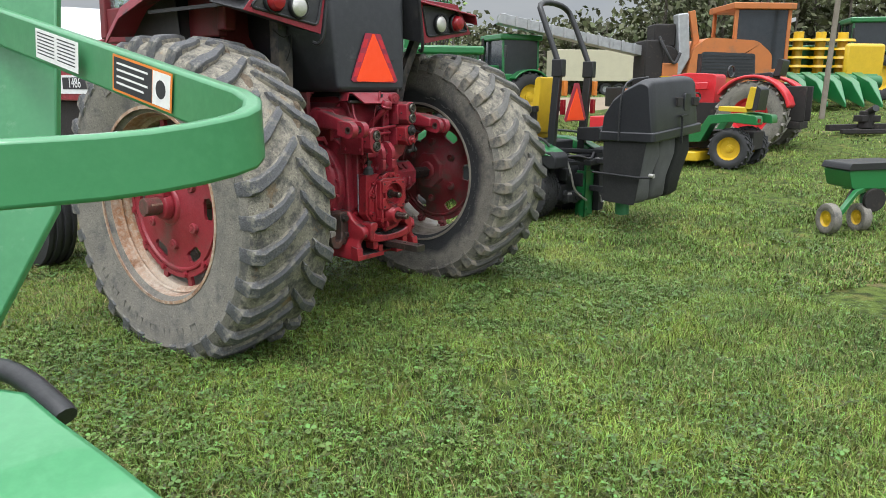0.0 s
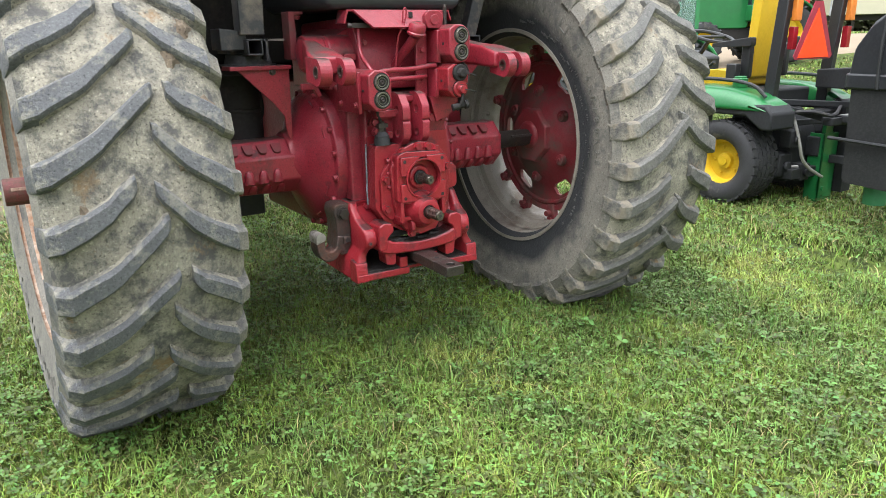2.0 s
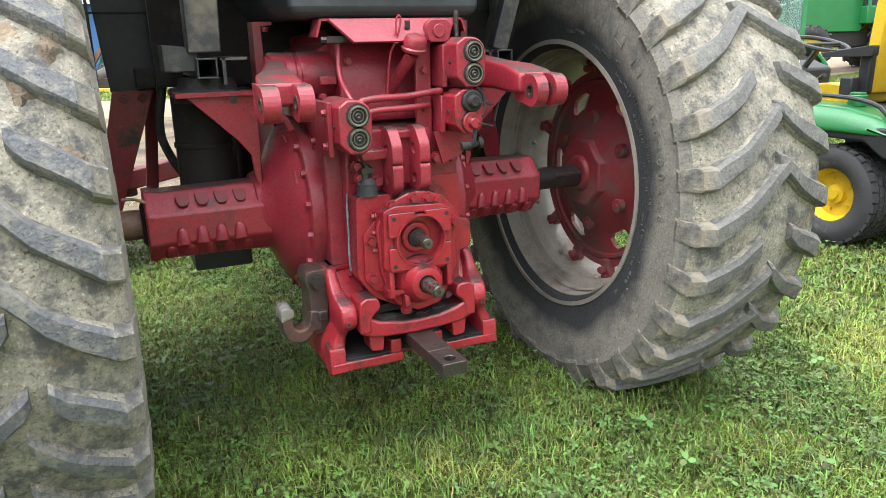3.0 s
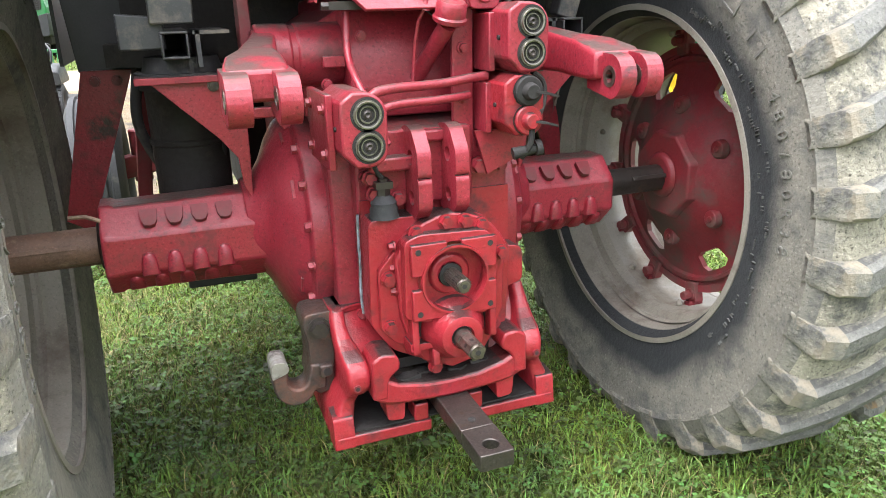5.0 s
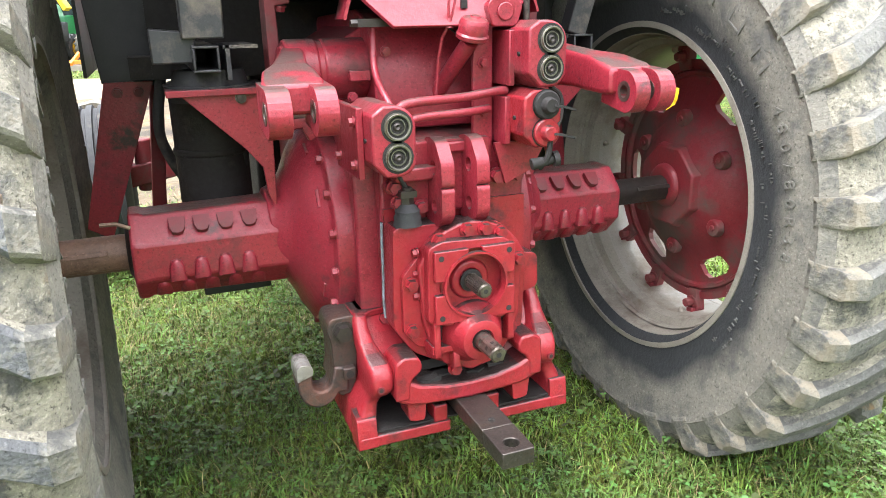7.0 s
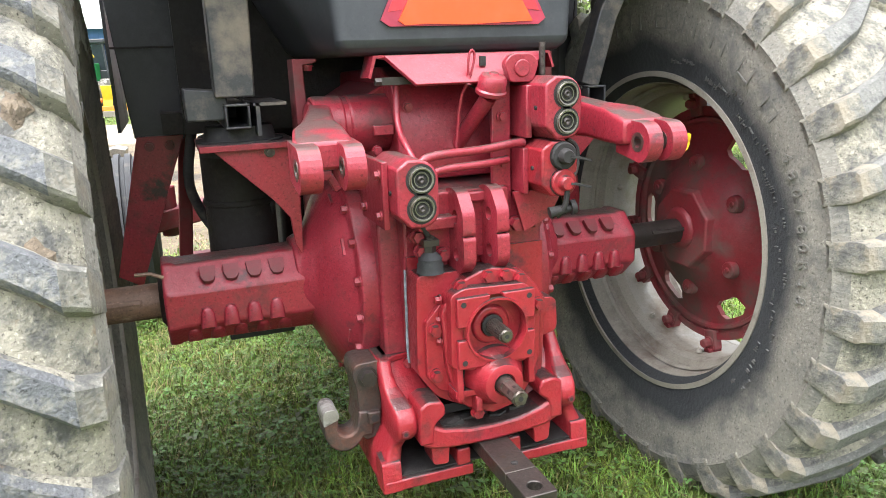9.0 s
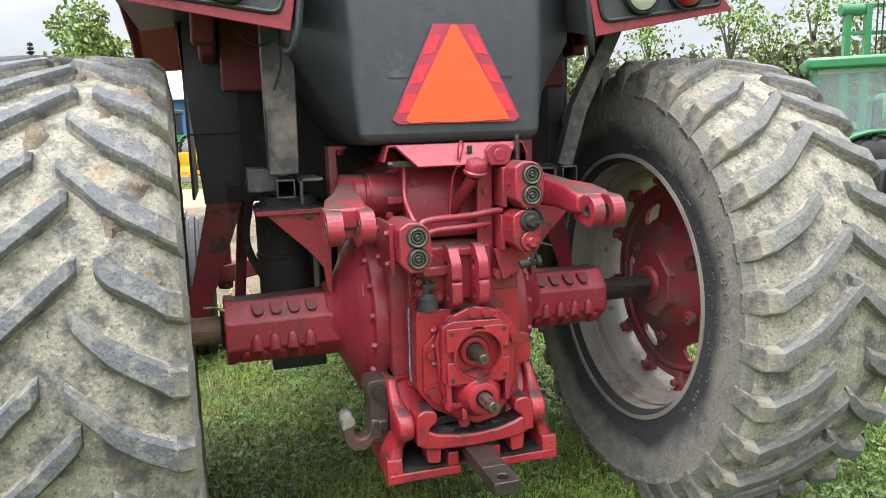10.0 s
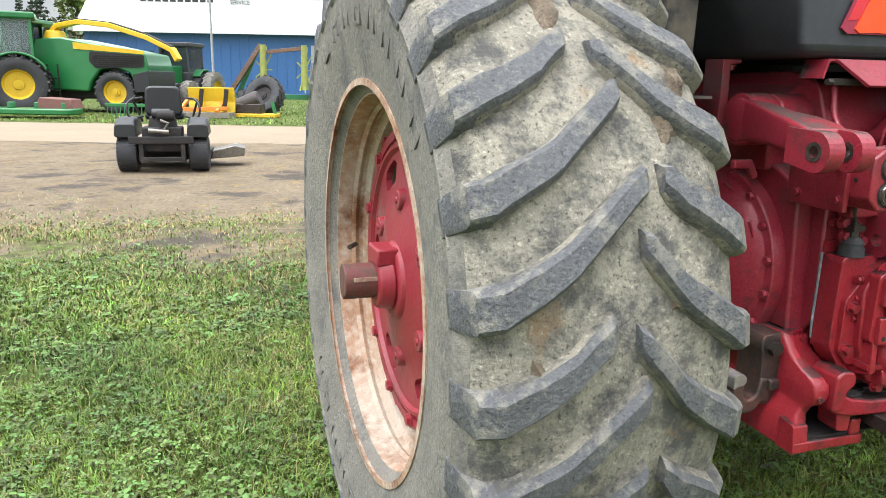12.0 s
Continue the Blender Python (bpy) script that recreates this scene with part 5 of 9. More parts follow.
    boot = B().lathe([(0.0, 0.034), (0.012, 0.031), (0.018, 0.032), (0.026, 0.028), (0.034, 0.029), (0.044, 0.022), (0.05, 0.015), (0.05, 0.0)], 24, axis="z", c=(-0.122, -0.205, 0.9))
    part("lever_boot", boot, RUBBER, hs, "black rubber lever boot")
    part("lever", B().cyl((-0.122, -0.205, 0.945), (-0.122, -0.205, 0.968), 0.016, n=6).cyl((-0.122, -0.205, 0.968), (-0.121, -0.207, 0.988), 0.011, n=12).box(-0.141, -0.103, -0.222, -0.19, 0.966, 0.981), STEEL_DARK, hs)
    part("lever_rod", B().tube([(-0.122, -0.205, 0.985), (-0.145, -0.215, 1.02), (-0.14, -0.225, 1.06)], 0.006, n=8, smooth=1), BLACK_GRIME_HOLES, hs)

pto_unit()


def drawbar_hanger():
    b = B()
    for x0, x1 in ((-0.278, -0.046), (0.07, 0.278)):
        b.box(x0, x1, -0.262, -0.205, 0.374, 0.404)
    b.box(-0.27, 0.27, -0.206, 0.1, 0.374, 0.39)
    hg = part("drawbar_hanger", b, RED_GREASY, tractor, "red cast drawbar hanger smeared with black grease", bevel=0.005)
    part("tray", B().box(-0.245, 0.245, -0.25, 0.08, 0.4045, 0.409), BLACK_GRIME_HOLES, hg)
    # the rib of each side plate, from the top down: height, outer and inner edge, rear face
    rib = ((0.674, 0.247, 0.214, -0.138), (0.668, 0.249, 0.215, -0.150), (0.64, 0.251, 0.216, -0.168), (0.615, 0.251, 0.212, -0.19), (0.598, 0.249, 0.203, -0.215), (0.582, 0.246, 0.194, -0.25),
           (0.566, 0.244, 0.190, -0.268), (0.54, 0.244, 0.189, -0.273), (0.52, 0.244, 0.192, -0.27), (0.507, 0.245, 0.2, -0.26), (0.497, 0.25, 0.212, -0.245), (0.475, 0.262, 0.222, -0.238), (0.445, 0.274, 0.23, -0.25), (0.376, 0.278, 0.236, -0.255))
    web = ((0.674, 0.166, -0.118), (0.65, 0.152, -0.13), (0.62, 0.141, -0.148), (0.595, 0.131, -0.178), (0.57, 0.123, -0.2), (0.5, 0.123, -0.21))
    for s in (-1, 1):
        # S-shaped side plate, leaning back to the case above its pin boss
        body = B()
        loft(body, [[(s * xo, yr + 0.012, z), (s * (xo - 0.006), yr + 0.002, z), (s * (xo - 0.012), yr, z), (s * (xi + 0.012), yr, z), (s * (xi + 0.005), yr + 0.002, z), (s * xi, yr + 0.01, z), (s * xi, 0.06, z), (s * xo, 0.06, z)] for z, xo, xi, yr in rib])
        sp = part("side_plate", body, RED_GREASY, hg, bevel=0.0, smooth=55)
        foot = B().prism(rounded([(-0.2, 0.46), (-0.255, 0.45), (-0.264, 0.373), (-0.2, 0.373)], 0.006), "x", s * 0.234, s * 0.282)
        part("foot", foot, RED_GREASY, sp, bevel=0.006)
        # recessed web from the rib to the case and the cross bar, closed by a lip along its top
        arm = B()
        loft(arm, [[(s * 0.23, yr, z), (s * (xi + 0.01), yr, z), (s * xi, yr + 0.012, z), (s * xi, -0.03, z), (s * 0.23, -0.03, z)] for z, xi, yr in web])
        part("arm", arm, RED_GREASY, sp, bevel=0.0, smooth=50)
        lip = B()
        loft(lip, [[(s * 0.222, -0.146, z), (s * 0.205, -0.134, z), (s * 0.16, -0.124, z), (s * 0.152, -0.1, z), (s * 0.158, 0.06, z), (s * 0.222, 0.06, z)] for z in (0.655, 0.6745)])
        part("lip", lip, RED_GREASY, sp, bevel=0.006)
        bolts(sp, [(s * 0.168, -0.122, 0.643)], (0, -1, 0.35), 0.0145, 0.02, RED_GREASY)
        part("pin", B().cyl((s * 0.224, -0.268, 0.53), (s * 0.224, -0.277, 0.53), 0.009, n=12), RED_DULL, sp)
        part("pin_bore", B().cyl((s * 0.224, -0.2765, 0.53), (s * 0.224, -0.2775, 0.53), 0.005, n=10), BLACK_GRIME_HOLES, sp)
        # horn of the cross bar, and its foot
        horn = B()
        loft(horn, [[(s * x, -0.295 + dy, z) for x, z in rounded([(0.192, 0.495), (0.19, 0.592), (0.168, 0.606), (0.134, 0.602), (0.125, 0.582), (0.127, 0.564), (0.148, 0.55), (0.156, 0.53), (0.156, 0.495)], 0.007)] for dy in (0.008, 0.1)])
        part("horn", horn, RED_GREASY, hg, bevel=0.006)
        part("bar_foot", B().prism(rounded([(s * 0.165, 0.5), (s * 0.112, 0.5), (s * 0.118, 0.428), (s * 0.158, 0.432)], 0.01), "y", -0.276, -0.21), RED_GREASY, hg, bevel=0.006)
        part("stop_block", B().box(min(s * 0.052, s * 0.088), max(s * 0.052, s * 0.088), -0.258, -0.2, 0.402, 0.448), RED_GREASY, hg, bevel=0.005)
    xs = [-0.185, -0.155, -0.13, -0.06, 0.0, 0.07, 0.13, 0.155, 0.185]
    zt = [0.545, 0.54, 0.527, 0.514, 0.512, 0.516, 0.53, 0.543, 0.55]
    zb = [0.49, 0.478, 0.474, 0.47, 0.468, 0.472, 0.476, 0.482, 0.495]
    poly = list(zip(xs, zt)) + list(reversed(list(zip(xs, zb))))
    bar = part("cross_bar", B().prism(poly, "y", -0.285, -0.19), RED_GREASY, hg, bevel=0.008)
    grease = B()
    rng = random.Random(3)
    for x, y, r in ((-0.1, -0.25, 0.035), (-0.05, -0.225, 0.03), (0.03, -0.24, 0.025), (0.09, -0.235, 0.03), (0.0, -0.21, 0.03)):
        ring = [(x + r * rng.uniform(0.6, 1.2) * math.cos(a), y + 0.5 * r * rng.uniform(0.6, 1.2) * math.sin(a)) for a in (2 * math.pi * i / 12 for i in range(12))]
        loft(grease, [[(px, py, z + 0.512 + 0.65 * max(0.0, abs(x) - 0.06) * 0.3) for px, py in ring] for z in (-0.01, 0.007)])
    part("grease", grease, BLACK_GRIME_HOLES, bar, "caked black grease")
    part("ledge", B().prism([(-0.16, 0.545), (0.16, 0.55), (0.16, 0.525), (-0.16, 0.52)], "y", -0.2, -0.1), BLACK_GRIME_HOLES, hg)
    d = B()
    holed(d, rounded(rect(-0.039, 0.039, -0.535, -0.43), 0.003, 1), (0.0, -0.499), 0.0175, "z", 0.43, 0.468)
    d.box(-0.039, 0.039, -0.4305, 0.7, 0.43, 0.468)
    db = part("drawbar", d, DRAWBAR_STEEL, tractor, "bare worn steel drawbar with a pin hole", bevel=0.003)
    part("small_hole", B().cyl((0, -0.398, 0.4675), (0, -0.398, 0.4692), 0.009, n=14), BLACK_GRIME_HOLES, db)
    # cast hook of the lower link at the west side: a block that turns down into a J
    h = B()
    h.prism(rounded([(-0.242, 0.672), (-0.306, 0.668), (-0.314, 0.64), (-0.304, 0.6), (-0.303, 0.54), (-0.312, 0.5), (-0.29, 0.46), (-0.25, 0.47), (-0.244, 0.56)], 0.012), "y", -0.14, -0.04)
    hk = part("link_hook", h, HOOK_STEEL, tractor, "black cast link hook with a worn bright tip", bevel=0.012)
    bend = [(-0.3415 + 0.0525 * math.cos(radians(a)), 0.506 + 0.062 * math.sin(radians(a))) for a in range(180, 331, 15)]
    inner = [(-0.335 + 0.024 * math.cos(radians(a)), 0.51 + 0.024 * math.sin(radians(a))) for a in range(345, 179, -15)]
    J = [(-0.394, 0.556), (-0.394, 0.53)] + bend + [(-0.27, 0.475), (-0.265, 0.54), (-0.303, 0.545)] + inner + [(-0.357, 0.53), (-0.356, 0.552), (-0.365, 0.562), (-0.386, 0.563)]
    part("hook", B().prism(J, "y", -0.146, -0.075), HOOK_STEEL, hk, "rusty curved hook", bevel=0.012)
    part("tip", B().prism(rounded([(-0.3955, 0.522), (-0.3955, 0.556), (-0.386, 0.5655), (-0.365, 0.5645), (-0.3545, 0.553), (-0.356, 0.536)], 0.006), "y", -0.1485, -0.073), TIP_STEEL, hk, "bright worn tip", bevel=0.01)
    bolts(hk, [(-0.276, -0.14, 0.633)], (0, -1, 0), 0.0215, 0.022, STEEL_DARK)
    part("lug", B().box(-0.284, -0.252, -0.158, -0.12, 0.51, 0.542), HOOK_STEEL, hk, bevel=0.004)
    part("lug_bore", B().cyl((-0.268, -0.1575, 0.526), (-0.268, -0.1595, 0.526), 0.0095, n=14), BLACK_GRIME_HOLES, hk)


drawbar_hanger()


def mounts(s):
    # gusset plate with a top flange
    b = B()
    b.prism([(s * 0.57, 1.188), (s * 0.36, 1.188), (s * 0.363, 1.0), (s * 0.367, 0.89), (s * 0.385, 0.93), (s * 0.392, 1.0), (s * 0.43, 1.05)], "y", 0.115, 0.127)
    b.box(min(s * 0.6, s * 0.355), max(s * 0.6, s * 0.355), 0.1, 0.35, 1.184, 1.2)
    g = part("gusset", b, RED, tractor, "red triangular gusset plate", bevel=0.002)
    bolts(g, [(s * 0.43, 0.115, 1.175)], (0, -1, 0), 0.011, 0.012, STEEL)
    part("bracket", B().bar([(s * 0.36, 0.0, 1.12), (s * 0.30, 0.0, 1.12)], 0.02, 0.025).bar([(s * 0.305, 0.0, 1.12), (s * 0.285, 0.0, 1.08)], 0.02, 0.02, (0, 1, 0)), RED, tractor, bevel=0.004)
    # cab mount tube with open square end, and the post above it
    x, z = s * 0.502, 1.27
    t = B()
    for a0, a1, c0, c1 in ((-0.03, 0.03, 0.024, 0.03), (-0.03, 0.03, -0.03, -0.024), (-0.03, -0.024, -0.024, 0.024), (0.024, 0.03, -0.024, 0.024)):
        t.box(x + a0, x + a1, 0.07, 0.6, z + c0, z + c1)
    tube = part("mount_tube", t, POST_PAINT, tractor, "square steel tube with an open end", bevel=0.002)
    # black plate added deep inside so the tube's open end looks dark
    part("back", B().box(x - 0.024, x + 0.024, 0.4, 0.42, z - 0.024, z + 0.024), BLACK_GRIME_HOLES, tube)
    part("angle_iron", B().box(x + s * -0.04, x + s * -0.12, 0.085, 0.35, z + 0.022, z + 0.03).box(x - s * 0.045, x - s * 0.055, 0.085, 0.35, z - 0.05, z + 0.03), POST_PAINT, tube)
    p = B()
    if s < 0:
        p.prism([(-0.55, 1.315), (-0.455, 1.315), (-0.44, 2.0), (-0.55, 2.0)], "y", 0.09, 0.17)
        p.prism([(-0.62, 1.26), (-0.52, 1.26), (-0.52, 1.33), (-0.62, 1.34)], "y", 0.12, 0.25)
    else:
        p.bar([(0.5, 0.13, 1.3), (0.56, 0.13, 1.5), (0.72, 0.1, 1.85)], 0.06, 0.05, (0, 1, 0))
    part("cab_post", p, POST_PAINT, tractor, "black post with worn, muddy paint", bevel=0.004)
    part("tube_hanger", B().prism([(s * 0.33, 1.22), (s * 0.36, 1.22), (s * 0.36, 1.40), (s * 0.30, 1.40), (s * 0.30, 1.39), (s * 0.335, 1.385)], "y", 0.08, 0.16), RED_DULL, tractor, bevel=0.002)
    bolts(tractor, [(s * 0.32, 0.1, 1.385)], (0, 0, -1), 0.012, 0.014)


for side_ in (-1, 1):
    mounts(side_)

part("battery_box", B().box(-0.55, -0.33, 0.67, 1.15, 0.48, 0.7), BLACK_PAINT, tractor, "black steel box hung below the frame", bevel=0.006)


def fuel_tank():
    b = B()
    rings = []
    for z, w, o, y0 in ((1.402, 0.27, 0.28, -0.12), (1.425, 0.29, 0.31, -0.138), (1.56, 0.295, 0.39, -0.13), (1.73, 0.30, 0.49, -0.12), (2.0, 0.305, 0.5, -0.1), (2.3, 0.31, 0.5, -0.05)):
        plan = rounded([(-o, 0.5), (-o, 0.06), (-w, y0), (w, y0), (o, 0.06), (o, 0.5)], 0.025, 4)
        rings.append([(x, y, z) for x, y in plan])
    loft(b, rings)
    tank = part("fuel_tank", b, BLACK_TANK, tractor, "black moulded tank with scuffed corners", bevel=0.01, smooth=30)
    part("seam", B().prism(rounded(rect(-0.2, 0.2, 1.60, 1.605), 0.001, 1), "y", -0.131, -0.126), BLACK_TANK, tank)
    # slow-moving-vehicle triangle on the tank
    tilt = pose(0.012, -0.144, 1.468, -2.5)
    plate = B().prism([(-0.206, 0.008), (-0.186, -0.006), (0.186, -0.006), (0.206, 0.008), (0.066, 0.29), (-0.066, 0.29)], "y", 0.0, 0.004)
    smv = part("warning_triangle", plate, SMV_RED, tractor, "orange triangle with a red reflective border", at=tilt)
    for i, (a, c) in enumerate((((-0.195, 0.012), (-0.063, 0.283)), ((0.195, 0.012), (0.063, 0.283)))):
        for q in range(3):
            t0, t1 = 0.05 + q * 0.32, 0.05 + q * 0.32 + 0.2
            p0, p1 = Vector(a).lerp(Vector(c), t0), Vector(a).lerp(Vector(c), t1)
            d = (p1 - p0).normalized()
            nrm = Vector((d.y, -d.x)) * (1 if i == 0 else -1) * 0.03
            part("crease", B().prism([tuple(p0), tuple(p1), tuple(p1 + nrm + d * 0.02), tuple(p0 + nrm + d * 0.02)], "y", -0.0012, 0.001), RED_BRIGHT, smv, "paler lifted film")
    org = [(-0.165, 0.006), (-0.15, -0.004), (-0.1, -0.001), (0.0, -0.004), (0.09, -0.001), (0.17, 0.002), (0.008, 0.286), (-0.008, 0.286)]
    part("film", B().prism(org, "y", -0.0035, 0.0), SMV_ORANGE, smv, "fluorescent orange film peeling at its lower edge")


fuel_tank()


def fender(s):
    # rear-facing inner panel, tapering down to the strut
    b = B()
    yb = 0.7
    b.prism([(s * 0.765, 1.18), (s * 0.62, 1.17), (s * 0.56, 1.33), (s * 0.45, 1.42), (s * 0.45, 1.98), (s * 0.83, 1.98)], "y", yb, yb + 0.02)
    fen = part("inner_fender", b, BLACK_PAINT, tractor, "black sheet-metal inner fender", bevel=0.003)
    part("side_return", B().prism([(yb, 1.2), (yb, 1.95), (1.4, 1.95), (1.25, 1.2)], "x", s * 0.80, s * 0.81), BLACK_PAINT, fen)
    part("ceiling_sheet", B().prism([(s * 0.45, 1.93), (s * 0.95, 1.85), (s * 0.95, 1.87), (s * 0.45, 1.95)], "y", -0.1, 0.8), BLACK_PAINT, fen)
    part("crease", B().box(min(s * 0.6, s * 0.8), max(s * 0.6, s * 0.8), yb - 0.004, yb, 1.45, 1.456), BLACK_GRIME_HOLES, fen)
    st = B().prism([(s * 0.62, 1.185), (s * 0.755, 1.185), (s * 0.865, 0.745), (s * 0.80, 0.705)], "y", yb - 0.014, yb)
    st.prism([(s * 0.751, 1.185), (s * 0.759, 1.185), (s * 0.869, 0.745), (s * 0.861, 0.745)], "y", yb - 0.014, yb + 0.07)
    k = part("fender_strut", st, RED, tractor, "red slanting fender strut", bevel=0.002)
    bolts(k, [(s * 0.665, yb - 0.014, 1.155), (s * 0.725, yb - 0.014, 1.155)], (0, -1, 0), 0.013, 0.014, RED_DULL)
    # red fender top over the tyre
    top = B()
    rings = []
    for y, z in ((-0.2, 1.98), (0.0, 2.03), (0.3, 2.05), (0.7, 2.04), (1.05, 1.94), (1.25, 1.78)):
        rings.append([(s * 0.44, y, z - 0.012), (s * 0.98, y, z - 0.05), (s * 1.0, y, z - 0.11), (s * 1.01, y, z - 0.11), (s * 0.99, y, z - 0.04), (s * 0.44, y, z)])
    loft(top, rings)
    ft = part("fender_top", top, RED, tractor, "flat red fender top over the wheel", bevel=0.004)
    # lamp box at the back of the fender
    y = -0.2 if s < 0 else -0.14
    outl = [(s * 1.0, 1.812), (s * 0.485, 1.722), (s * 0.43, 2.0), (s * 0.84, 2.0)]
    box = B()
    loft(box, [[(x, y, z) for x, z in outl], [(x * 0.995, y + 0.3, z + 0.06) for x, z in outl]])
    lb = part("lamp_box", box, [BLACK_PAINT], ft, "black underside of the lamp box", bevel=0.003)
    cx, cz = s * 0.70, 1.875
    rim_in = [(cx + (x - cx) * (0.86 if abs(x) > 0.7 else 0.88), cz + (z - cz) * 0.70) for x, z in outl]
    v = [(x, y - 0.006, z) for x, z in outl] + [(x, y - 0.006, z) for x, z in rim_in] + [(x, y + 0.0, z) for x, z in outl] + [(x, y + 0.0, z) for x, z in rim_in]
    f = [(i, (i + 1) % 4, 4 + (i + 1) % 4, 4 + i) for i in range(4)] + [(8 + i, 12 + i, 12 + (i + 1) % 4, 8 + (i + 1) % 4) for i in range(4)]
    f += [(i, 8 + i, 8 + (i + 1) % 4, (i + 1) % 4) for i in range(4)] + [(4 + i, 4 + (i + 1) % 4, 12 + (i + 1) % 4, 12 + i) for i in range(4)]
    part("bezel", B().add(v, f), RED, ft, "red lamp surround", bevel=0.002)
    frame_ = B().tube([(x, y - 0.008, z) for x, z in rounded(rim_in, 0.03)] + [(rounded(rim_in, 0.03)[0][0], y - 0.008, rounded(rim_in, 0.03)[0][1])], 0.008, n=8)
    part("bezel", frame_, PLASTIC, ft, "black rubber edging")
    part("lamp_panel", B().prism([(x, z) for x, z in rim_in], "y", y - 0.003, y - 0.001), BLACK_PAINT, ft)
    for xx, zz, mat, lab in ((s * 0.81, 1.87, LENS_RED, "round red tail lamp"), (s * 0.645, 1.855, LENS_WHITE, "round clear work lamp")):
        lamp = part("lamp", B().lathe([(0.0, 0.066), (-0.022, 0.064), (-0.026, 0.058), (-0.018, 0.054), (0.0, 0.05)], 32, axis="y", c=(xx, y - 0.004, zz)), PLASTIC, ft, lab)
        dep = -0.03 if mat is LENS_WHITE else -0.055
        part("lens", B().lathe([(-0.004, 0.054), (dep * 0.7, 0.052), (dep, 0.04), (dep * 1.1, 0.02), (dep * 1.12, 0.0)], 32, axis="y", c=(xx, y - 0.004, zz)), mat, lamp, lab)
    # trim strip and loop at the inner edge
    part("trim_strip", B().tube([(s * 0.425, y - 0.01, 2.0), (s * 0.455, y - 0.01, 1.8), (s * 0.468, y - 0.005, 1.7), (s * 0.485, y + 0.02, 1.665), (s * 0.5, y + 0.05, 1.68)], 0.011, n=8, smooth=2), PLASTIC, ft)
    if s < 0:
        part("wire", B().tube([(-0.62, 0.05, 1.75), (-0.56, 0.03, 1.70), (-0.5, 0.03, 1.74), (-0.49, 0.05, 1.66), (-0.52, 0.06, 1.58)], 0.0035, n=6, smooth=2), BLACK_GRIME_HOLES, tractor)


for side_ in (-1, 1):
    fender(side_)


def cab_and_front():
    posts = [B().bar([(x, y, 1.75), (x * 0.95, y, 2.75)], 0.08, 0.08, (0, 1, 0)) for x in (-0.72, 0.72) for y in (0.35, 1.75)]
    cab = part("cab", B().box(-0.75, 0.75, 0.3, 1.85, 2.72, 2.86), RED_DULL, tractor, "red cab frame with glass", bevel=0.02)
    for post in posts:
        part("post", post, RED_DULL, cab, bevel=0.01)
    part("panel", B().box(-0.67, 0.67, 0.45, 0.5, 1.6, 2.05), RED_DULL, cab, bevel=0.01)
    for x in (-0.71, 0.71):
        part("panel", B().box(x - 0.03, x + 0.03, 0.4, 1.8, 1.72, 1.95), RED_DULL, cab, bevel=0.01)
    for x in (-0.705, 0.705):
        part("window", B().box(x - 0.004, x + 0.004, 0.4, 1.72, 1.95, 2.72), CAB_GLASS, cab, "side window pane")
    part("window", B().box(-0.66, 0.66, 0.38, 0.386, 2.05, 2.7), CAB_GLASS, cab, "rear window pane")
    part("window", B().box(-0.66, 0.66, 1.74, 1.746, 1.9, 2.7), CAB_GLASS, cab, "windscreen pane")
    part("platform", B().box(-0.68, 0.68, 0.55, 1.8, 1.2, 1.26).box(-0.62, 0.62, 0.5, 0.56, 1.2, 1.75), BLACK_GRIME_HOLES, cab)
    h = B().prism(rounded([(1.8, 1.3), (1.8, 1.84), (3.9, 1.74), (3.95, 1.3)], 0.05), "x", -0.36, 0.36)
    hood = part("hood", h, RED, tractor, "long red hood", bevel=0.02)
    part("stripe", B().box(-0.366, -0.36, 2.05, 3.6, 1.36, 1.52), WHITE, hood, "white stripe")
    part("number_panel", B().box(-0.369, -0.366, 2.9, 3.35, 1.4, 1.5), INK, hood, "black number panel")
    lettering("number", "1486", 0.12, WHITE, hood, pose(-0.3705, 3.12, 1.45, 90, 0, -90), 0.001)
    e = B().box(-0.3, 0.3, 1.0, 3.8, 0.62, 1.3).box(-0.2, 0.2, 3.2, 4.0, 0.5, 0.8)
    for i in range(5):
        e.cyl((-0.3, 1.6 + 0.35 * i, 0.95), (-0.36, 1.6 + 0.35 * i, 0.95), 0.09, n=14)
    part("engine", e, BLACK_GRIME_HOLES, tractor, "dark grimy engine block", bevel=0.02)
    part("air_filter", B().cyl((-0.49, 0.42, 0.8), (-0.49, 0.42, 1.2), 0.1, n=28).cyl((-0.49, 0.42, 1.0), (-0.49, 0.42, 1.02), 0.105, n=28), BLACK_GRIME_HOLES, tractor, "black canister", bevel=0.006)
    part("hose", B().tube([(-0.6, 0.55, 1.2), (-0.63, 0.58, 1.05), (-0.6, 0.62, 0.95), (-0.56, 0.6, 0.88)], 0.016, n=10, smooth=2), RUBBER, tractor)
    part("hose", B().tube([(-0.42, 0.4, 1.15), (-0.4, 0.36, 1.0), (-0.44, 0.4, 0.92)], 0.014, n=10, smooth=2), RUBBER, tractor)
    part("rubber_mount", B().cyl((-0.49, 0.22, 1.165), (-0.49, 0.22, 1.24), 0.105, 0.085, n=24).cyl((-0.49, 0.22, 1.19), (-0.49, 0.22, 1.205), 0.112, n=24), RUBBER, tractor)
    part("battery_box", B().box(-0.5, -0.25, 0.38, 0.75, 0.66, 0.72), BLACK_GRIME_HOLES, tractor, bevel=0.006)
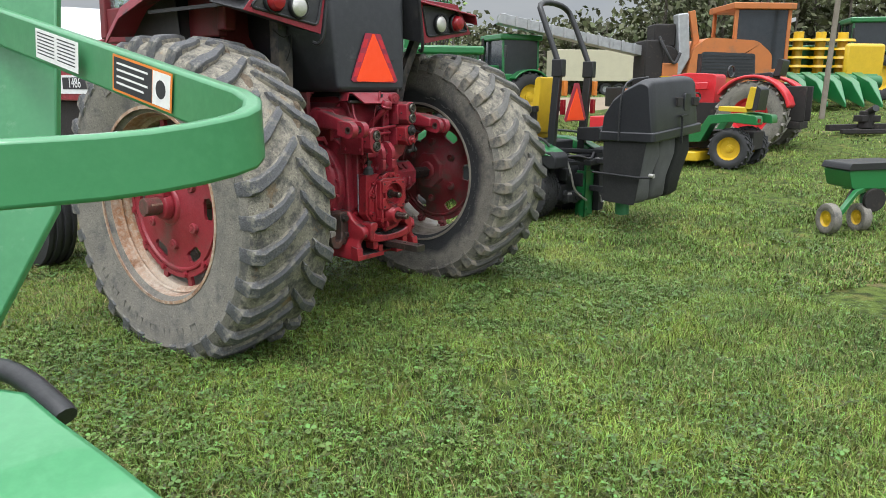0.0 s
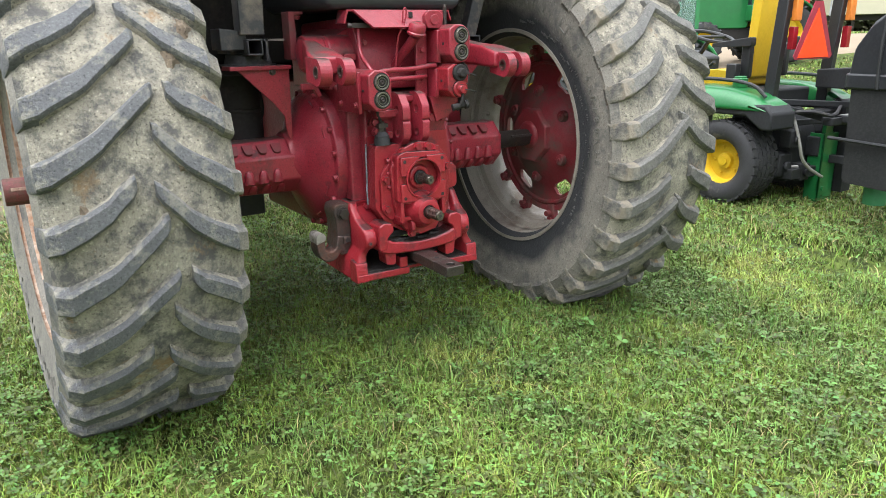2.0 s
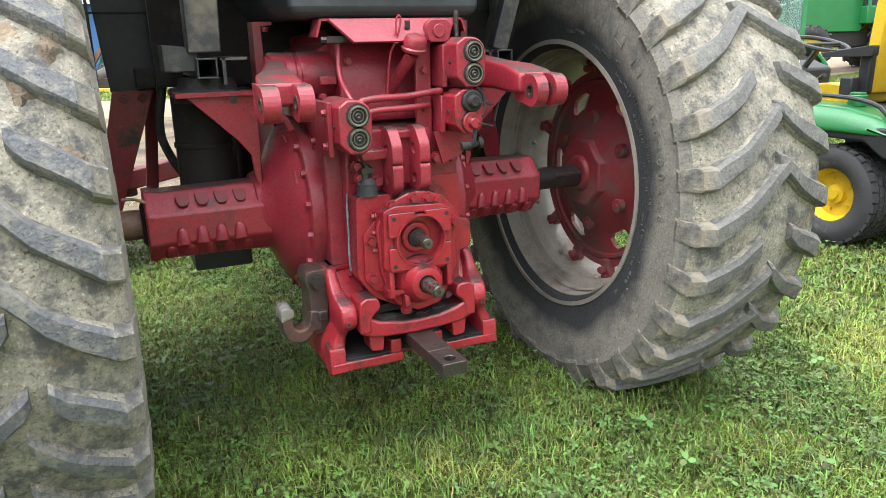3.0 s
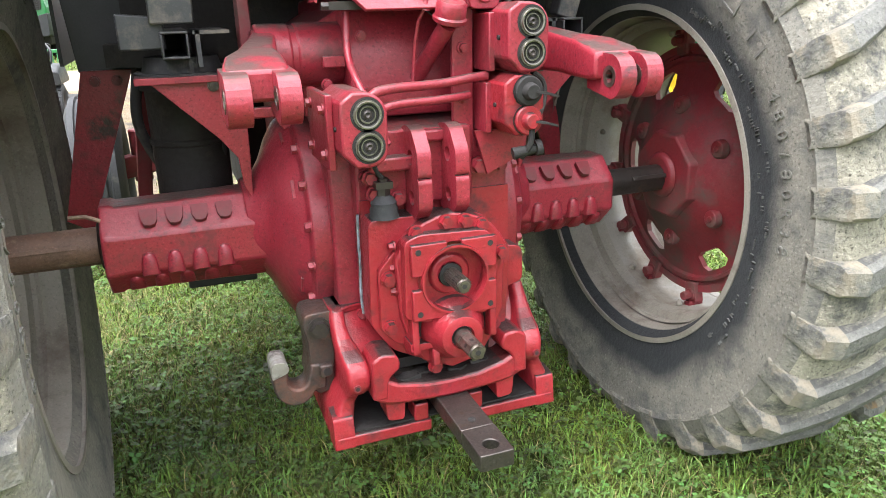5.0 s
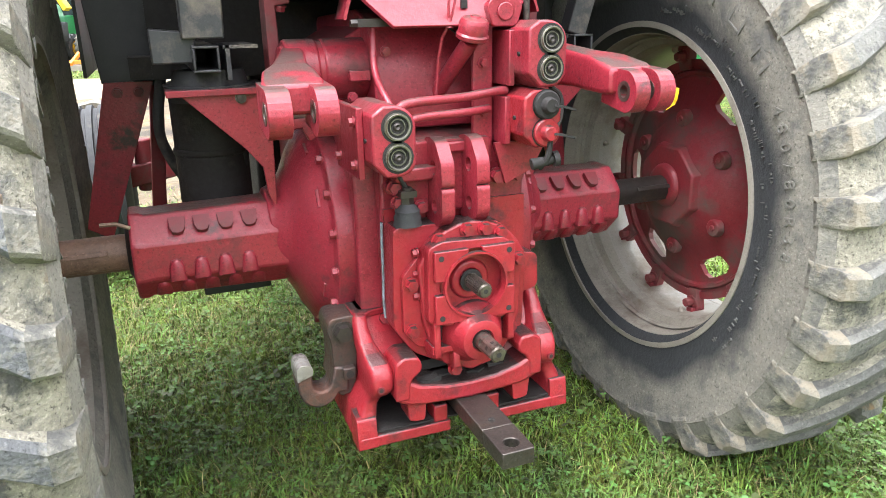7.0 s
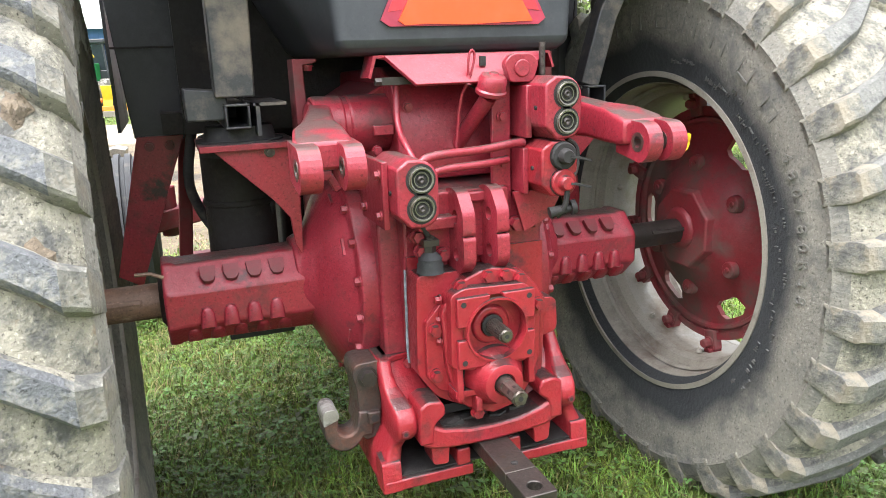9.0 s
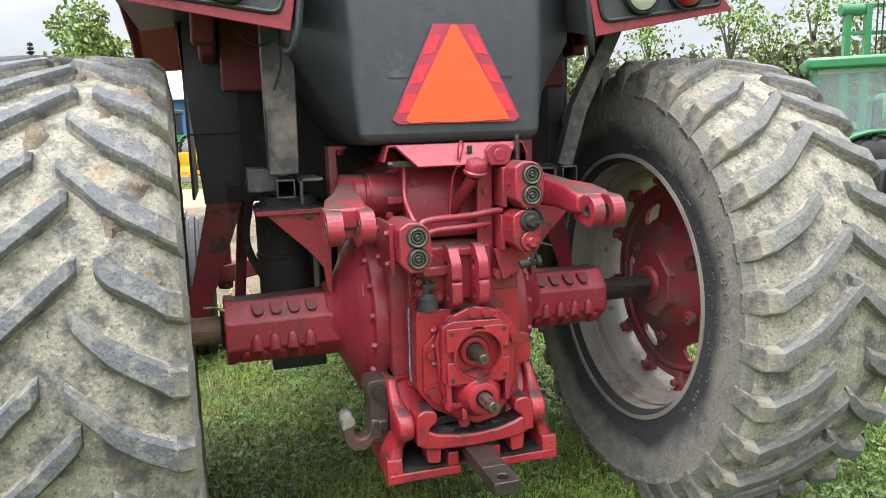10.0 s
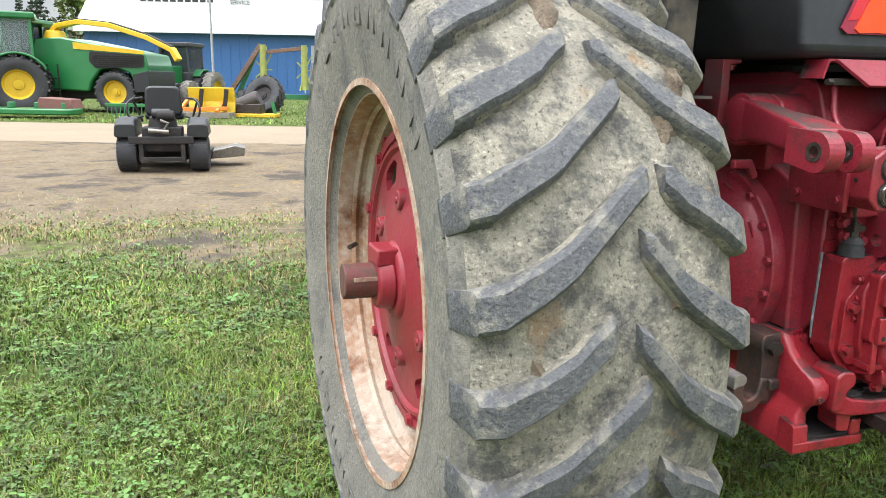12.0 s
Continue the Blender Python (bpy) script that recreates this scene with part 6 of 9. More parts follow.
    part("side_step", B().box(-0.68, -0.5, 0.85, 1.3, 0.62, 0.66).bar([(-0.66, 1.1, 0.66), (-0.6, 1.1, 1.25)], 0.05, 0.02, (0, 1, 0)), RED_DULL, tractor, bevel=0.005)
    ax = B().bar([(-0.85, 2.78, 0.5), (-0.2, 2.78, 0.62), (0.2, 2.78, 0.62), (0.85, 2.78, 0.5)], 0.12, 0.12)
    ax.cyl((-0.72, 2.78, 0.42), (-0.72, 2.78, 0.72), 0.05, n=16).cyl((0.72, 2.78, 0.42), (0.72, 2.78, 0.72), 0.05, n=16)
    part("front_axle", ax, RED_DULL, tractor, "dull red front axle", bevel=0.01)
    for s in (-1, 1):
        t = B()
        prof = [(0.1, 0.22), (0.125, 0.25), (0.14, 0.33), (0.13, 0.41), (0.105, 0.45)]
        ribs = [(0.105, 0.46), (0.075, 0.465), (0.07, 0.45), (0.05, 0.45), (0.045, 0.468), (0.015, 0.47), (0.01, 0.452)]
        half = prof + ribs
        t.lathe([(-x, r) for x, r in half] + [(x, r) for x, r in reversed(half)], 64, c=(s * 0.93, 2.76, 0.455))
        ty = part("front_tyre", t, RUBBER, tractor, "black ribbed front tyre")
        part("rim", B().lathe([(0.1, 0.225), (0.08, 0.2), (0.02, 0.19), (0.01, 0.0), (-0.01, 0.0), (-0.02, 0.19), (-0.08, 0.2), (-0.1, 0.225)], 40, c=(s * 0.93, 2.76, 0.455)), RIM_WORN, ty)


cab_and_front()

# ---- other machines in the yard ----
VIEW_EAST = pose(-2.877, -3.423, 0, 0, 0, 41.29 - 90)     # x across, y away, over the yard to the east
VIEW_NORTH = pose(-1.706, -1.655, 0, 0, 0, 72.52 - 90)
VIEW_BACK = pose(-0.869, -2.394, 0, 0, 0, 73.69 - 90)


def small_wheel(parent, x, y, z, r, w, hub_mat, lugs=0, name="wheel", tyre_mat=None, hub_r=0.52, turf=False):
    """A wheel about the x axis: tyre with tread, and a dished rim as its sub-part."""
    b = B()
    k = w / 2
    b.lathe([(-k * 0.8, r * hub_r), (-k, r * (hub_r + 0.12)), (-k * 1.04, r * 0.84), (-k * 0.92, r * 0.94), (-k * 0.6, r * 0.97), (0, r * 0.975), (k * 0.6, r * 0.97), (k * 0.92, r * 0.94), (k * 1.04, r * 0.84), (k, r * (hub_r + 0.12)), (k * 0.8, r * hub_r)], 40, c=(x, y, z))
    tread = B()
    if lugs:
        for s in (-1, 1):
            for i in range(lugs):
                a = 2 * math.pi * (i + (0.5 if s > 0 else 0)) / lugs
                m = pose(x, y, z, math.degrees(a)) @ pose(s * k * 0.5, 0, r * 0.985, 0, 0, s * 38)
                tread.box(-k * 0.62, k * 0.62, -r * 0.045, r * 0.045, -r * 0.06, r * 0.015, m=m)
    if turf:
        for row in range(6):
            for i in range(30):
                a = 360 * (i + 0.5 * (row % 2)) / 30
                m = pose(x, y, z, a) @ pose(-k * 0.8 + k * 1.6 * row / 5, 0, r * 0.985)
                tread.box(-k * 0.13, k * 0.13, -r * 0.08, r * 0.08, -r * 0.05, r * 0.005, m=m)
    ty = part(name, b, tyre_mat or RUBBER, parent, "")
    if tread.v:
        tagged(part("tread", tread, tyre_mat or RUBBER, ty), kind="stuff")
    c = B()
    for s in (-1, 1):
        c.lathe([(s * k * 0.82, r * hub_r * 1.02), (s * k * 0.7, r * hub_r * 0.95), (s * k * 0.35, r * hub_r * 0.86), (s * k * 0.3, r * 0.2), (s * k * 0.5, r * 0.18), (s * k * 0.55, 0.0)], 28, c=(x, y, z))
        c.cyl((x + s * k * 0.3, y, z), (x + s * k * 0.62, y, z), r * 0.1, n=12)
        for i in range(5):
            a = 2 * math.pi * i / 5
            c.cyl((x + s * k * 0.34, y + r * 0.33 * math.cos(a), z + r * 0.33 * math.sin(a)), (x + s * k * 0.42, y + r * 0.33 * math.cos(a), z + r * 0.33 * math.sin(a)), r * 0.035, n=6)
    part("rim", c, hub_mat, ty)
    return ty


def box_part(name, parent, mat, *boxes, bevel=0.015, label=""):
    b = B()
    for q in boxes:
        b.box(*q)
    return part(name, b, mat, parent, label, bevel)


def bagger_tractor():
    t = thing("compact_tractor", pose(3.94, 0.90, 0), "small green lawn tractor with yellow wheels and black grass bagger", "lawn tractor")
    for x in (-0.45, 0.45):
        small_wheel(t, x, 0, 0.325, 0.325, 0.3, YELLOW, name="rear_wheel", turf=True)
        small_wheel(t, x * 0.9, 1.5, 0.22, 0.22, 0.17, YELLOW, name="front_wheel")
    hood = B()
    loft(hood, [[(x, y, z) for x, z in rounded([(-0.27, 0.5), (0.27, 0.5), (0.26, h), (-0.26, h)], 0.06)] for y, h in ((0.9, 1.06), (1.3, 1.03), (1.75, 0.92), (1.9, 0.8))])
    part("hood", hood, GREEN, t, bevel=0.01)
    part("dashboard", B().prism([(0.74, 0.5), (0.72, 1.08), (0.9, 1.14), (0.95, 0.5)], "x", -0.25, 0.25), PLASTIC, t, bevel=0.02)
    box_part("chassis", t, DEEP_BLACK, (-0.22, 0.22, -0.1, 1.7, 0.28, 0.5), (-0.34, 0.34, 0.2, 0.85, 0.36, 0.46))
    for s in (-1, 1):
        f = B().prism([(-0.42, 0.6), (-0.42, 0.72), (-0.36, 0.78), (0.6, 0.78), (0.6, 0.5), (0.5, 0.5), (0.36, 0.64), (0.2, 0.69), (-0.2, 0.69), (-0.33, 0.6)], "x", s * 0.32, s * 0.6)
        part("fender", f, DEEP_BLACK, t, "black fender skirt", bevel=0.015)
        g = B()
        rings = []
        for y, h, i in ((-0.4, 0.735, 0.03), (-0.36, 0.78, 0.0), (-0.22, 0.845, -0.01), (0.0, 0.885, -0.015), (0.25, 0.895, -0.015), (0.6, 0.88, -0.01)):
            rings.append([(s * x, y, zz) for x, zz in rounded([(0.31, 0.73), (0.61 - i, 0.73), (0.585 - i, 0.73 + (h - 0.73) * 0.6), (0.52, h), (0.33, h)], 0.03)])
        loft(g, rings)
        part("fender_cover", g, GREEN, t, "glossy green fender cover", smooth=50)
        part("grab_rail", B().tube([(s * 0.52, -0.3, 0.83), (s * 0.52, -0.18, 0.93), (s * 0.52, 0.3, 0.95), (s * 0.5, 0.5, 0.9)], 0.014, n=8, smooth=2), PLASTIC, t)
    part("fuel_cap", B().cyl((-0.42, 0.0, 0.88), (-0.42, 0.0, 0.95), 0.055, n=20).cyl((-0.42, 0.0, 0.95), (-0.42, 0.0, 0.965), 0.045, n=20), GREEN, t, "green filler cap", bevel=0.004)
    seat = B().prism(rounded([(0.12, 0.87), (0.56, 0.87), (0.6, 0.97), (0.4, 1.0), (0.12, 0.97)], 0.035), "x", -0.22, 0.22)
    part("seat", seat, YELLOW, t, "yellow vinyl seat", bevel=0.035)
    back = B().prism(rounded([(0.08, 0.93), (0.16, 0.95), (0.12, 1.55), (0.04, 1.57)], 0.03), "x", -0.19, 0.15)
    part("backrest", back, YELLOW, t, "yellow vinyl backrest", bevel=0.035)
    part("seat_pan", B().box(-0.26, 0.26, -0.15, 0.5, 0.7, 0.865), DEEP_BLACK, t, bevel=0.02)
    for s in (-1, 1):
        part("armrest", B().prism(rounded([(0.02, 1.18), (0.38, 1.17), (0.38, 1.2), (0.02, 1.25)], 0.014), "x", s * 0.25, s * 0.31), PLASTIC, t, bevel=0.01)
        part("seat_hinge", B().box(s * 0.2, s * 0.26, 0.06, 0.14, 0.94, 1.2), PLASTIC, t, bevel=0.015)
    wheel = B()
    wheel.tube([(0.19 * math.cos(radians(a)), 0.64 + 0.17 * math.sin(radians(a)), 1.25 + 0.05 * math.sin(radians(a))) for a in range(0, 361, 20)], 0.016, n=8)
    wheel.tube([(-0.18, 0.64, 1.25), (0.18, 0.64, 1.25)], 0.014)
    wheel.tube([(0, 0.64, 1.25), (0, 0.82, 1.0)], 0.022)
    part("steering_wheel", wheel, PLASTIC, t)
    part("paper_tag", B().box(-0.23, -0.14, 0.69, 0.694, 0.98, 1.19), PAPER, t, "white paper tag")
    part("lever", B().tube([(-0.25, 0.55, 0.9), (-0.28, 0.45, 1.0), (-0.36, 0.3, 1.06)], 0.014, smooth=1), PLASTIC, t)
    part("control_box", B().box(-0.36, -0.29, 0.1, 0.19, 0.93, 1.05), PLASTIC, t, bevel=0.01)
    part("lever_knob", B().box(-0.5, -0.44, 0.36, 0.44, 0.93, 0.965), LABEL_ORANGE, t, "orange lever knob", bevel=0.01)
    # rear axle, gearbox and linkage
    part("rear_axle", B().cyl((-0.3, 0, 0.33), (0.3, 0, 0.33), 0.1, n=20).cyl((-0.2, 0, 0.33), (0.2, 0, 0.33), 0.16, n=20), DEEP_BLACK, t, bevel=0.01)
    part("gearbox", B().prism(rounded([(-0.3, 0.16), (0.12, 0.14), (0.15, 0.7), (-0.16, 0.72), (-0.3, 0.55)], 0.04), "x", -0.17, 0.17), DEEP_BLACK, t, bevel=0.02)
    for x, y, zz, k in ((-0.24, -0.28, 0.3, 0.08), (-0.2, -0.33, 0.5, 0.06), (0.12, -0.36, 0.42, 0.07), (0.24, -0.3, 0.6, 0.08), (-0.08, -0.36, 0.24, 0.06), (-0.26, -0.3, 0.68, 0.05)):
        part("casting", B().box(x - k, x + k, y - k * 0.7, y + k * 0.9, zz - k, zz + k * 1.2).cyl((x, y - k * 0.7, zz), (x, y - k * 1.1, zz), k * 0.5, n=10), DEEP_BLACK, t, bevel=0.012)
    for x, y0_, z0_, x1_, y1_, z1_ in ((-0.32, -0.2, 0.78, 0.3, -0.5, 0.74), (-0.28, -0.3, 0.62, 0.35, -0.5, 0.64), (-0.3, -0.32, 0.74, -0.05, -0.46, 0.66)):
        part("link_arm", B().bar([(x, y0_, z0_), (x1_, y1_, z1_)], 0.03, 0.045), DEEP_BLACK, t, bevel=0.006)
    part("link_rod", B().tube([(-0.32, -0.2, 0.34), (-0.2, -0.34, 0.29), (-0.12, -0.38, 0.29)], 0.013, n=8), STEEL_BRIGHT, t)
    part("hydraulic_hose", B().tube([(-0.22, -0.34, 0.68), (-0.2, -0.4, 0.5), (-0.16, -0.42, 0.32), (0.06, -0.46, 0.2)], 0.012, smooth=2), STEEL_BRIGHT, t, "grey braided hose")
    part("hydraulic_hose", B().tube([(-0.3, -0.3, 0.7), (-0.16, -0.45, 0.72), (0.05, -0.5, 0.66), (0.2, -0.45, 0.74)], 0.014, smooth=2), RUBBER, t)
    part("hydraulic_hose", B().tube([(0.3, -0.3, 0.9), (0.42, -0.45, 1.02), (0.5, -0.6, 1.08), (0.6, -0.75, 1.04)], 0.022, smooth=2), RUBBER, t)
    part("top_bracket", B().prism([(-0.6, 0.86), (-0.22, 0.86), (-0.22, 1.0), (-0.5, 1.02)], "x", 0.2, 0.42), DEEP_BLACK, t, bevel=0.01)
    # roll bar standing above its hinges
    for s in (-1, 1):
        b = B().bar([(s * 0.34, -0.2, 0.45), (s * 0.34, -0.22, 1.0), (s * 0.34, -0.26, 1.62)], 0.06, 0.085, (0, 1, 0))
        post = part("roll_bar_post", b, PLASTIC, t, "black roll bar post", bevel=0.006)
        part("hinge", B().box(s * 0.34 - 0.045, s * 0.34 + 0.045, -0.33, -0.2, 1.56, 1.74), PLASTIC, post, bevel=0.01)
        part("marker_lamp", B().box(s * 0.34 + 0.02, s * 0.34 + 0.09, -0.335, -0.295, 1.36, 1.52), LABEL_ORANGE, post, "amber marker lamp", bevel=0.006)
        part("reflector", B().box(s * 0.34 + 0.03, s * 0.34 + 0.08, -0.325, -0.28, 1.16, 1.32), LENS_RED, post, "red reflector", bevel=0.004)
    hoop = B().tube([(-0.34, -0.26, 1.7), (-0.335, -0.06, 2.15), (-0.3, 0.05, 2.36), (0.3, 0.05, 2.36), (0.335, -0.06, 2.15), (0.34, -0.26, 1.7)], 0.032, n=10, smooth=2)
    part("roll_bar_hoop", hoop, PLASTIC, t)
    smv = part("warning_triangle", B().prism([(-0.2, 0.01), (-0.18, -0.01), (0.18, -0.01), (0.2, 0.01), (0.04, 0.33), (-0.04, 0.33)], "y", 0, 0.004), SMV_RED, t, "orange warning triangle", at=pose(-0.1, -0.36, 1.1) @ Matrix.Scale(1.2, 4))
    part("film", B().prism([(-0.16, 0.0), (0.16, 0.0), (0.0, 0.29)], "y", -0.004, 0), SMV_ORANGE, smv)
    # hitch frame behind
    box_part("drop_leg", t, GREEN, (0.06, 0.25, -0.44, -0.425, 0.0, 0.53), (0.06, 0.075, -0.44, -0.32, 0.0, 0.53), (0.235, 0.25, -0.44, -0.32, 0.05, 0.53), (0.08, 0.18, -0.43, -0.4, 0.53, 0.6), bevel=0.004, label="green steel drop leg")
    part("bolt", B().cyl((0.11, -0.455, 0.1), (0.11, -0.43, 0.1), 0.02, n=8), GREEN, t)
    part("hitch_pin", B().cyl((0.16, -0.46, 0.64), (0.3, -0.46, 0.64), 0.03, n=12).tube([(0.3, -0.51, 0.24), (0.31, -0.52, 0.16), (0.4, -0.52, 0.17), (0.42, -0.51, 0.26)], 0.008, n=6), STEEL_BRIGHT, t)
    box_part("hitch_frame", t, DEEP_BLACK, (0.27, 0.4, -0.5, -0.36, 0.06, 0.62), (0.0, 0.6, -0.52, -0.44, 0.6, 0.66), (0.12, 0.18, -1.3, -0.4, 0.62, 0.67), (-0.25, 0.12, -0.4, -0.2, 0.2, 0.28), (0.15, 0.21, -1.2, -0.4, 0.3, 0.36), bevel=0.006)
    OFF = pose(-0.32, -0.22, 0)
    # the bagger: moulded hood over hanging cloth bags
    x0, x1, y0, y1 = -0.36, 0.86, -1.28, -0.74
    side = rounded([(y1, 0.97), (y1 - 0.02, 1.2), (y1 - 0.11, 1.35), (y1 - 0.27, 1.46), (y0 + 0.13, 1.535), (y0 + 0.05, 1.5), (y0 - 0.015, 0.97)], 0.03, 3)
    hd = B()
    loft(hd, [[(x, y + (0.03 if y < -0.9 else -0.03) * e, 0.97 + (z - 0.97) * (1 - 0.16 * e) + 0.05 * (x - x0)) for y, z in side] for x, e in ((x0, 0.5), (x0 + 0.05, 0.1), (x0 + 0.12, 0.0), (x1 - 0.3, 0.0), (x1 - 0.12, 0.15), (x1 - 0.04, 0.5), (x1, 1.0))])
    bag = part("bagger_hood", hd, BAG_PLASTIC, t, "black moulded plastic bagger hood", bevel=0.012, at=OFF, smooth=45)
    lip = rounded([(x0 - 0.012, y1 + 0.012), (x0 - 0.012, y0 - 0.03), (x1 + 0.012, y0 - 0.03), (x1 + 0.012, y1 + 0.012)], 0.05, 4)
    part("lip", loft(B(), [[(x, y, z + 0.05 * (x - x0)) for x, y in lip] for z in (0.935, 1.03)]), BAG_PLASTIC, bag, "stepped lower edge", bevel=0.012)
    # black blocks stand in for the shade of two hollows in the hood
    for x in (0.22, 0.66):
        part("recess", B().box(x, x + 0.13, y0 - 0.005, y0 + 0.06, 1.27, 1.36), BLACK_GRIME_HOLES, bag, bevel=0.006)
    part("latch_strap", B().bar([(0.3, y0 - 0.03, 1.17), (0.3, y0 - 0.035, 0.9)], 0.016, 0.02, (0, 1, 0)).bar([(0.28, y0 - 0.02, 1.17), (0.46, y0 - 0.02, 1.18)], 0.02, 0.02), PLASTIC, bag)
    part("emblem", B().prism(rounded(rect(0.42, 0.58, 1.22, 1.4), 0.04), "y", y0 + 0.005, y0 + 0.05), BAG_PLASTIC, bag, "moulded emblem", bevel=0.004)
    part("sticker", B().box(0.3, 0.5, y0 + 0.16, y0 + 0.24, 1.558, 1.566), YELLOW, bag, "small yellow sticker")
    part("strap", B().tube([(x0 - 0.015, y0 + 0.33, 0.94), (x0 - 0.012, y0 + 0.34, 1.2), (x0 + 0.0, y0 + 0.33, 1.4), (x0 + 0.06, y0 + 0.3, 1.52), (x0 + 0.4, y0 + 0.25, 1.55)], 0.011, n=8, smooth=1), PLASTIC, bag)
    for a, c, mat, lab in ((x0 + 0.03, 0.03, BAG_CLOTH_GREY, "hanging grey cloth bag"), (0.05, 0.42, BAG_CLOTH_GREY, "hanging grey cloth bag"), (0.44, x1 - 0.06, PLASTIC_DARK, "hanging black cloth bag")):
        bg = B()
        rings = []
        for z, i in ((0.98, 0.0), (0.8, -0.008), (0.55, 0.01), (0.36, 0.02), (0.32, 0.05)):
            ring = []
            for x, y in rounded([(a + i, y1 - 0.05 - i), (a + i, y0 + 0.06 + i + 0.12 * (0.98 - z)), (c - i, y0 + 0.06 + i + 0.12 * (0.98 - z)), (c - i, y1 - 0.05 - i)], 0.05, 4):
                ring.append((x + 0.014 * math.sin(z * 19 + y * 9 + a * 7), y + 0.014 * math.sin(z * 15 + x * 14), z))
            rings.append(ring)
        loft(bg, rings)
        part("bag", bg, mat, t, lab, smooth=60, at=OFF)
    part("side_panel", loft(B(), [[(x0 + 0.008 + dx_, y, z) for y, z in rounded([(y1 - 0.04, 0.96), (y1 - 0.06, 0.34), (y0 + 0.14, 0.32), (y0 + 0.05, 0.96)], 0.03)] for dx_ in (0.0, 0.012)]), PLASTIC_DARK, t, "black cloth side of the bag", at=OFF)
    part("bag_bar", B().tube([(x0 - 0.02, y1 + 0.05, 0.62), (x0 - 0.02, y0 + 0.1, 0.6), (x0 + 0.05, y0 - 0.01, 0.6)], 0.012), DEEP_BLACK, t, at=OFF)
    part("knob", B().cyl((x0 + 0.05, y0 - 0.03, 0.62), (x0 + 0.05, y0 + 0.02, 0.62), 0.022, n=12), STEEL_BRIGHT, t, at=OFF)
    part("hydraulic_can", B().cyl((-0.2, -0.95, 0.2), (-0.2, -0.95, 0.34), 0.07, n=16), GREEN_DULL, t, at=OFF)


bagger_tractor()


def lawn_tractor():
    t = thing("lawn_mower", on_rise(pose(9.55, 0.65, 0)) @ Matrix.Scale(1.06, 4), "green ride-on lawn mower with yellow seat and wheels", "lawn mower")
    for x in (0.0, 0.85):
        small_wheel(t, x, 0, 0.33, 0.33, 0.28, YELLOW, lugs=18, name="rear_wheel", hub_r=0.56)
        small_wheel(t, x, 1.5, 0.22, 0.22, 0.18, YELLOW, name="front_wheel")
    for s in (0.0, 0.85):
        f = B().prism(rounded([(-0.42, 0.72), (-0.4, 0.86), (-0.1, 0.9), (0.35, 0.86), (0.5, 0.6), (0.95, 0.52), (0.95, 0.4), (0.45, 0.42), (0.3, 0.72), (0.0, 0.76)], 0.03), "x", s - 0.16, s + 0.16)
        part("fender", f, GREEN, t, bevel=0.02)
    box_part("chassis", t, BLACK_GRIME_HOLES, (0.15, 0.7, -0.3, 1.7, 0.3, 0.6))
    part("hood", B().prism(rounded([(0.9, 0.5), (0.9, 1.02), (1.2, 1.0), (1.85, 0.86), (1.9, 0.5)], 0.06), "x", 0.15, 0.7), GREEN, t, bevel=0.03)
    part("mower_deck", B().prism(rounded(rect(-0.25, 1.1, 0.45, 1.25), 0.15), "z", 0.1, 0.26), YELLOW, t, "yellow mower deck", bevel=0.02)
    part("seat", B().prism(rounded([(-0.15, 0.9), (0.32, 0.92), (0.32, 1.0), (-0.12, 0.98)], 0.03), "x", 0.2, 0.65), YELLOW, t, bevel=0.03)
    part("backrest", B().prism(rounded([(-0.22, 0.96), (-0.1, 0.96), (-0.16, 1.32), (-0.26, 1.3)], 0.03), "x", 0.2, 0.65), YELLOW, t, bevel=0.03)
    part("backrest_shell", B().prism(rounded([(-0.3, 0.94), (-0.22, 0.94), (-0.26, 1.33), (-0.33, 1.28)], 0.02), "x", 0.19, 0.66), PLASTIC, t, bevel=0.02)
    w = B().tube([(0.42 + 0.18 * math.cos(radians(a)), 0.78, 1.12 + 0.02 + 0.14 * math.sin(radians(a)) * 0.5) for a in range(0, 361, 20)], 0.015)
    w.cyl((0.42, 0.78, 1.12), (0.42, 0.95, 0.9), 0.02)
    part("steering_wheel", w, PLASTIC, t)
    part("tail_lamp", B().box(-0.1, 0.0, -0.43, -0.4, 0.76, 0.82), LENS_RED, t)
    for x in (0.0, 0.85):
        part("tie_rod", B().cyl((x, 1.5, 0.22), (0.42, 1.5, 0.34), 0.03), BLACK_GRIME_HOLES, t)


lawn_tractor()


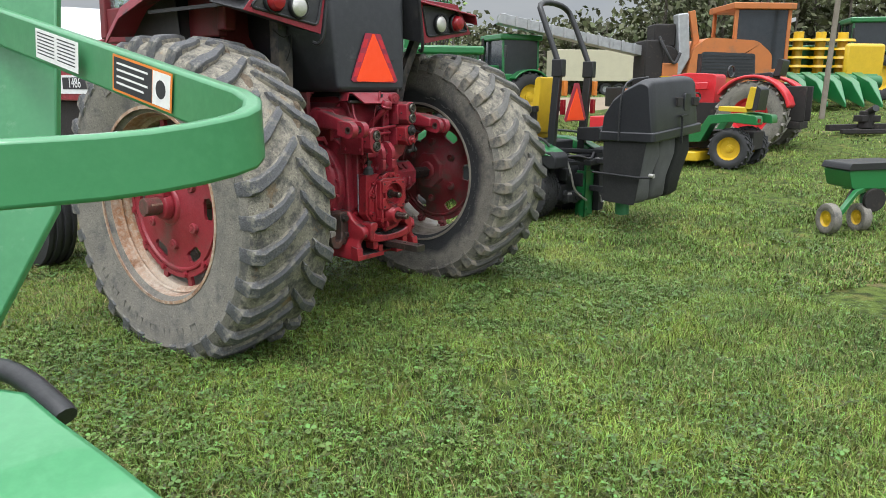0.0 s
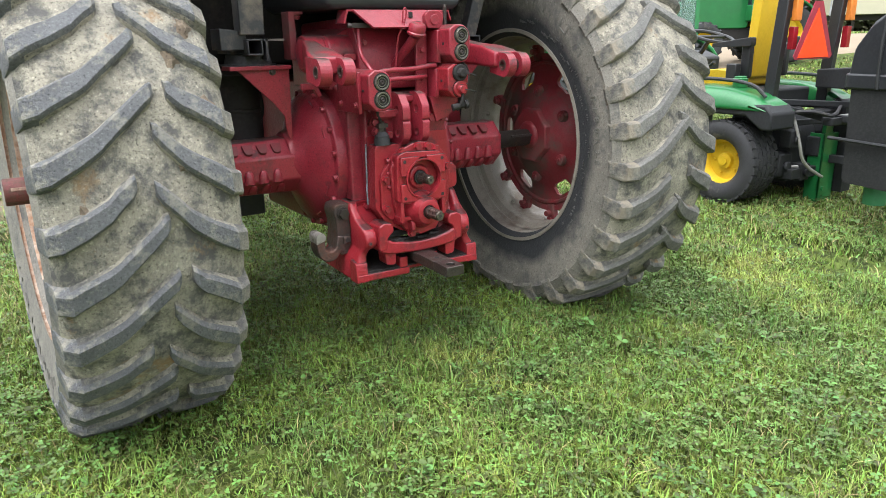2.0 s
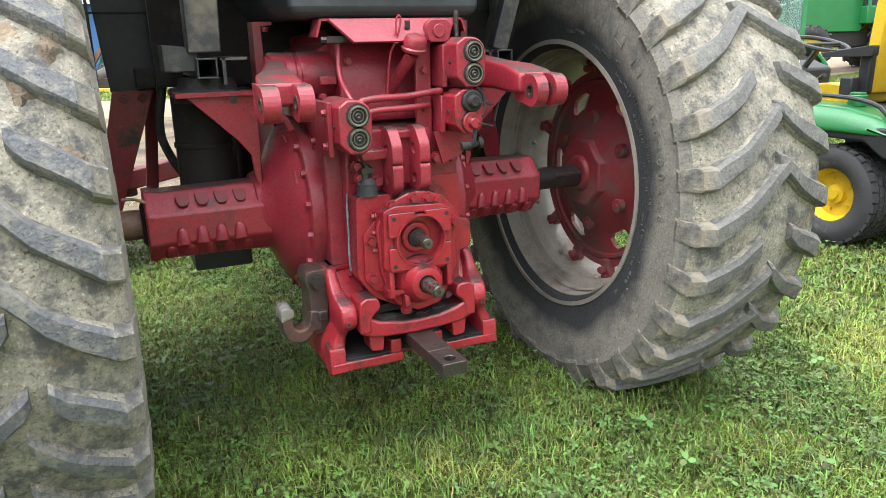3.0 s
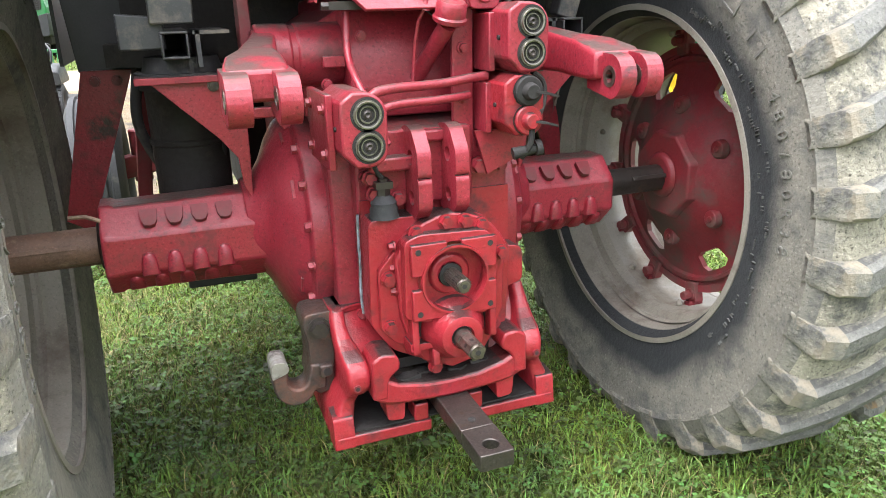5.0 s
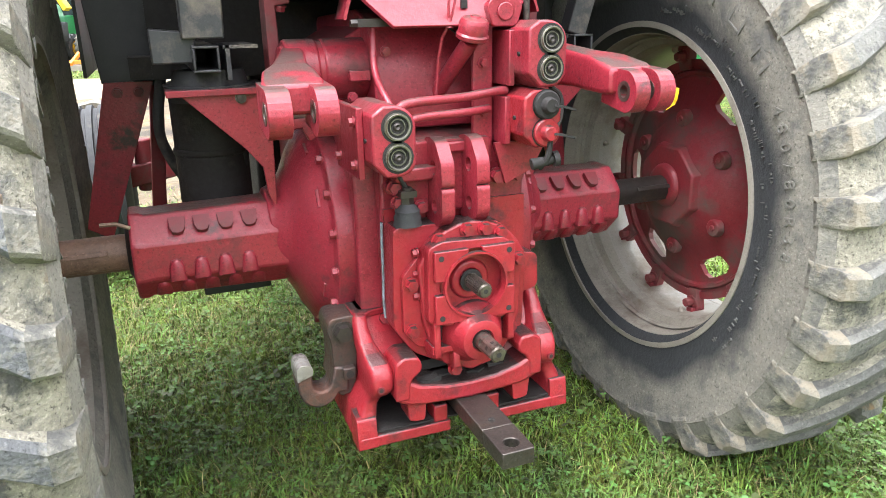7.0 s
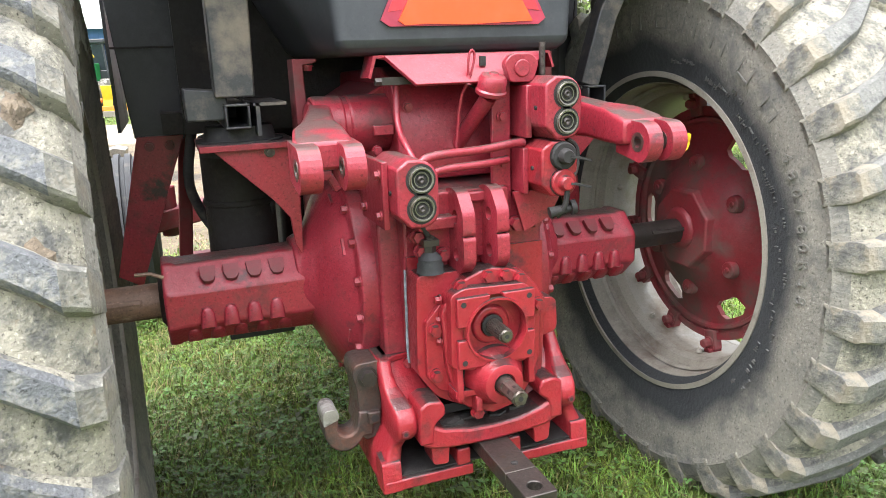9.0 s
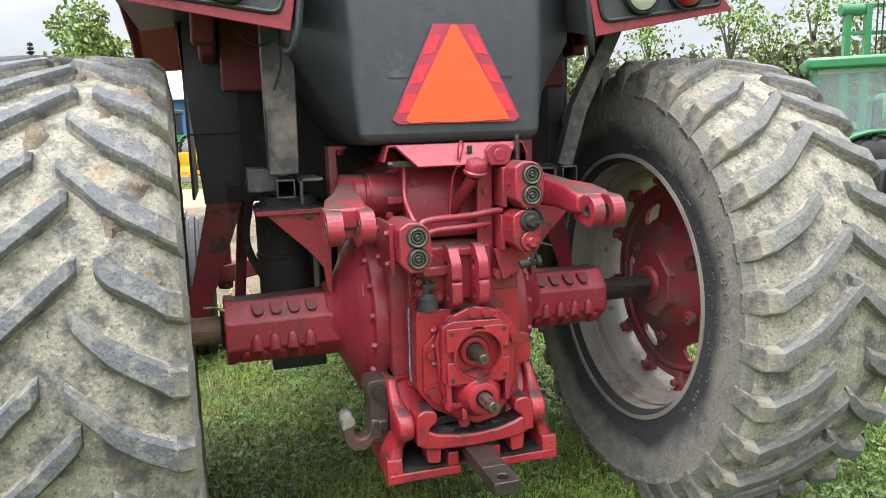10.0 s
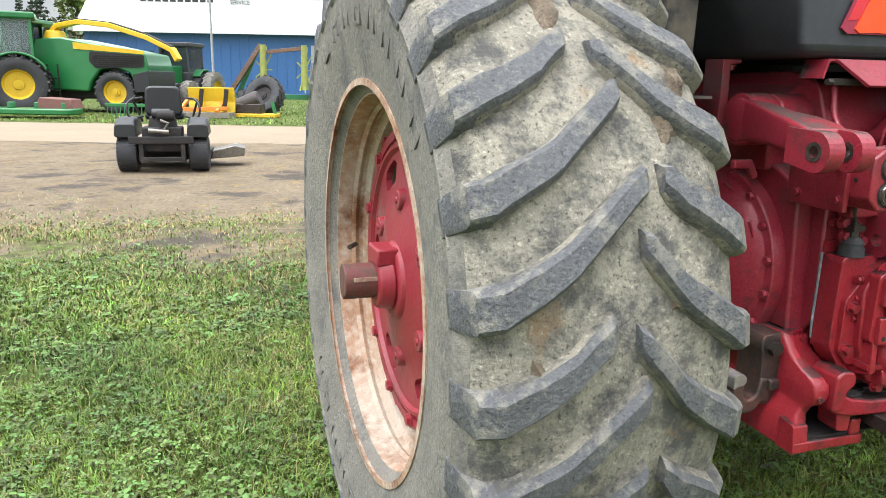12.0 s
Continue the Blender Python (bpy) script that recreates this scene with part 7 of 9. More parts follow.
def utility_tractor():
    t = thing("utility_tractor", on_rise(pose(12.25, 1.15, 0)), "red utility tractor with large treaded rear tyres", "tractor")
    for x in (0.0, 1.35):
        small_wheel(t, x, 0, 0.7, 0.7, 0.4, RED_BRIGHT, lugs=20, name="rear_wheel", tyre_mat=SIDEWALL)
        small_wheel(t, x, 2.0, 0.42, 0.42, 0.28, RED_BRIGHT, lugs=16, name="front_wheel", tyre_mat=SIDEWALL)
        arc = [(0.8 * math.cos(radians(a)), 0.72 + 0.8 * math.sin(radians(a))) for a in range(165, 25, -12)]
        part("fender", B().prism(arc + [(y * 0.93, z - 0.06) for y, z in reversed(arc)], "x", x - 0.24, x + 0.2), RED_BRIGHT, t, bevel=0.02)
    part("hood", B().prism(rounded([(0.9, 0.9), (0.9, 1.55), (1.5, 1.58), (2.6, 1.4), (2.75, 0.9)], 0.08), "x", 0.35, 1.0), RED_BRIGHT, t, bevel=0.05)
    box_part("chassis", t, BLACK_GRIME_HOLES, (0.3, 1.05, -0.5, 2.7, 0.5, 0.95))
    part("seat", B().prism(rounded([(-0.25, 1.45), (0.25, 1.42), (0.25, 1.54), (-0.2, 1.58)], 0.04), "x", 0.4, 0.95), PLASTIC, t, bevel=0.04)
    part("backrest", B().prism(rounded([(-0.35, 1.5), (-0.22, 1.5), (-0.3, 1.85), (-0.4, 1.82)], 0.03), "x", 0.42, 0.93), PLASTIC, t, bevel=0.04)
    part("exhaust", B().cyl((0.95, 1.5, 1.5), (0.95, 1.5, 2.0), 0.05), BLACK_GRIME_HOLES, t)
    part("steering_wheel", B().tube([(0.67 + 0.2 * math.cos(radians(a)), 0.7, 1.6 + 0.12 * math.sin(radians(a))) for a in range(0, 361, 24)], 0.018), PLASTIC, t)
    part("front_loader", B().bar([(0.2, 1.0, 1.3), (0.2, 2.2, 1.25), (0.2, 3.2, 0.5)], 0.08, 0.16).bar([(1.15, 1.0, 1.3), (1.15, 2.2, 1.25), (1.15, 3.2, 0.5)], 0.08, 0.16).box(-0.1, 1.45, 3.1, 3.6, 0.1, 0.6), RED_BRIGHT, t, bevel=0.02)
    box_part("rear_linkage", t, BLACK_GRIME_HOLES, (0.35, 1.0, -0.85, -0.5, 0.45, 0.6), (0.4, 0.46, -0.9, -0.4, 0.6, 1.3), (0.9, 0.96, -0.9, -0.4, 0.6, 1.3))


utility_tractor()


def orange_machine():
    t = thing("paving_machine", on_rise(VIEW_EAST @ pose(8.75, 21.5, 0)) @ pose(0, 0, -0.25) @ Matrix.Scale(0.92, 4), "orange self-propelled machine with a grey loading conveyor", "machine")
    part("engine_cover", B().prism(rounded([(-1.35, 1.2), (-1.1, 2.35), (-0.7, 2.68), (0.9, 2.6), (1.4, 2.2), (1.45, 1.0), (-1.35, 1.0)], 0.15), "y", -0.6, 1.6), ORANGE, t, bevel=0.08)
    part("side_grille", B().prism(rounded([(-1.0, 1.5), (-0.85, 2.25), (0.85, 2.2), (0.9, 1.45)], 0.1), "y", -0.63, -0.59), DARK_GLASS, t, "dark slatted side grille")
    for i in range(7):
        part("slat", B().box(-0.9, 0.8, -0.65, -0.63, 1.52 + 0.1 * i, 1.55 + 0.1 * i), PLASTIC, t)
    cab = part("cab", B().box(0.2, 0.32, -0.4, -0.28, 2.5, 3.6).box(1.9, 2.02, -0.4, -0.28, 1.4, 3.6).box(0.2, 0.32, 1.3, 1.42, 2.5, 3.6).box(1.9, 2.02, 1.3, 1.42, 1.4, 3.6).box(0.1, 2.1, -0.5, 1.5, 3.55, 3.75).box(0.2, 2.0, -0.4, 1.4, 1.2, 1.75), ORANGE, t, "orange cab frame", bevel=0.03)
    part("window", B().box(0.32, 1.9, -0.36, -0.34, 1.75, 3.55), DARK_GLASS, cab)
    part("window", B().box(1.94, 1.97, -0.28, 1.3, 1.75, 3.55), DARK_GLASS, cab)
    box_part("chassis", t, BLACK_GRIME_HOLES, (-3.3, 1.8, -0.5, 1.5, 0.5, 1.15), (-2.6, -2.0, -0.5, 0.8, 1.1, 2.6), bevel=0.05)
    part("side_panel", B().box(-3.2, -2.1, -0.6, -0.5, 0.9, 1.1).box(-2.05, -1.55, -0.55, 1.0, 1.1, 1.9), ORANGE, t, bevel=0.03)
    conv = B().bar([(-7.2, 0.3, 3.25), (-1.9, 0.3, 2.15)], 0.7, 0.3)
    for i in range(14):
        q = Vector((-7.2, -0.08, 3.25)).lerp(Vector((-1.9, -0.08, 2.15)), (i + 0.5) / 14)
        conv.box(q.x - 0.04, q.x + 0.04, q.y - 0.03, q.y + 0.01, q.z - 0.17, q.z + 0.17)
    part("conveyor", conv, GREY_METAL, t, "grey steel loading conveyor", bevel=0.01)
    part("loading_arm", B().bar([(-1.75, -0.3, 1.3), (-1.35, -0.3, 2.1), (-1.5, -0.3, 3.4)], 0.35, 0.45, (0, 1, 0)), GREY_METAL, t, bevel=0.04)
    part("loading_arm", B().bar([(-1.1, -0.25, 1.9), (-0.95, -0.25, 2.6), (-1.15, -0.25, 3.5)], 0.2, 0.16, (0, 1, 0)), ORANGE, t, bevel=0.02)
    part("blower", B().cyl((-1.9, -0.4, 2.0), (-1.9, 0.4, 2.0), 0.45, n=24).box(-2.3, -1.6, -0.3, 0.5, 2.4, 3.1), BLACK_GRIME_HOLES, t, "black blower housing", bevel=0.05)
    part("hose", B().tube([(-2.2, -0.5, 2.7), (-2.0, -0.7, 2.2), (-1.7, -0.6, 1.8), (-1.5, -0.5, 2.2)], 0.05, smooth=2), RUBBER, t)
    for x in (-2.4, 0.9):
        small_wheel(t, 0, 0, 0, 0.62, 0.45, ORANGE, lugs=18, name="wheel").matrix_basis = pose(x, -0.55, 0.62, 0, 0, 90)


orange_machine()


def corn_head():
    t = thing("corn_header", on_rise(VIEW_EAST @ pose(11.6, 22.0, 0)), "green corn header with pointed dividers on the grass", "header")
    box_part("frame", t, GREEN, (-1.0, 2.6, 0.4, 0.9, 0.5, 1.1), bevel=0.04)
    for i in range(6):
        b = B()
        x = -0.8 + 0.55 * i
        loft(b, [[(x - 0.2, 0.5, 0.5), (x + 0.2, 0.5, 0.5), (x + 0.16, 0.5, 1.15), (x - 0.16, 0.5, 1.15)], [(x - 0.16, -0.4, 0.3), (x + 0.16, -0.4, 0.3), (x + 0.12, -0.4, 0.85), (x - 0.12, -0.4, 0.85)], [(x - 0.03 - 0.2, -1.3, 0.1), (x + 0.03 - 0.2, -1.3, 0.1), (x + 0.02 - 0.2, -1.3, 0.22), (x - 0.02 - 0.2, -1.3, 0.22)]])
        part("divider", b, GREEN, t, bevel=0.03)
    part("auger", B().cyl((-1.0, 0.35, 0.85), (2.6, 0.35, 0.85), 0.2, n=16), GREEN_DULL, t)


corn_head()


def yellow_header():
    t = thing("forage_header", on_rise(VIEW_EAST @ pose(12.6, 24.0, 0)), "yellow and green forage header with rotary drums", "header")
    for i in range(4):
        x = -1.0 + 0.75 * i
        drum = part("drum", B().cyl((x, 0, 0.4), (x, 0, 2.3), 0.16, n=12), YELLOW, t, bevel=0.01)
        for k in range(6):
            part("disc", B().cyl((x, 0, 0.6 + 0.28 * k), (x, 0, 0.68 + 0.28 * k), 0.4, 0.36, n=18), YELLOW, drum)
    box_part("frame", t, GREEN_DULL, (-1.6, 2.0, 0.4, 0.8, 0.3, 1.9), bevel=0.05)
    part("hydraulic_arm", B().bar([(-1.7, -0.2, 0.7), (-1.3, -0.2, 2.4), (-0.4, 0.1, 2.7)], 0.12, 0.12, (0, 1, 0)), GREY_METAL, t)
    box_part("side_shield", t, YELLOW, (0.9, 2.2, -0.9, -0.7, 0.6, 1.9), bevel=0.1)


yellow_header()


def farm_tractor(name, m, label, size=1.0, cab_glass=True, duals=False, body=None, cab_paint=None):
    """A green four-wheel tractor with cab; local -x is its side toward the viewer, +y its nose."""
    t = thing(name, m @ Matrix.Scale(size, 4), label, "tractor", "parked green tractors")
    body = body or GREEN
    for x in (-0.85, 0.85):
        small_wheel(t, x, 0, 0.85, 0.85, 0.48, YELLOW, lugs=20, name="rear_wheel")
        small_wheel(t, x, 2.5, 0.6, 0.6, 0.4, YELLOW, lugs=18, name="front_wheel")
        if duals:
            small_wheel(t, x * 1.7, 0, 0.85, 0.85, 0.46, YELLOW, lugs=20, name="rear_wheel", tyre_mat=SIDEWALL)
            small_wheel(t, x * 1.75, 2.5, 0.65, 0.65, 0.4, YELLOW, lugs=18, name="front_wheel", tyre_mat=SIDEWALL)
        arc = [(0.95 * math.cos(radians(a)), 0.87 + 0.95 * math.sin(radians(a))) for a in range(150, 30, -12)]
        part("fender", B().prism(arc + [(y * 0.95, z - 0.06) for y, z in reversed(arc)], "x", x - 0.26, x + 0.26), body, t, bevel=0.02)
    part("hood", B().prism(rounded([(0.9, 1.0), (0.9, 1.95), (2.2, 1.9), (3.2, 1.7), (3.3, 1.0)], 0.12), "x", -0.4, 0.4), body, t, bevel=0.08)
    part("grille", B().box(-0.34, 0.34, 3.27, 3.33, 1.05, 1.6), BLACK_GRIME_HOLES, t, "black grille", bevel=0.02)
    box_part("chassis", t, BLACK_GRIME_HOLES, (-0.35, 0.35, -0.4, 3.2, 0.6, 1.05), bevel=0.05)
    paint = cab_paint or body
    c = part("cab", B().box(-0.75, 0.75, -0.5, 1.0, 1.2, 1.65), paint, t, "green cab with glass sides" if paint is body else "black cab with glass sides", bevel=0.03)
    for x in (-0.72, 0.72):
        for y in (-0.45, 0.95):
            part("post", B().bar([(x, y, 1.6), (x * 0.92, y, 2.82)], 0.07, 0.07, (0, 1, 0)), paint, c)
    part("cab_roof", B().box(-0.8, 0.8, -0.6, 1.1, 2.8, 3.0), paint, c, bevel=0.05)
    gm = CAB_GLASS if cab_glass else DARK_GLASS
    for x in (-0.7, 0.7):
        part("window", B().box(x - 0.01, x + 0.01, -0.42, 0.92, 1.65, 2.8), gm, c)
    for y in (-0.45, 0.95):
        part("window", B().box(-0.68, 0.68, y - 0.01, y + 0.01, 1.65, 2.8), gm, c)
    part("seat", B().box(-0.25, 0.25, 0.0, 0.5, 1.6, 1.75).box(-0.25, 0.25, -0.1, 0.02, 1.7, 2.3), PLASTIC, c, bevel=0.04)
    part("exhaust", B().cyl((0.55, 1.1, 1.8), (0.55, 1.1, 2.9), 0.06), BLACK_GRIME_HOLES, t)
    for s in (-1, 1):
        part("mirror", B().box(s * 1.0 - 0.09, s * 1.0 + 0.09, 1.0, 1.04, 2.2, 2.6).bar([(s * 0.75, 0.97, 2.5), (s * 1.0, 1.0, 2.5)], 0.03, 0.03), PLASTIC, t, bevel=0.01)
    return t


farm_tractor("farm_tractor", on_rise(VIEW_EAST @ pose(0.35, 12.6, 0, 0, 0, 100)), "green farm tractor with a glass cab", 0.7)
farm_tractor("farm_tractor", on_rise(VIEW_EAST @ pose(-7.9, 13.4, 0, 0, 0, 40)), "green farm tractor with yellow wheels on grass", 0.9)
farm_tractor("farm_tractor", on_rise(VIEW_BACK @ pose(-15.0, 26.0, 0, 0, 0, 115)), "green tractor with yellow wheels and a wide cab", 1.08)
farm_tractor("farm_tractor", VIEW_NORTH @ pose(-10.75, 30.5, 0, 0, 0, 172), "dark green tractor with dual wheels and a black cab", 0.86, False, True, None, BLACK_PAINT)
farm_tractor("farm_tractor", on_rise(VIEW_BACK @ pose(12.85, 16.0, 0, 0, 0, 80)), "green tractor with tinted cab glass", 0.85, False)
farm_tractor("farm_tractor", on_rise(VIEW_EAST @ pose(16.8, 27.0, 0, 0, 0, 75)), "green tractor parked among implements", 1.0, False)


def folded_implement():
    t = thing("folded_implement", on_rise(VIEW_BACK @ pose(11.3, 20.0, 0)), "tall folded green field implement", "implement")
    f = B()
    for x in (0.0, 0.55):
        f.bar([(x, 0, 0.6), (x, 0, 3.9)], 0.16, 0.16, (0, 1, 0))
    for z in (1.5, 2.4, 3.2, 3.9):
        f.bar([(-0.1, 0, z), (1.8, 0, z)], 0.1, 0.1)
    part("frame", f, GREEN, t, bevel=0.01)
    part("reservoir", B().cyl((-0.2, 0, 3.8), (0.4, 0, 3.8), 0.16, n=16), GREEN_DULL, t, bevel=0.02)
    for i in range(7):
        part("tine", B().cyl((0.75 + 0.15 * i, -0.1, 2.2), (0.75 + 0.15 * i, -0.1, 4.0), 0.02, n=6), BLACK_GRIME_HOLES, t)
    box_part("axle", t, GREEN_DULL, (-0.6, 1.8, -0.2, 0.2, 0.45, 0.65))
    for x in (-0.4, 1.6):
        small_wheel(t, x, 0, 0.4, 0.4, 0.25, YELLOW)


folded_implement()


def mower_conditioner():
    t = thing("hay_mower", on_rise(VIEW_EAST @ pose(3.8, 34.0, 0)), "red hay mower with a black skirt", "mower")
    part("cover", B().prism(rounded([(-0.4, 0.75), (0.9, 0.75), (0.8, 1.05), (-0.3, 1.1)], 0.05), "x", -1.1, 1.6), RED_BRIGHT, t, bevel=0.03)
    part("skirt", B().box(-1.1, 1.6, -0.45, -0.4, 0.15, 0.78), PLASTIC, t, "black rubber skirt")
    part("frame", B().box(-1.2, 1.7, 0.2, 0.4, 1.05, 1.3).bar([(1.2, 0.3, 1.2), (2.2, 0.3, 0.7)], 0.15, 0.15), RED_BRIGHT, t, bevel=0.02)
    for x in (-1.3, 1.8):
        small_wheel(t, x, 0.6, 0.4, 0.4, 0.28, RED_BRIGHT)


mower_conditioner()


def trailer(m, length, label, paint):
    t = thing("box_trailer", m, label, "trailer", "box trailers by the wood")
    part("body", B().box(0, length, 0, 2.4, 0.9, 2.9), paint, t, bevel=0.03)
    part("corner_trim", B().box(-0.02, 0.06, -0.02, 0.06, 0.85, 2.72), GREY_METAL, t)
    part("chassis", B().box(0.2, length - 0.2, 0.4, 2.0, 0.6, 0.9), BLACK_GRIME_HOLES, t)
    for x in (length * 0.6, length * 0.75):
        small_wheel(t, 0, 0, 0, 0.4, 0.25, GREY_METAL).matrix_basis = pose(x, 0.3, 0.4, 0, 0, 90)


trailer(on_rise(VIEW_EAST @ pose(8.7, 48, 0)), 6.0, "pale cream box trailer at the edge of the wood", CREAM)
trailer(on_rise(VIEW_EAST @ pose(2.9, 52, 0)) @ pose(0, 0, -0.5), 3.2, "small white box trailer", GREY_METAL)


def planter_unit():
    t = thing("planter_row_unit", on_rise(VIEW_EAST @ pose(3.9, 6.75, 0, 0, 0, 6)), "small green planter row unit with a yellow-rimmed gauge wheel", "planter")
    small_wheel(t, 0, 0, 0.16, 0.16, 0.09, YELLOW, name="gauge_wheel", tyre_mat=SIDEWALL)
    small_wheel(t, 0.42, 0.1, 0.15, 0.15, 0.09, YELLOW, name="gauge_wheel", tyre_mat=SIDEWALL)
    f = B().bar([(0.02, -0.07, 0.17), (0.08, -0.08, 0.26), (0.26, 0.0, 0.42), (0.6, 0.2, 0.46)], 0.05, 0.05)
    f.bar([(0.45, 0.1, 0.16), (0.5, 0.2, 0.42)], 0.05, 0.05)
    f.bar([(0.6, 0.2, 0.45), (0.6, 0.6, 0.42)], 0.08, 0.08)
    part("frame", f, GREEN, t, bevel=0.006)
    part("hopper", B().prism(rounded([(0.26, 0.45), (0.8, 0.45), (0.86, 0.66), (0.2, 0.64)], 0.03), "y", 0.05, 0.45), GREEN, t, bevel=0.015)
    part("lid", B().prism(rounded([(0.18, 0.64), (0.88, 0.66), (0.86, 0.73), (0.21, 0.71)], 0.015), "y", 0.03, 0.47), PLASTIC, t, bevel=0.01)
    part("chain_guard", B().prism(circle((0.5, 0.34), 0.12, 20), "y", 0.0, 0.04), BLACK_GRIME_HOLES, t, bevel=0.005)
    part("spring", B().cyl((0.25, 0.1, 0.3), (0.36, 0.12, 0.5), 0.025, n=10), STEEL_DARK, t)
    part("toolbar", B().box(0.7, 1.7, 0.25, 0.37, 0.38, 0.5), GREEN, t, bevel=0.006)
    box_part("stand", t, BLACK_GRIME_HOLES, (1.3, 1.36, 0.28, 0.34, 0.0, 0.4), bevel=0.004)


planter_unit()


def disc_gang():
    t = thing("disc_implement", on_rise(VIEW_EAST @ pose(9.6, 16.2, 0)), "black tillage implement lying on the grass", "implement")
    part("frame", B().bar([(-0.4, 0, 0.16), (1.8, 0.3, 0.2)], 0.14, 0.14).bar([(-0.3, -0.4, 0.1), (1.6, -0.2, 0.1)], 0.1, 0.1).bar([(0.2, -0.3, 0.1), (0.2, 0.6, 0.14)], 0.1, 0.1), BLACK_GRIME_HOLES, t, bevel=0.01)
    part("gearbox", B().cyl((0.5, 0, 0.15), (0.5, 0, 0.55), 0.16, n=16).box(0.3, 0.75, -0.15, 0.2, 0.3, 0.45), BLACK_GRIME_HOLES, t, bevel=0.02)
    part("guard", B().cyl((0.5, 0, 0.5), (0.5, -0.3, 0.62), 0.08, n=12), PLASTIC, t)


disc_gang()


def tyre_stack_and_pole():
    p = thing("utility_pole", on_rise(VIEW_EAST @ pose(10.9, 19.5, 0)), "grey weathered wooden pole in the grass", "pole")
    part("shaft", B().cyl((0, 0, -0.1), (0.18, 0, 7.5), 0.075, 0.06, n=14), WOOD, p)


tyre_stack_and_pole()


# ---- the yard to the north: mower, harvester, workshop ----
def zero_turn_mower():
    t = thing("zero_turn_mower", VIEW_NORTH @ pose(-3.96, 10.25, 0, 0, 0, 15) @ Matrix.Scale(1.0, 4), "black zero-turn mower standing on bare soil", "mower")
    for x in (-0.47, 0.47):
        small_wheel(t, x, 0, 0.25, 0.25, 0.26, STEEL_DARK, name="rear_wheel", turf=True)
        small_wheel(t, x * 0.75, 1.35, 0.15, 0.15, 0.13, STEEL_DARK, name="caster_wheel")
        b = B()
        loft(b, [[(q, y, z) for q, z in rounded([(x - 0.15, 0.48), (x + 0.15, 0.48), (x + 0.13, h), (x - 0.13, h)], 0.05)] for y, h in ((-0.22, 0.66), (-0.1, 0.74), (0.35, 0.74), (0.5, 0.62))])
        part("fuel_tank", b, PLASTIC, t, "black side tank", bevel=0.02)
    box_part("rear_bumper", t, BLACK_GRIME_HOLES, (-0.42, 0.42, -0.32, -0.26, 0.40, 0.5), (-0.3, -0.24, -0.3, 0.1, 0.15, 0.45), (0.24, 0.3, -0.3, 0.1, 0.15, 0.45), (-0.26, 0.26, -0.3, -0.25, 0.16, 0.22), bevel=0.01)
    box_part("chassis", t, BLACK_GRIME_HOLES, (-0.3, 0.3, -0.2, 1.3, 0.28, 0.42), bevel=0.02)
    e = B().box(-0.26, 0.26, -0.22, 0.18, 0.45, 0.62).cyl((0, 0.0, 0.6), (0, 0.0, 0.76), 0.2, 0.17, n=20)
    e.cyl((-0.05, -0.2, 0.78), (0.18, -0.2, 0.78), 0.07, n=14)
    part("engine", e, BLACK_GRIME_HOLES, t, "black engine", bevel=0.02)
    part("muffler", B().cyl((-0.16, -0.3, 0.58), (0.1, -0.3, 0.56), 0.035, n=12).tube([(0.05, -0.28, 0.6), (0.1, -0.3, 0.68), (0.0, -0.28, 0.72)], 0.02), STEEL_RING, t)
    part("air_cleaner", B().cyl((-0.12, -0.12, 0.8), (0.12, -0.12, 0.8), 0.07, n=14), PLASTIC, t, bevel=0.01)
    seat = B()
    loft(seat, [[(x, y, z) for x, z in rounded([(-0.26, 0.76), (0.26, 0.76), (0.23, 1.17), (-0.23, 1.17)], 0.09, 4)] for y in (0.2, 0.3)])
    part("seat_back", seat, PLASTIC, t, "black vinyl seat back", bevel=0.03)
    part("seat", B().box(-0.26, 0.26, 0.25, 0.7, 0.7, 0.8), PLASTIC, t, bevel=0.03)
    for s in (-1, 1):
        part("control_lever", B().tube([(s * 0.34, 0.6, 0.65), (s * 0.42, 0.55, 0.9), (s * 0.46, 0.45, 0.98), (s * 0.3, 0.42, 1.0)], 0.017, smooth=2), PLASTIC, t)
        part("arm_rest", B().tube([(s * 0.28, 0.25, 0.75), (s * 0.47, 0.2, 0.7), (s * 0.5, 0.2, 0.92), (s * 0.4, 0.35, 1.0)], 0.016, smooth=2), PLASTIC, t)
    part("mower_deck", B().prism(rounded(rect(-0.6, 0.62, 0.45, 1.2), 0.15), "z", 0.1, 0.24), BLACK_GRIME_HOLES, t, bevel=0.02)
    part("discharge_chute", B().prism([(0.6, 0.1), (1.08, 0.14), (1.1, 0.26), (0.95, 0.3), (0.62, 0.22)], "y", 0.55, 1.0), STEEL_RING, t, "grey discharge chute", bevel=0.01)


zero_turn_mower()


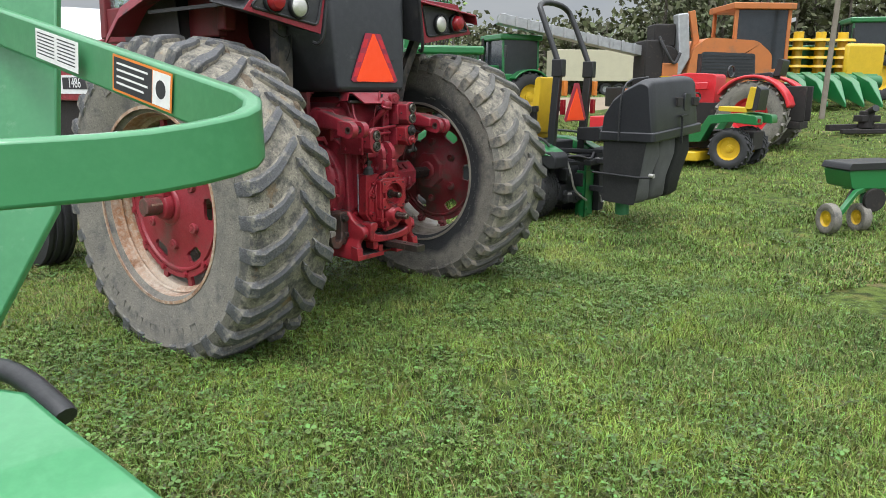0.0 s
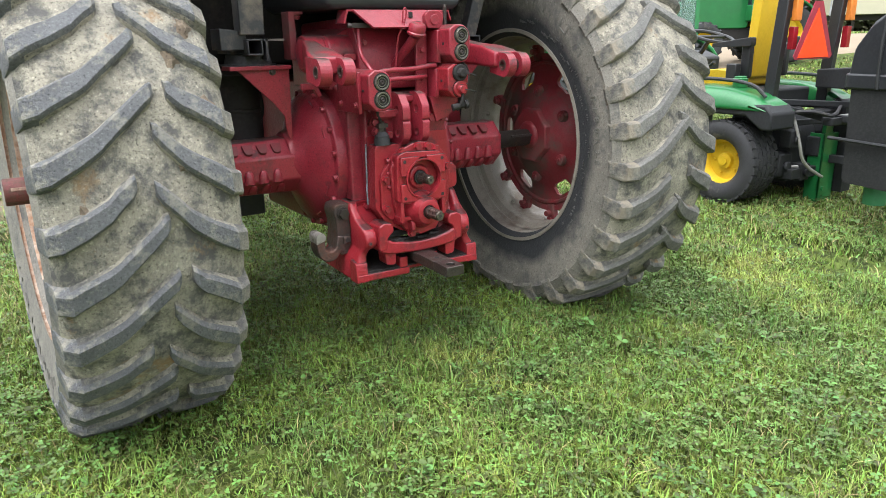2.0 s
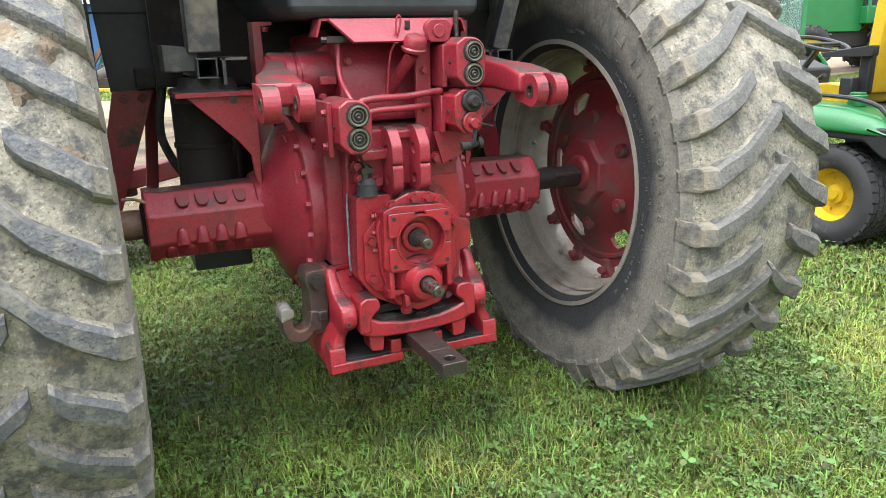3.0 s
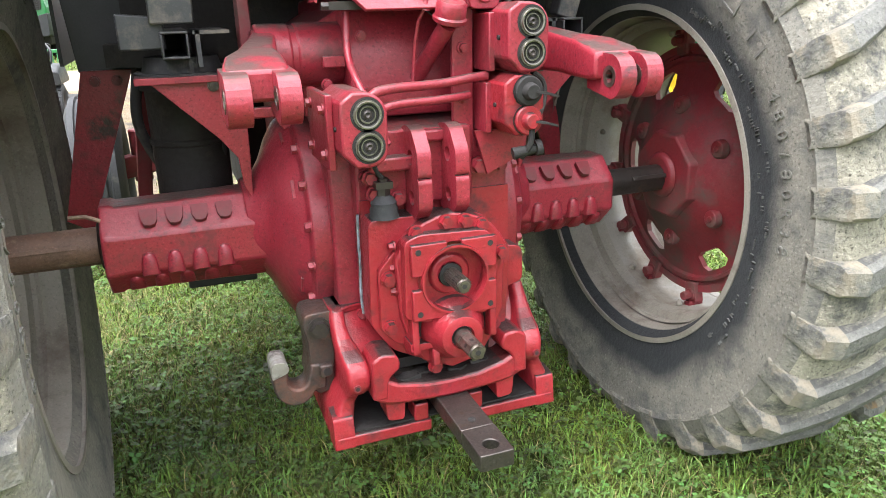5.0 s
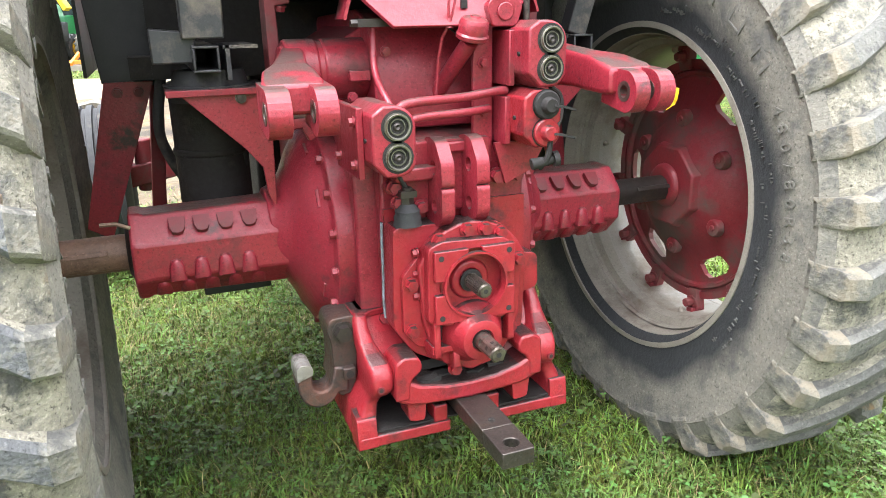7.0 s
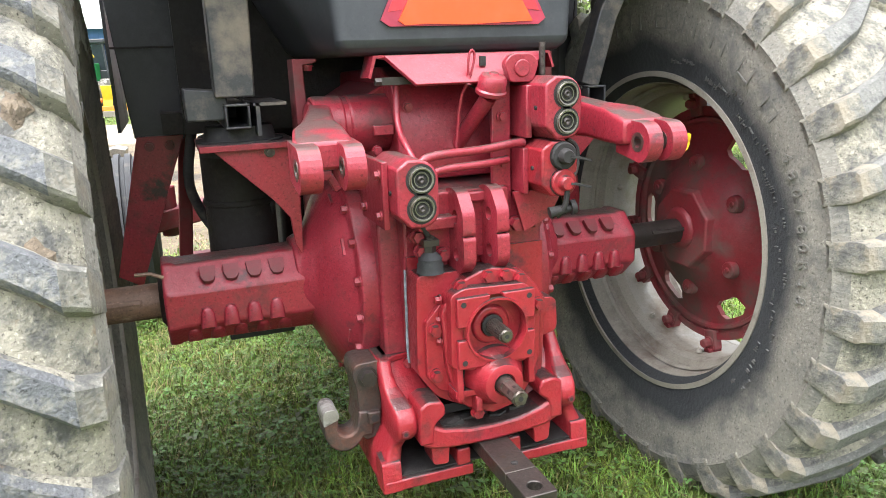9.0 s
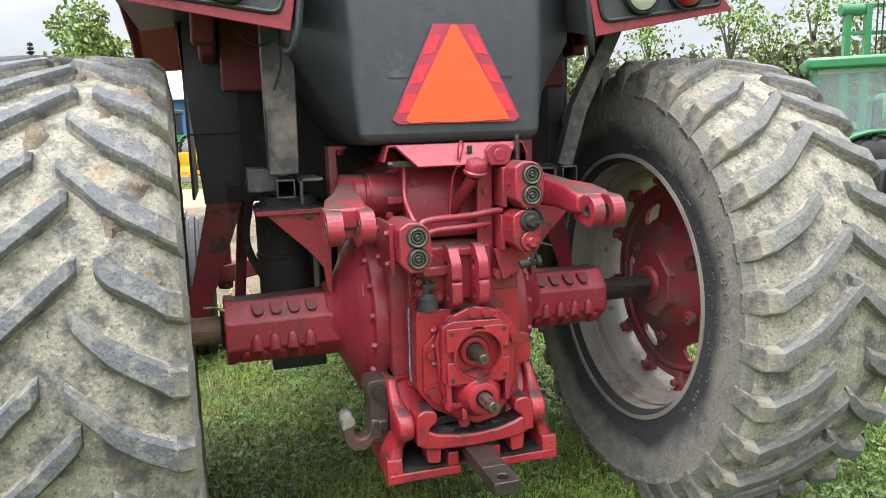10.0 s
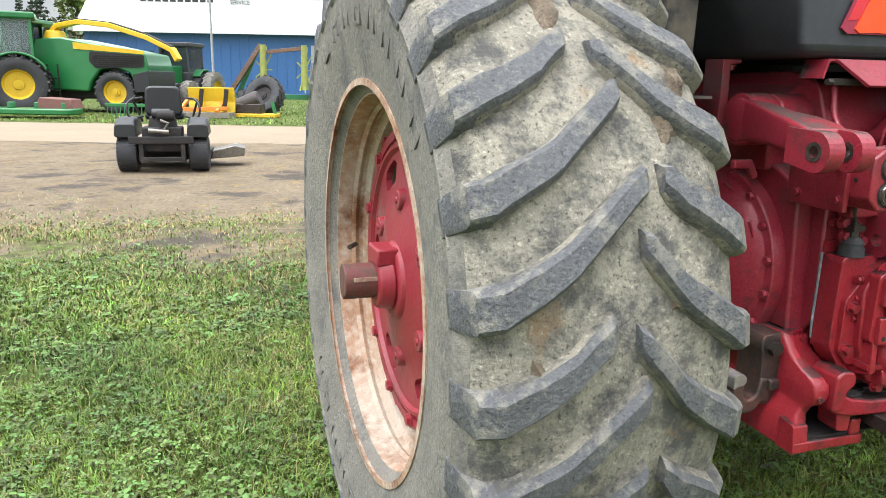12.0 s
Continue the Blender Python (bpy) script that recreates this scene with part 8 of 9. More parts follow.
def forage_harvester():
    t = thing("forage_harvester", VIEW_NORTH @ pose(-12.48, 25.6, 0), "green forage harvester with a long yellow spout", "harvester")
    for x, r, w in ((-1.92, 0.95, 0.7), (1.1, 0.7, 0.55)):
        for y in (0.0, 1.9):
            small_wheel(t, 0, 0, 0, r, w, YELLOW, lugs=20, name="wheel", hub_r=0.56).matrix_basis = pose(x, y, r, 0, 0, 90)
    b = B()
    prof = rounded([(-1.4, 1.0), (-1.0, 0.75), (0.2, 0.7), (0.32, 1.05), (0.65, 1.45), (1.15, 1.52), (1.65, 1.35), (1.85, 0.8), (2.25, 0.85), (2.3, 1.6), (2.2, 2.0), (0.6, 2.3), (-0.6, 2.5), (-1.5, 2.42), (-1.7, 1.9)], 0.08)
    b.prism(prof, "y", -0.2, 2.1)
    part("body", b, GREEN, t, bevel=0.06)
    part("rear_panel", B().prism(rounded([(1.8, 0.7), (2.3, 0.75), (2.34, 1.45), (1.75, 1.3)], 0.05), "y", -0.24, 2.14), PLASTIC, t, "dark lower panel", bevel=0.03)
    part("side_vent", B().prism(rounded([(0.3, 1.72), (0.5, 1.5), (2.15, 1.55), (2.2, 1.95), (0.35, 2.05)], 0.06), "y", -0.24, -0.2), BLACK_GRIME_HOLES, t, "black slatted vent")
    for i in range(6):
        part("slat", B().box(0.45, 2.1, -0.27, -0.24, 1.57 + 0.07 * i, 1.59 + 0.07 * i), PLASTIC, t)
    part("stripe", B().prism([(-0.2, 2.12), (2.2, 1.98), (2.2, 2.08), (-0.2, 2.34)], "y", -0.23, -0.2), YELLOW, t, "yellow stripe")
    part("under_body", B().box(-1.3, 2.1, 0.2, 2.2, 0.45, 0.9), BLACK_GRIME_HOLES, t, bevel=0.05)
    cab = B().box(-2.75, -1.65, -0.1, 2.5, 2.95, 3.1).box(-2.7, -1.65, -0.1, 2.5, 1.3, 1.75)
    for x in (-2.65, -1.75):
        for y in (-0.05, 2.4):
            cab.box(x - 0.05, x + 0.05, y - 0.02, y + 0.08, 1.7, 3.0)
    c = part("cab", cab, GREEN, t, "green cab frame", bevel=0.04)
    part("window", B().box(-2.6, -1.8, -0.06, -0.04, 1.75, 2.95), DARK_GLASS, c)
    part("window", B().box(-2.7, -2.68, 0.0, 2.4, 1.75, 2.95), DARK_GLASS, c)
    part("rotary_screen", B().cyl((-1.35, 0.9, 2.45), (-1.35, 0.9, 2.75), 0.4, 0.3, n=20), YELLOW, t, bevel=0.02)
    sp = B().bar([(-1.6, 1.0, 2.5), (-1.25, 0.9, 2.92), (-0.4, 0.75, 3.06), (0.8, 0.5, 2.95), (2.2, 0.2, 2.55), (3.1, 0.0, 2.15), (3.3, -0.05, 1.8)], 0.28, 0.17)
    part("spout", sp, YELLOW, t, "curved yellow discharge spout", bevel=0.02)
    part("spout_top", B().bar([(-1.25, 0.9, 3.02), (-0.4, 0.75, 3.16), (0.8, 0.5, 3.05), (2.2, 0.2, 2.65), (3.1, 0.0, 2.25)], 0.22, 0.04), BLACK_GRIME_HOLES, t, "dark upper edge of the spout")
    part("ladder", B().bar([(-1.1, -0.3, 0.4), (-1.1, -0.3, 1.6)], 0.04, 0.04, (0, 1, 0)).bar([(-0.75, -0.3, 0.4), (-0.75, -0.3, 1.6)], 0.04, 0.04, (0, 1, 0)).box(-1.1, -0.75, -0.34, -0.26, 0.7, 0.74).box(-1.1, -0.75, -0.34, -0.26, 1.1, 1.14), BLACK_GRIME_HOLES, t)


forage_harvester()


def workshop():
    t = thing("workshop_building", VIEW_NORTH @ pose(-23.2, 48, 0), "long blue steel workshop with a white metal roof and a sign", "building", kind="")
    L = 31.0
    part("wall", B().box(0, L, 0, 0.2, 0, 4.25), BLUE_WALL, t, "blue clad front wall")
    part("wall", B().box(0, 0.2, 0.2, 15.0, 0, 4.25), BLUE_WALL, t)
    part("wall", B().box(0.2, L, 14.8, 15.0, 0, 4.25), BLUE_WALL, t)
    part("wall", B().box(L - 0.2, L, 0.2, 14.8, 0, 4.25), BLUE_WALL, t)
    rib = B().box(-0.015, 0.015, -0.025, 0.0, 0.0, 4.2).mesh("cladding_rib", [BLUE_WALL])
    for i in range(51):
        part("cladding_rib", rib, None, t, at=pose(0.3 + 0.6 * i, 0, 0))
    r = B().add([(-0.4, -0.5, 4.1), (L + 0.4, -0.5, 4.1), (L + 0.4, 1.8, 6.2), (-0.4, 1.8, 6.2), (L + 0.4, 15.5, 3.6), (-0.4, 15.5, 3.6), (-0.4, -0.5, 4.0), (L + 0.4, -0.5, 4.0), (L + 0.4, 15.5, 3.5), (-0.4, 15.5, 3.5)],
                [(0, 1, 2, 3), (3, 2, 4, 5), (0, 6, 7, 1), (5, 4, 8, 9), (6, 9, 8, 7), (0, 3, 5, 9, 6), (1, 7, 8, 4, 2)])
    part("roof", r, ROOF_WHITE, t, "white ribbed metal roof")
    part("fascia", B().box(-0.42, L + 0.42, -0.56, -0.5, 3.9, 4.2), WHITE, t, "pale eave fascia")
    for x in (14.5, 22.0):
        part("door", B().box(x, x + 3.6, -0.04, 0.0, 0, 3.3), GREY_METAL, t, "roller door")
    sg = part("roof_sign", B().box(1.45, 11.3, 0.75, 0.9, 5.68, 6.68), WHITE, t, "white sign board with dark lettering")
    lettering("sign_text", "I-86", 0.62, INK, sg, pose(3.4, 0.73, 6.38, 90), 0.01)
    lettering("sign_text", "TRUCK REPAIR", 0.64, INK, sg, pose(6.5, 0.73, 6.38, 90), 0.01)
    lettering("sign_text", "AUTO", 0.62, INK, sg, pose(9.85, 0.73, 6.38, 90), 0.01)
    lettering("sign_text", "SERVICE", 0.36, INK, sg, pose(9.85, 0.73, 5.9, 90), 0.01)
    part("sign_emblem", B().prism(rounded([(1.8, 6.15), (2.2, 6.15), (2.27, 6.58), (1.73, 6.58)], 0.08), "y", 0.73, 0.75), INK, sg, "dark shield emblem")
    for i in range(10):
        part("sign_bar", B().box(3.45 + 0.48 * i, 3.81 + 0.48 * i, 0.73, 0.75, 5.88, 6.1), INK, sg, "plain dark bar")
    part("banner", B().box(16.5, 17.3, -0.06, -0.03, 2.0, 2.8), material("banner_blue", (0.05, 0.07, 0.5), rough=0.6), t, "small blue banner")


workshop()


def north_yard():
    p = thing("flag_pole", VIEW_NORTH @ pose(-13.8, 44.0, 0), "slim grey metal pole before the workshop", "pole")
    part("shaft", B().cyl((0, 0, 0), (0, 0, 9.0), 0.08, 0.05, n=10), GREY_METAL, p)
    t = thing("hay_tedder", VIEW_NORTH @ pose(-7.0, 31.0, 0), "folded green hay tedder with rusty arms", "implement")
    for x in (-0.6, 1.1):
        b = B()
        for k in range(9):
            a = radians(40 * k)
            b.bar([(x, 0, 1.6), (x + 0.35 * math.cos(a), 0.3 * math.sin(a), 1.6 + 0.95 * math.sin(a))], 0.05, 0.05, (0, 1, 0))
        b.cyl((x, -0.1, 0.8), (x, -0.1, 2.6), 0.16, 0.12, n=10)
        part("rotor", b, material("faded_tine", (0.32, 0.36, 0.08), (0.22, 0.24, 0.07)), t)
    part("arm", B().bar([(-2.0, 0, 0.7), (-0.7, 0, 2.6)], 0.18, 0.18, (0, 1, 0)).bar([(-0.5, 0, 2.3), (1.2, 0, 2.5)], 0.15, 0.15, (0, 1, 0)), RUSTY_AXLE, t, bevel=0.01)
    part("frame", B().bar([(-1.8, 0.2, 0.5), (-1.0, 0.2, 2.2)], 0.16, 0.16, (0, 1, 0)).bar([(1.0, 0.1, 0.9), (2.6, 0.1, 2.4)], 0.16, 0.2, (0, 1, 0)).box(-1.8, 2.4, 0.1, 0.3, 0.4, 0.6), GREEN_DULL, t, bevel=0.01)
    for x in (-1.6, 2.3):
        small_wheel(t, x, 0.2, 0.4, 0.4, 0.25, YELLOW)
    ty = thing("loose_tyre", VIEW_NORTH @ pose(-6.5, 26.4, 0.0), "large worn tyre standing among scrap", "tyre")
    small_wheel(ty, 0, 0, 0, 0.75, 0.45, BLACK_GRIME_HOLES, lugs=18, name="tyre").matrix_basis = pose(0, 0, 0.62, 0, 28, 70)
    sc = thing("scrap_gearbox", VIEW_NORTH @ pose(-6.6, 24.6, 0), "grey scrap gearbox with red and green bits", "scrap")
    part("body", B().box(-0.6, 0.5, -0.3, 0.3, 0.1, 0.45).cyl((-0.3, 0, 0.3), (0.4, 0, 0.6), 0.3, n=14), STEEL_DARK, sc, bevel=0.05)
    part("tray", B().box(-0.9, 1.0, -0.5, 0.3, 0.0, 0.12), YELLOW, sc, bevel=0.02)
    part("leg", B().bar([(-0.8, 0, 0.1), (-0.7, 0, 0.6)], 0.1, 0.1, (0, 1, 0)).bar([(0.9, 0, 0.1), (0.8, 0, 0.5)], 0.1, 0.1, (0, 1, 0)), GREEN, sc)
    bl = thing("dozer_blade", VIEW_NORTH @ pose(-8.1, 24.0, 0), "yellow blade with an orange frame", "blade")
    part("blade", B().prism(rounded([(0.0, 0.15), (0.12, 0.15), (0.22, 0.5), (0.1, 0.95), (0.0, 0.95), (0.1, 0.5)], 0.03), "x", -0.3, 1.2), YELLOW, bl, bevel=0.02)
    part("frame", B().bar([(-0.5, -0.4, 0.25), (1.1, -0.4, 0.3)], 0.1, 0.12).bar([(-0.4, -0.6, 0.2), (-0.4, 0.2, 0.5)], 0.1, 0.1).bar([(0.8, -0.6, 0.2), (0.8, 0.2, 0.5)], 0.1, 0.1), LABEL_ORANGE, bl, bevel=0.01)
    for x in (0.1, 0.9):
        part("bracket", B().bar([(x, -0.1, 0.2), (x + 0.1, -0.1, 0.9)], 0.12, 0.06, (0, 1, 0)), BLACK_GRIME_HOLES, bl)
    part("pallet", B().box(-0.6, 1.2, -0.6, 0.1, 0.0, 0.16), WOOD, bl)
    mw = thing("mower_deck", VIEW_NORTH @ pose(-12.0, 22.0, 0), "green rotary mower deck lying in the grass", "mower deck")
    part("deck", B().prism(rounded(rect(-1.6, 1.0, -0.5, 0.5), 0.3), "z", 0.1, 0.28), GREEN, mw, bevel=0.04)
    for x in (-1.0, -0.2, 0.6):
        part("spindle", B().cyl((x, 0, 0.28), (x, 0, 0.45), 0.12, n=14), GREEN_DULL, mw, bevel=0.02)
    part("hood", B().prism([(-0.3, 0.25), (0.9, 0.25), (0.8, 0.55), (-0.1, 0.6)], "y", -0.1, 0.6), material("rusty_red", (0.2, 0.07, 0.06), (0.13, 0.06, 0.05)), mw, bevel=0.03)
    rk = thing("rake_bar", VIEW_NORTH @ pose(-9.4, 22.3, 0), "green toothed rake bar", "rake")
    part("bar", B().box(-0.9, 0.9, -0.05, 0.05, 0.35, 0.45), GREEN, rk, bevel=0.01)
    for i in range(14):
        part("tooth", B().cyl((-0.85 + 0.13 * i, -0.03, 0.36), (-0.85 + 0.13 * i, -0.08, 0.02), 0.015, n=6), GREEN_DULL, rk)


north_yard()


def foreground_frame():
    """The bent green bar, its post and the sheet below it, close to the first eye."""
    t = thing("implement_frame", pose(0, 0, 0), "green painted implement frame with warning labels", "implement")
    eye = Vector((-3.344, -3.423, 1.426))
    ahead = Vector((1.517, 1.23, -0.433)).normalized()
    right = ahead.cross(Vector((0, 0, 1))).normalized()
    up = right.cross(ahead)

    def spot(px, py, depth):
        return eye + depth * (ahead + right * px + up * py)
    path = [spot(-1.0, 0.07, 0.70), spot(-0.613, 0.0985, 0.80), spot(-0.433, 0.113, 0.86), spot(-0.315, 0.134, 0.92), spot(-0.262, 0.152, 0.965), spot(-0.266, 0.176, 1.03), spot(-0.325, 0.197, 1.10), spot(-0.527, 0.272, 1.42), spot(-0.66, 0.32, 1.66)]
    fine = [path[0]]
    for a, c in zip(path, path[1:]):
        fine += [a.lerp(c, 0.25), a.lerp(c, 0.75)]
    fine.append(path[-1])
    bar = part("bent_bar", B().bar(fine, 0.026, 0.078), GREEN_FADED_SHEEN, t, "bent green steel bar", bevel=0.006)
    a, c = path[8], path[6]
    d = (c - a).normalized()
    nrm = d.cross(Vector((0, 0, 1))).normalized()
    if nrm.dot(eye - a) < 0:
        nrm = -nrm
    turn = Matrix((d, nrm.cross(d).normalized() * 1.0, nrm)).transposed().to_4x4()

    def on_bar(s, lift):
        return Matrix.Translation(a.lerp(c, s) + nrm * (0.0135 + lift)) @ turn
    lab1 = part("label", B().box(-0.09, 0.09, -0.028, 0.028, 0, 0.0006), PAPER, bar, "white notice label with fine print", at=on_bar(0.5, 0))
    for i in range(7):
        for q in range(2):
            part("print_line", B().box(-0.082 + 0.086 * q, -0.008 + 0.086 * q, 0.02 - 0.0065 * i, 0.0222 - 0.0065 * i, 0.0006, 0.0009), INK, lab1)
    lab2 = part("label", B().box(-0.095, 0.095, -0.031, 0.031, 0, 0.0006), LABEL_ORANGE, bar, "orange-edged warning label", at=on_bar(0.82, 0))
    part("panel", B().box(-0.09, 0.035, -0.027, 0.027, 0.0006, 0.0009), INK, lab2, "black panel")
    part("panel", B().box(0.037, 0.09, -0.027, 0.027, 0.0006, 0.0009), PAPER, lab2, "white panel")
    for i in range(4):
        part("print_line", B().box(-0.08, 0.022 - 0.012 * (i % 2), 0.016 - 0.011 * i, 0.0195 - 0.011 * i, 0.0009, 0.0012), PAPER, lab2)
    part("pictogram", B().prism(circle((0.062, 0.0), 0.015, 14), "z", 0.0009, 0.0012), INK, lab2)
    # end plate with its foot
    base = path[8]
    flat = [spot(-0.74, 0.40, 1.62), spot(-0.538, 0.37, 1.62), spot(-0.536, 0.05, 1.62), spot(-0.613, -0.10, 1.62), spot(-0.80, -0.46, 1.62), spot(-0.92, -0.46, 1.62)]
    back = [v + ahead * 0.025 for v in flat]
    n = len(flat)
    plate = B().add(flat + back, [tuple(range(n)), tuple(range(2 * n - 1, n - 1, -1))] + [(i, (i + 1) % n, n + (i + 1) % n, n + i) for i in range(n)])
    up_ = part("end_plate", plate, GREEN_FADED_SHEEN, t, "green steel end plate", bevel=0.004)
    bh = spot(-0.60, 0.294, 1.617)
    part("bolt_hole", B().cyl(bh, bh + ahead * 0.01, 0.016, n=16), BLACK_GRIME_HOLES, up_)
    low = flat[4] * 0.5 + flat[5] * 0.5
    part("leg", B().bar([(low.x, low.y, 0.0), (low.x, low.y, low.z + 0.15)], 0.08, 0.06, (0.6, 0.8, 0)), GREEN_FADED_SHEEN, t, bevel=0.006)
    part("foot", B().box(low.x - 0.15, low.x + 0.15, low.y - 0.12, low.y + 0.12, 0.0, 0.03), GREEN_FADED_SHEEN, t, bevel=0.006)
    sheet = B()
    p = [spot(-0.95, -0.17, 0.82), spot(-0.64, -0.19, 0.81), spot(-0.572, -0.198, 0.80), spot(-0.527, -0.236, 0.77), spot(-0.455, -0.287, 0.72), spot(-0.375, -0.348, 0.66), spot(-0.27, -0.46, 0.58), spot(-0.95, -0.46, 0.58)]
    q = [v - Vector((0, 0, 0.02)) for v in p]
    n = len(p)
    sheet.add(p + q, [tuple(range(n)), tuple(range(2 * n - 1, n - 1, -1))] + [(i, (i + 1) % n, n + (i + 1) % n, n + i) for i in range(n)])
    sh = part("cover_sheet", sheet, GREEN_FADED_SHEEN, t, "green sheet cover", bevel=0.008)
    part("rubber_edge", B().tube([spot(-0.95, -0.135, 0.85), spot(-0.613, -0.168, 0.83), spot(-0.575, -0.184, 0.82), spot(-0.527, -0.226, 0.79), spot(-0.52, -0.236, 0.785)], 0.013, n=10, smooth=1), PLASTIC, sh, "black rubber edge")
    g = p[7] * 0.5 + p[0] * 0.5
    part("leg", B().bar([(g.x, g.y, 0.0), (g.x, g.y, g.z - 0.02)], 0.06, 0.06, (1, 0, 0)), GREEN_FADED_SHEEN, t, bevel=0.004)
    part("brace", B().bar([(g.x, g.y, 0.3), (low.x, low.y, 0.3)], 0.04, 0.04), GREEN_FADED_SHEEN, t)


foreground_frame()

# ---- trees and woods ----
def leaf_cloud(rng, n, centre, radius, size, squash=0.8):
    """Arrays of leaf quads scattered through an uneven ball."""
    d = rng.normal(size=(n, 3))
    d /= np.linalg.norm(d, axis=1)[:, None]
    r = radius * rng.uniform(0.35, 1.0, n) ** 0.5
    c = np.asarray(centre) + d * r[:, None] * np.array([1, 1, squash])
    u = rng.normal(size=(n, 3))
    u /= np.linalg.norm(u, axis=1)[:, None]
    w = np.cross(u, rng.normal(size=(n, 3)))
    w /= np.linalg.norm(w, axis=1)[:, None]
    s = size * rng.uniform(0.6, 1.4, n)[:, None]
    return np.stack([c - u * s, c + w * s * 0.6, c + u * s, c - w * s * 0.6], axis=1)


def quads_mesh(name, quads, mat):
    q = np.concatenate(quads)
    n = len(q)
    me = bpy.data.meshes.new(name)
    me.vertices.add(n * 4)
    me.vertices.foreach_set("co", q.reshape(-1))
    me.loops.add(n * 4)
    me.loops.foreach_set("vertex_index", np.arange(n * 4, dtype=np.int32))
    me.polygons.add(n)
    me.polygons.foreach_set("loop_start", np.arange(0, n * 4, 4, dtype=np.int32))
    me.materials.append(mat)
    me.update(calc_edges=True)
    return me


def broadleaf(m, h, spread, seed, label, leaves=2600, mat=None):
    rng = np.random.default_rng(seed)
    t = thing("tree", m, label, "tree", "broadleaf trees round the yard")
    b = B().tube([(0, 0, 0), (0.05, 0, h * 0.3), (0.0, 0.1, h * 0.75)], lambda q: 0.028 * h * (1 - 0.75 * q), n=10, smooth=1)
    quads = []
    for i in range(16):
        a = rng.uniform(0, 6.28)
        z = h * rng.uniform(0.35, 0.95)
        r = spread * rng.uniform(0.25, 1.0) * math.sin(min(1.0, (1.08 - z / h) * 1.7) * 1.57)
        end = (r * math.cos(a), r * math.sin(a), z)
        b.tube([(0, 0, z * 0.62), (r * 0.5 * math.cos(a), r * 0.5 * math.sin(a), z * 0.85), end], lambda q: 0.009 * h * (1 - 0.8 * q), n=6)
        quads.append(leaf_cloud(rng, leaves // 16, end, h * rng.uniform(0.11, 0.19), h * 0.018))
    part("trunk", b, BARK, t)
    part("crown", quads_mesh("crown", quads, mat or LEAF), None, t)


def spruce(m, h, seed, label):
    rng = np.random.default_rng(seed)
    t = thing("spruce_tree", m, label, "tree", "spruces behind the workshop")
    b = B().tube([(0, 0, 0), (0, 0, h)], lambda q: 0.02 * h * (1 - 0.9 * q), n=8)
    quads = []
    for k in range(26):
        z = h * (0.12 + 0.86 * k / 25)
        R = 0.24 * h * (1 - (z / h) * 0.96) * rng.uniform(0.7, 1.1)
        for i in range(9):
            a = rng.uniform(0, 6.28)
            for q in (0.45, 0.8):
                quads.append(leaf_cloud(rng, 6, (R * q * math.cos(a), R * q * math.sin(a), z - 0.12 * R * q), 0.035 * h * (1.2 - z / h), h * 0.016, 0.5))
    part("trunk", b, BARK, t)
    part("crown", quads_mesh("crown", quads, NEEDLE), None, t)


broadleaf(VIEW_NORTH @ pose(-31.3, 68, 0), 13.2, 4.2, 1, "green broadleaf tree behind the workshop", 4200)
broadleaf(VIEW_NORTH @ pose(-46.0, 64, 0), 9.5, 4.5, 2, "broadleaf tree turning yellowish green")
broadleaf(VIEW_NORTH @ pose(-55.0, 66, 0), 11, 4.5, 3, "broadleaf tree at the field edge")
broadleaf(VIEW_NORTH @ pose(3.0, 78, 0), 11, 6, 12, "broadleaf tree beyond the workshop roof")
broadleaf(VIEW_NORTH @ pose(-8.0, 80, 0), 10.5, 6, 13, "broadleaf tree beyond the workshop roof")
for i_, (u_, d_, h_) in enumerate(((-38.0, 70, 10.8), (-47.5, 72, 11.5), (-29.0, 74, 11.0), (-26.2, 74, 11.6), (-22.8, 74, 12.2), (-43.0, 76, 9.0))):
    spruce(VIEW_NORTH @ pose(u_, d_, 0), h_, 20 + i_, "dark spruce tree behind the workshop")
for i_, (u_, d_, h_) in enumerate(((19.5, 48, 8.2), (23.0, 50, 7.8), (27.0, 52, 8.6), (30.5, 54, 9.4), (15.5, 52, 7.6), (12.0, 56, 8.4), (34.0, 52, 10.0))):
    broadleaf(on_rise(VIEW_BACK @ pose(u_, d_, 0)), h_, 2.8, 40 + i_, "slender broadleaf tree with thin early-autumn leaves", 900)


def woods():
    """The far wood: trunks and leaf clumps as one sheet of growth that nobody could count."""
    rng = np.random.default_rng(9)
    quads, b = [], B()
    for i in range(520):
        ang = radians(rng.uniform(-64, 38))
        d = rng.uniform(58, 76)
        x, y = d * math.sin(ang) * 1.15, d * math.cos(ang)
        p = VIEW_EAST @ Vector((x, y, 0))
        px = x / y
        h = 4.0 + 3.0 * min(1.0, max(0.0, (px - 0.1) * 2.2)) + rng.uniform(-0.8, 1.4) + (3.5 if px > 0.32 else 0)
        z0 = float(rise(p.x, p.y))
        b.cyl((p.x, p.y, z0 - 0.1), (p.x + rng.uniform(-0.4, 0.4), p.y, z0 + h * 0.9), 0.13, 0.05, n=6)
        for k in range(7):
            c = (p.x + rng.uniform(-2.4, 2.4), p.y + rng.uniform(-2.4, 2.4), z0 + h * rng.uniform(0.06, 0.95))
            quads.append(leaf_cloud(rng, 44, c, rng.uniform(1.2, 2.3), 0.27))
    solo("woodland_trunks", b, BARK, "grey trunks of a far mixed wood", "wood", kind="stuff")
    tagged(part("woodland", quads_mesh("woodland", quads, LEAF_FAR), None, None), "far mixed wood in dull autumn green", "wood", kind="stuff")


woods()

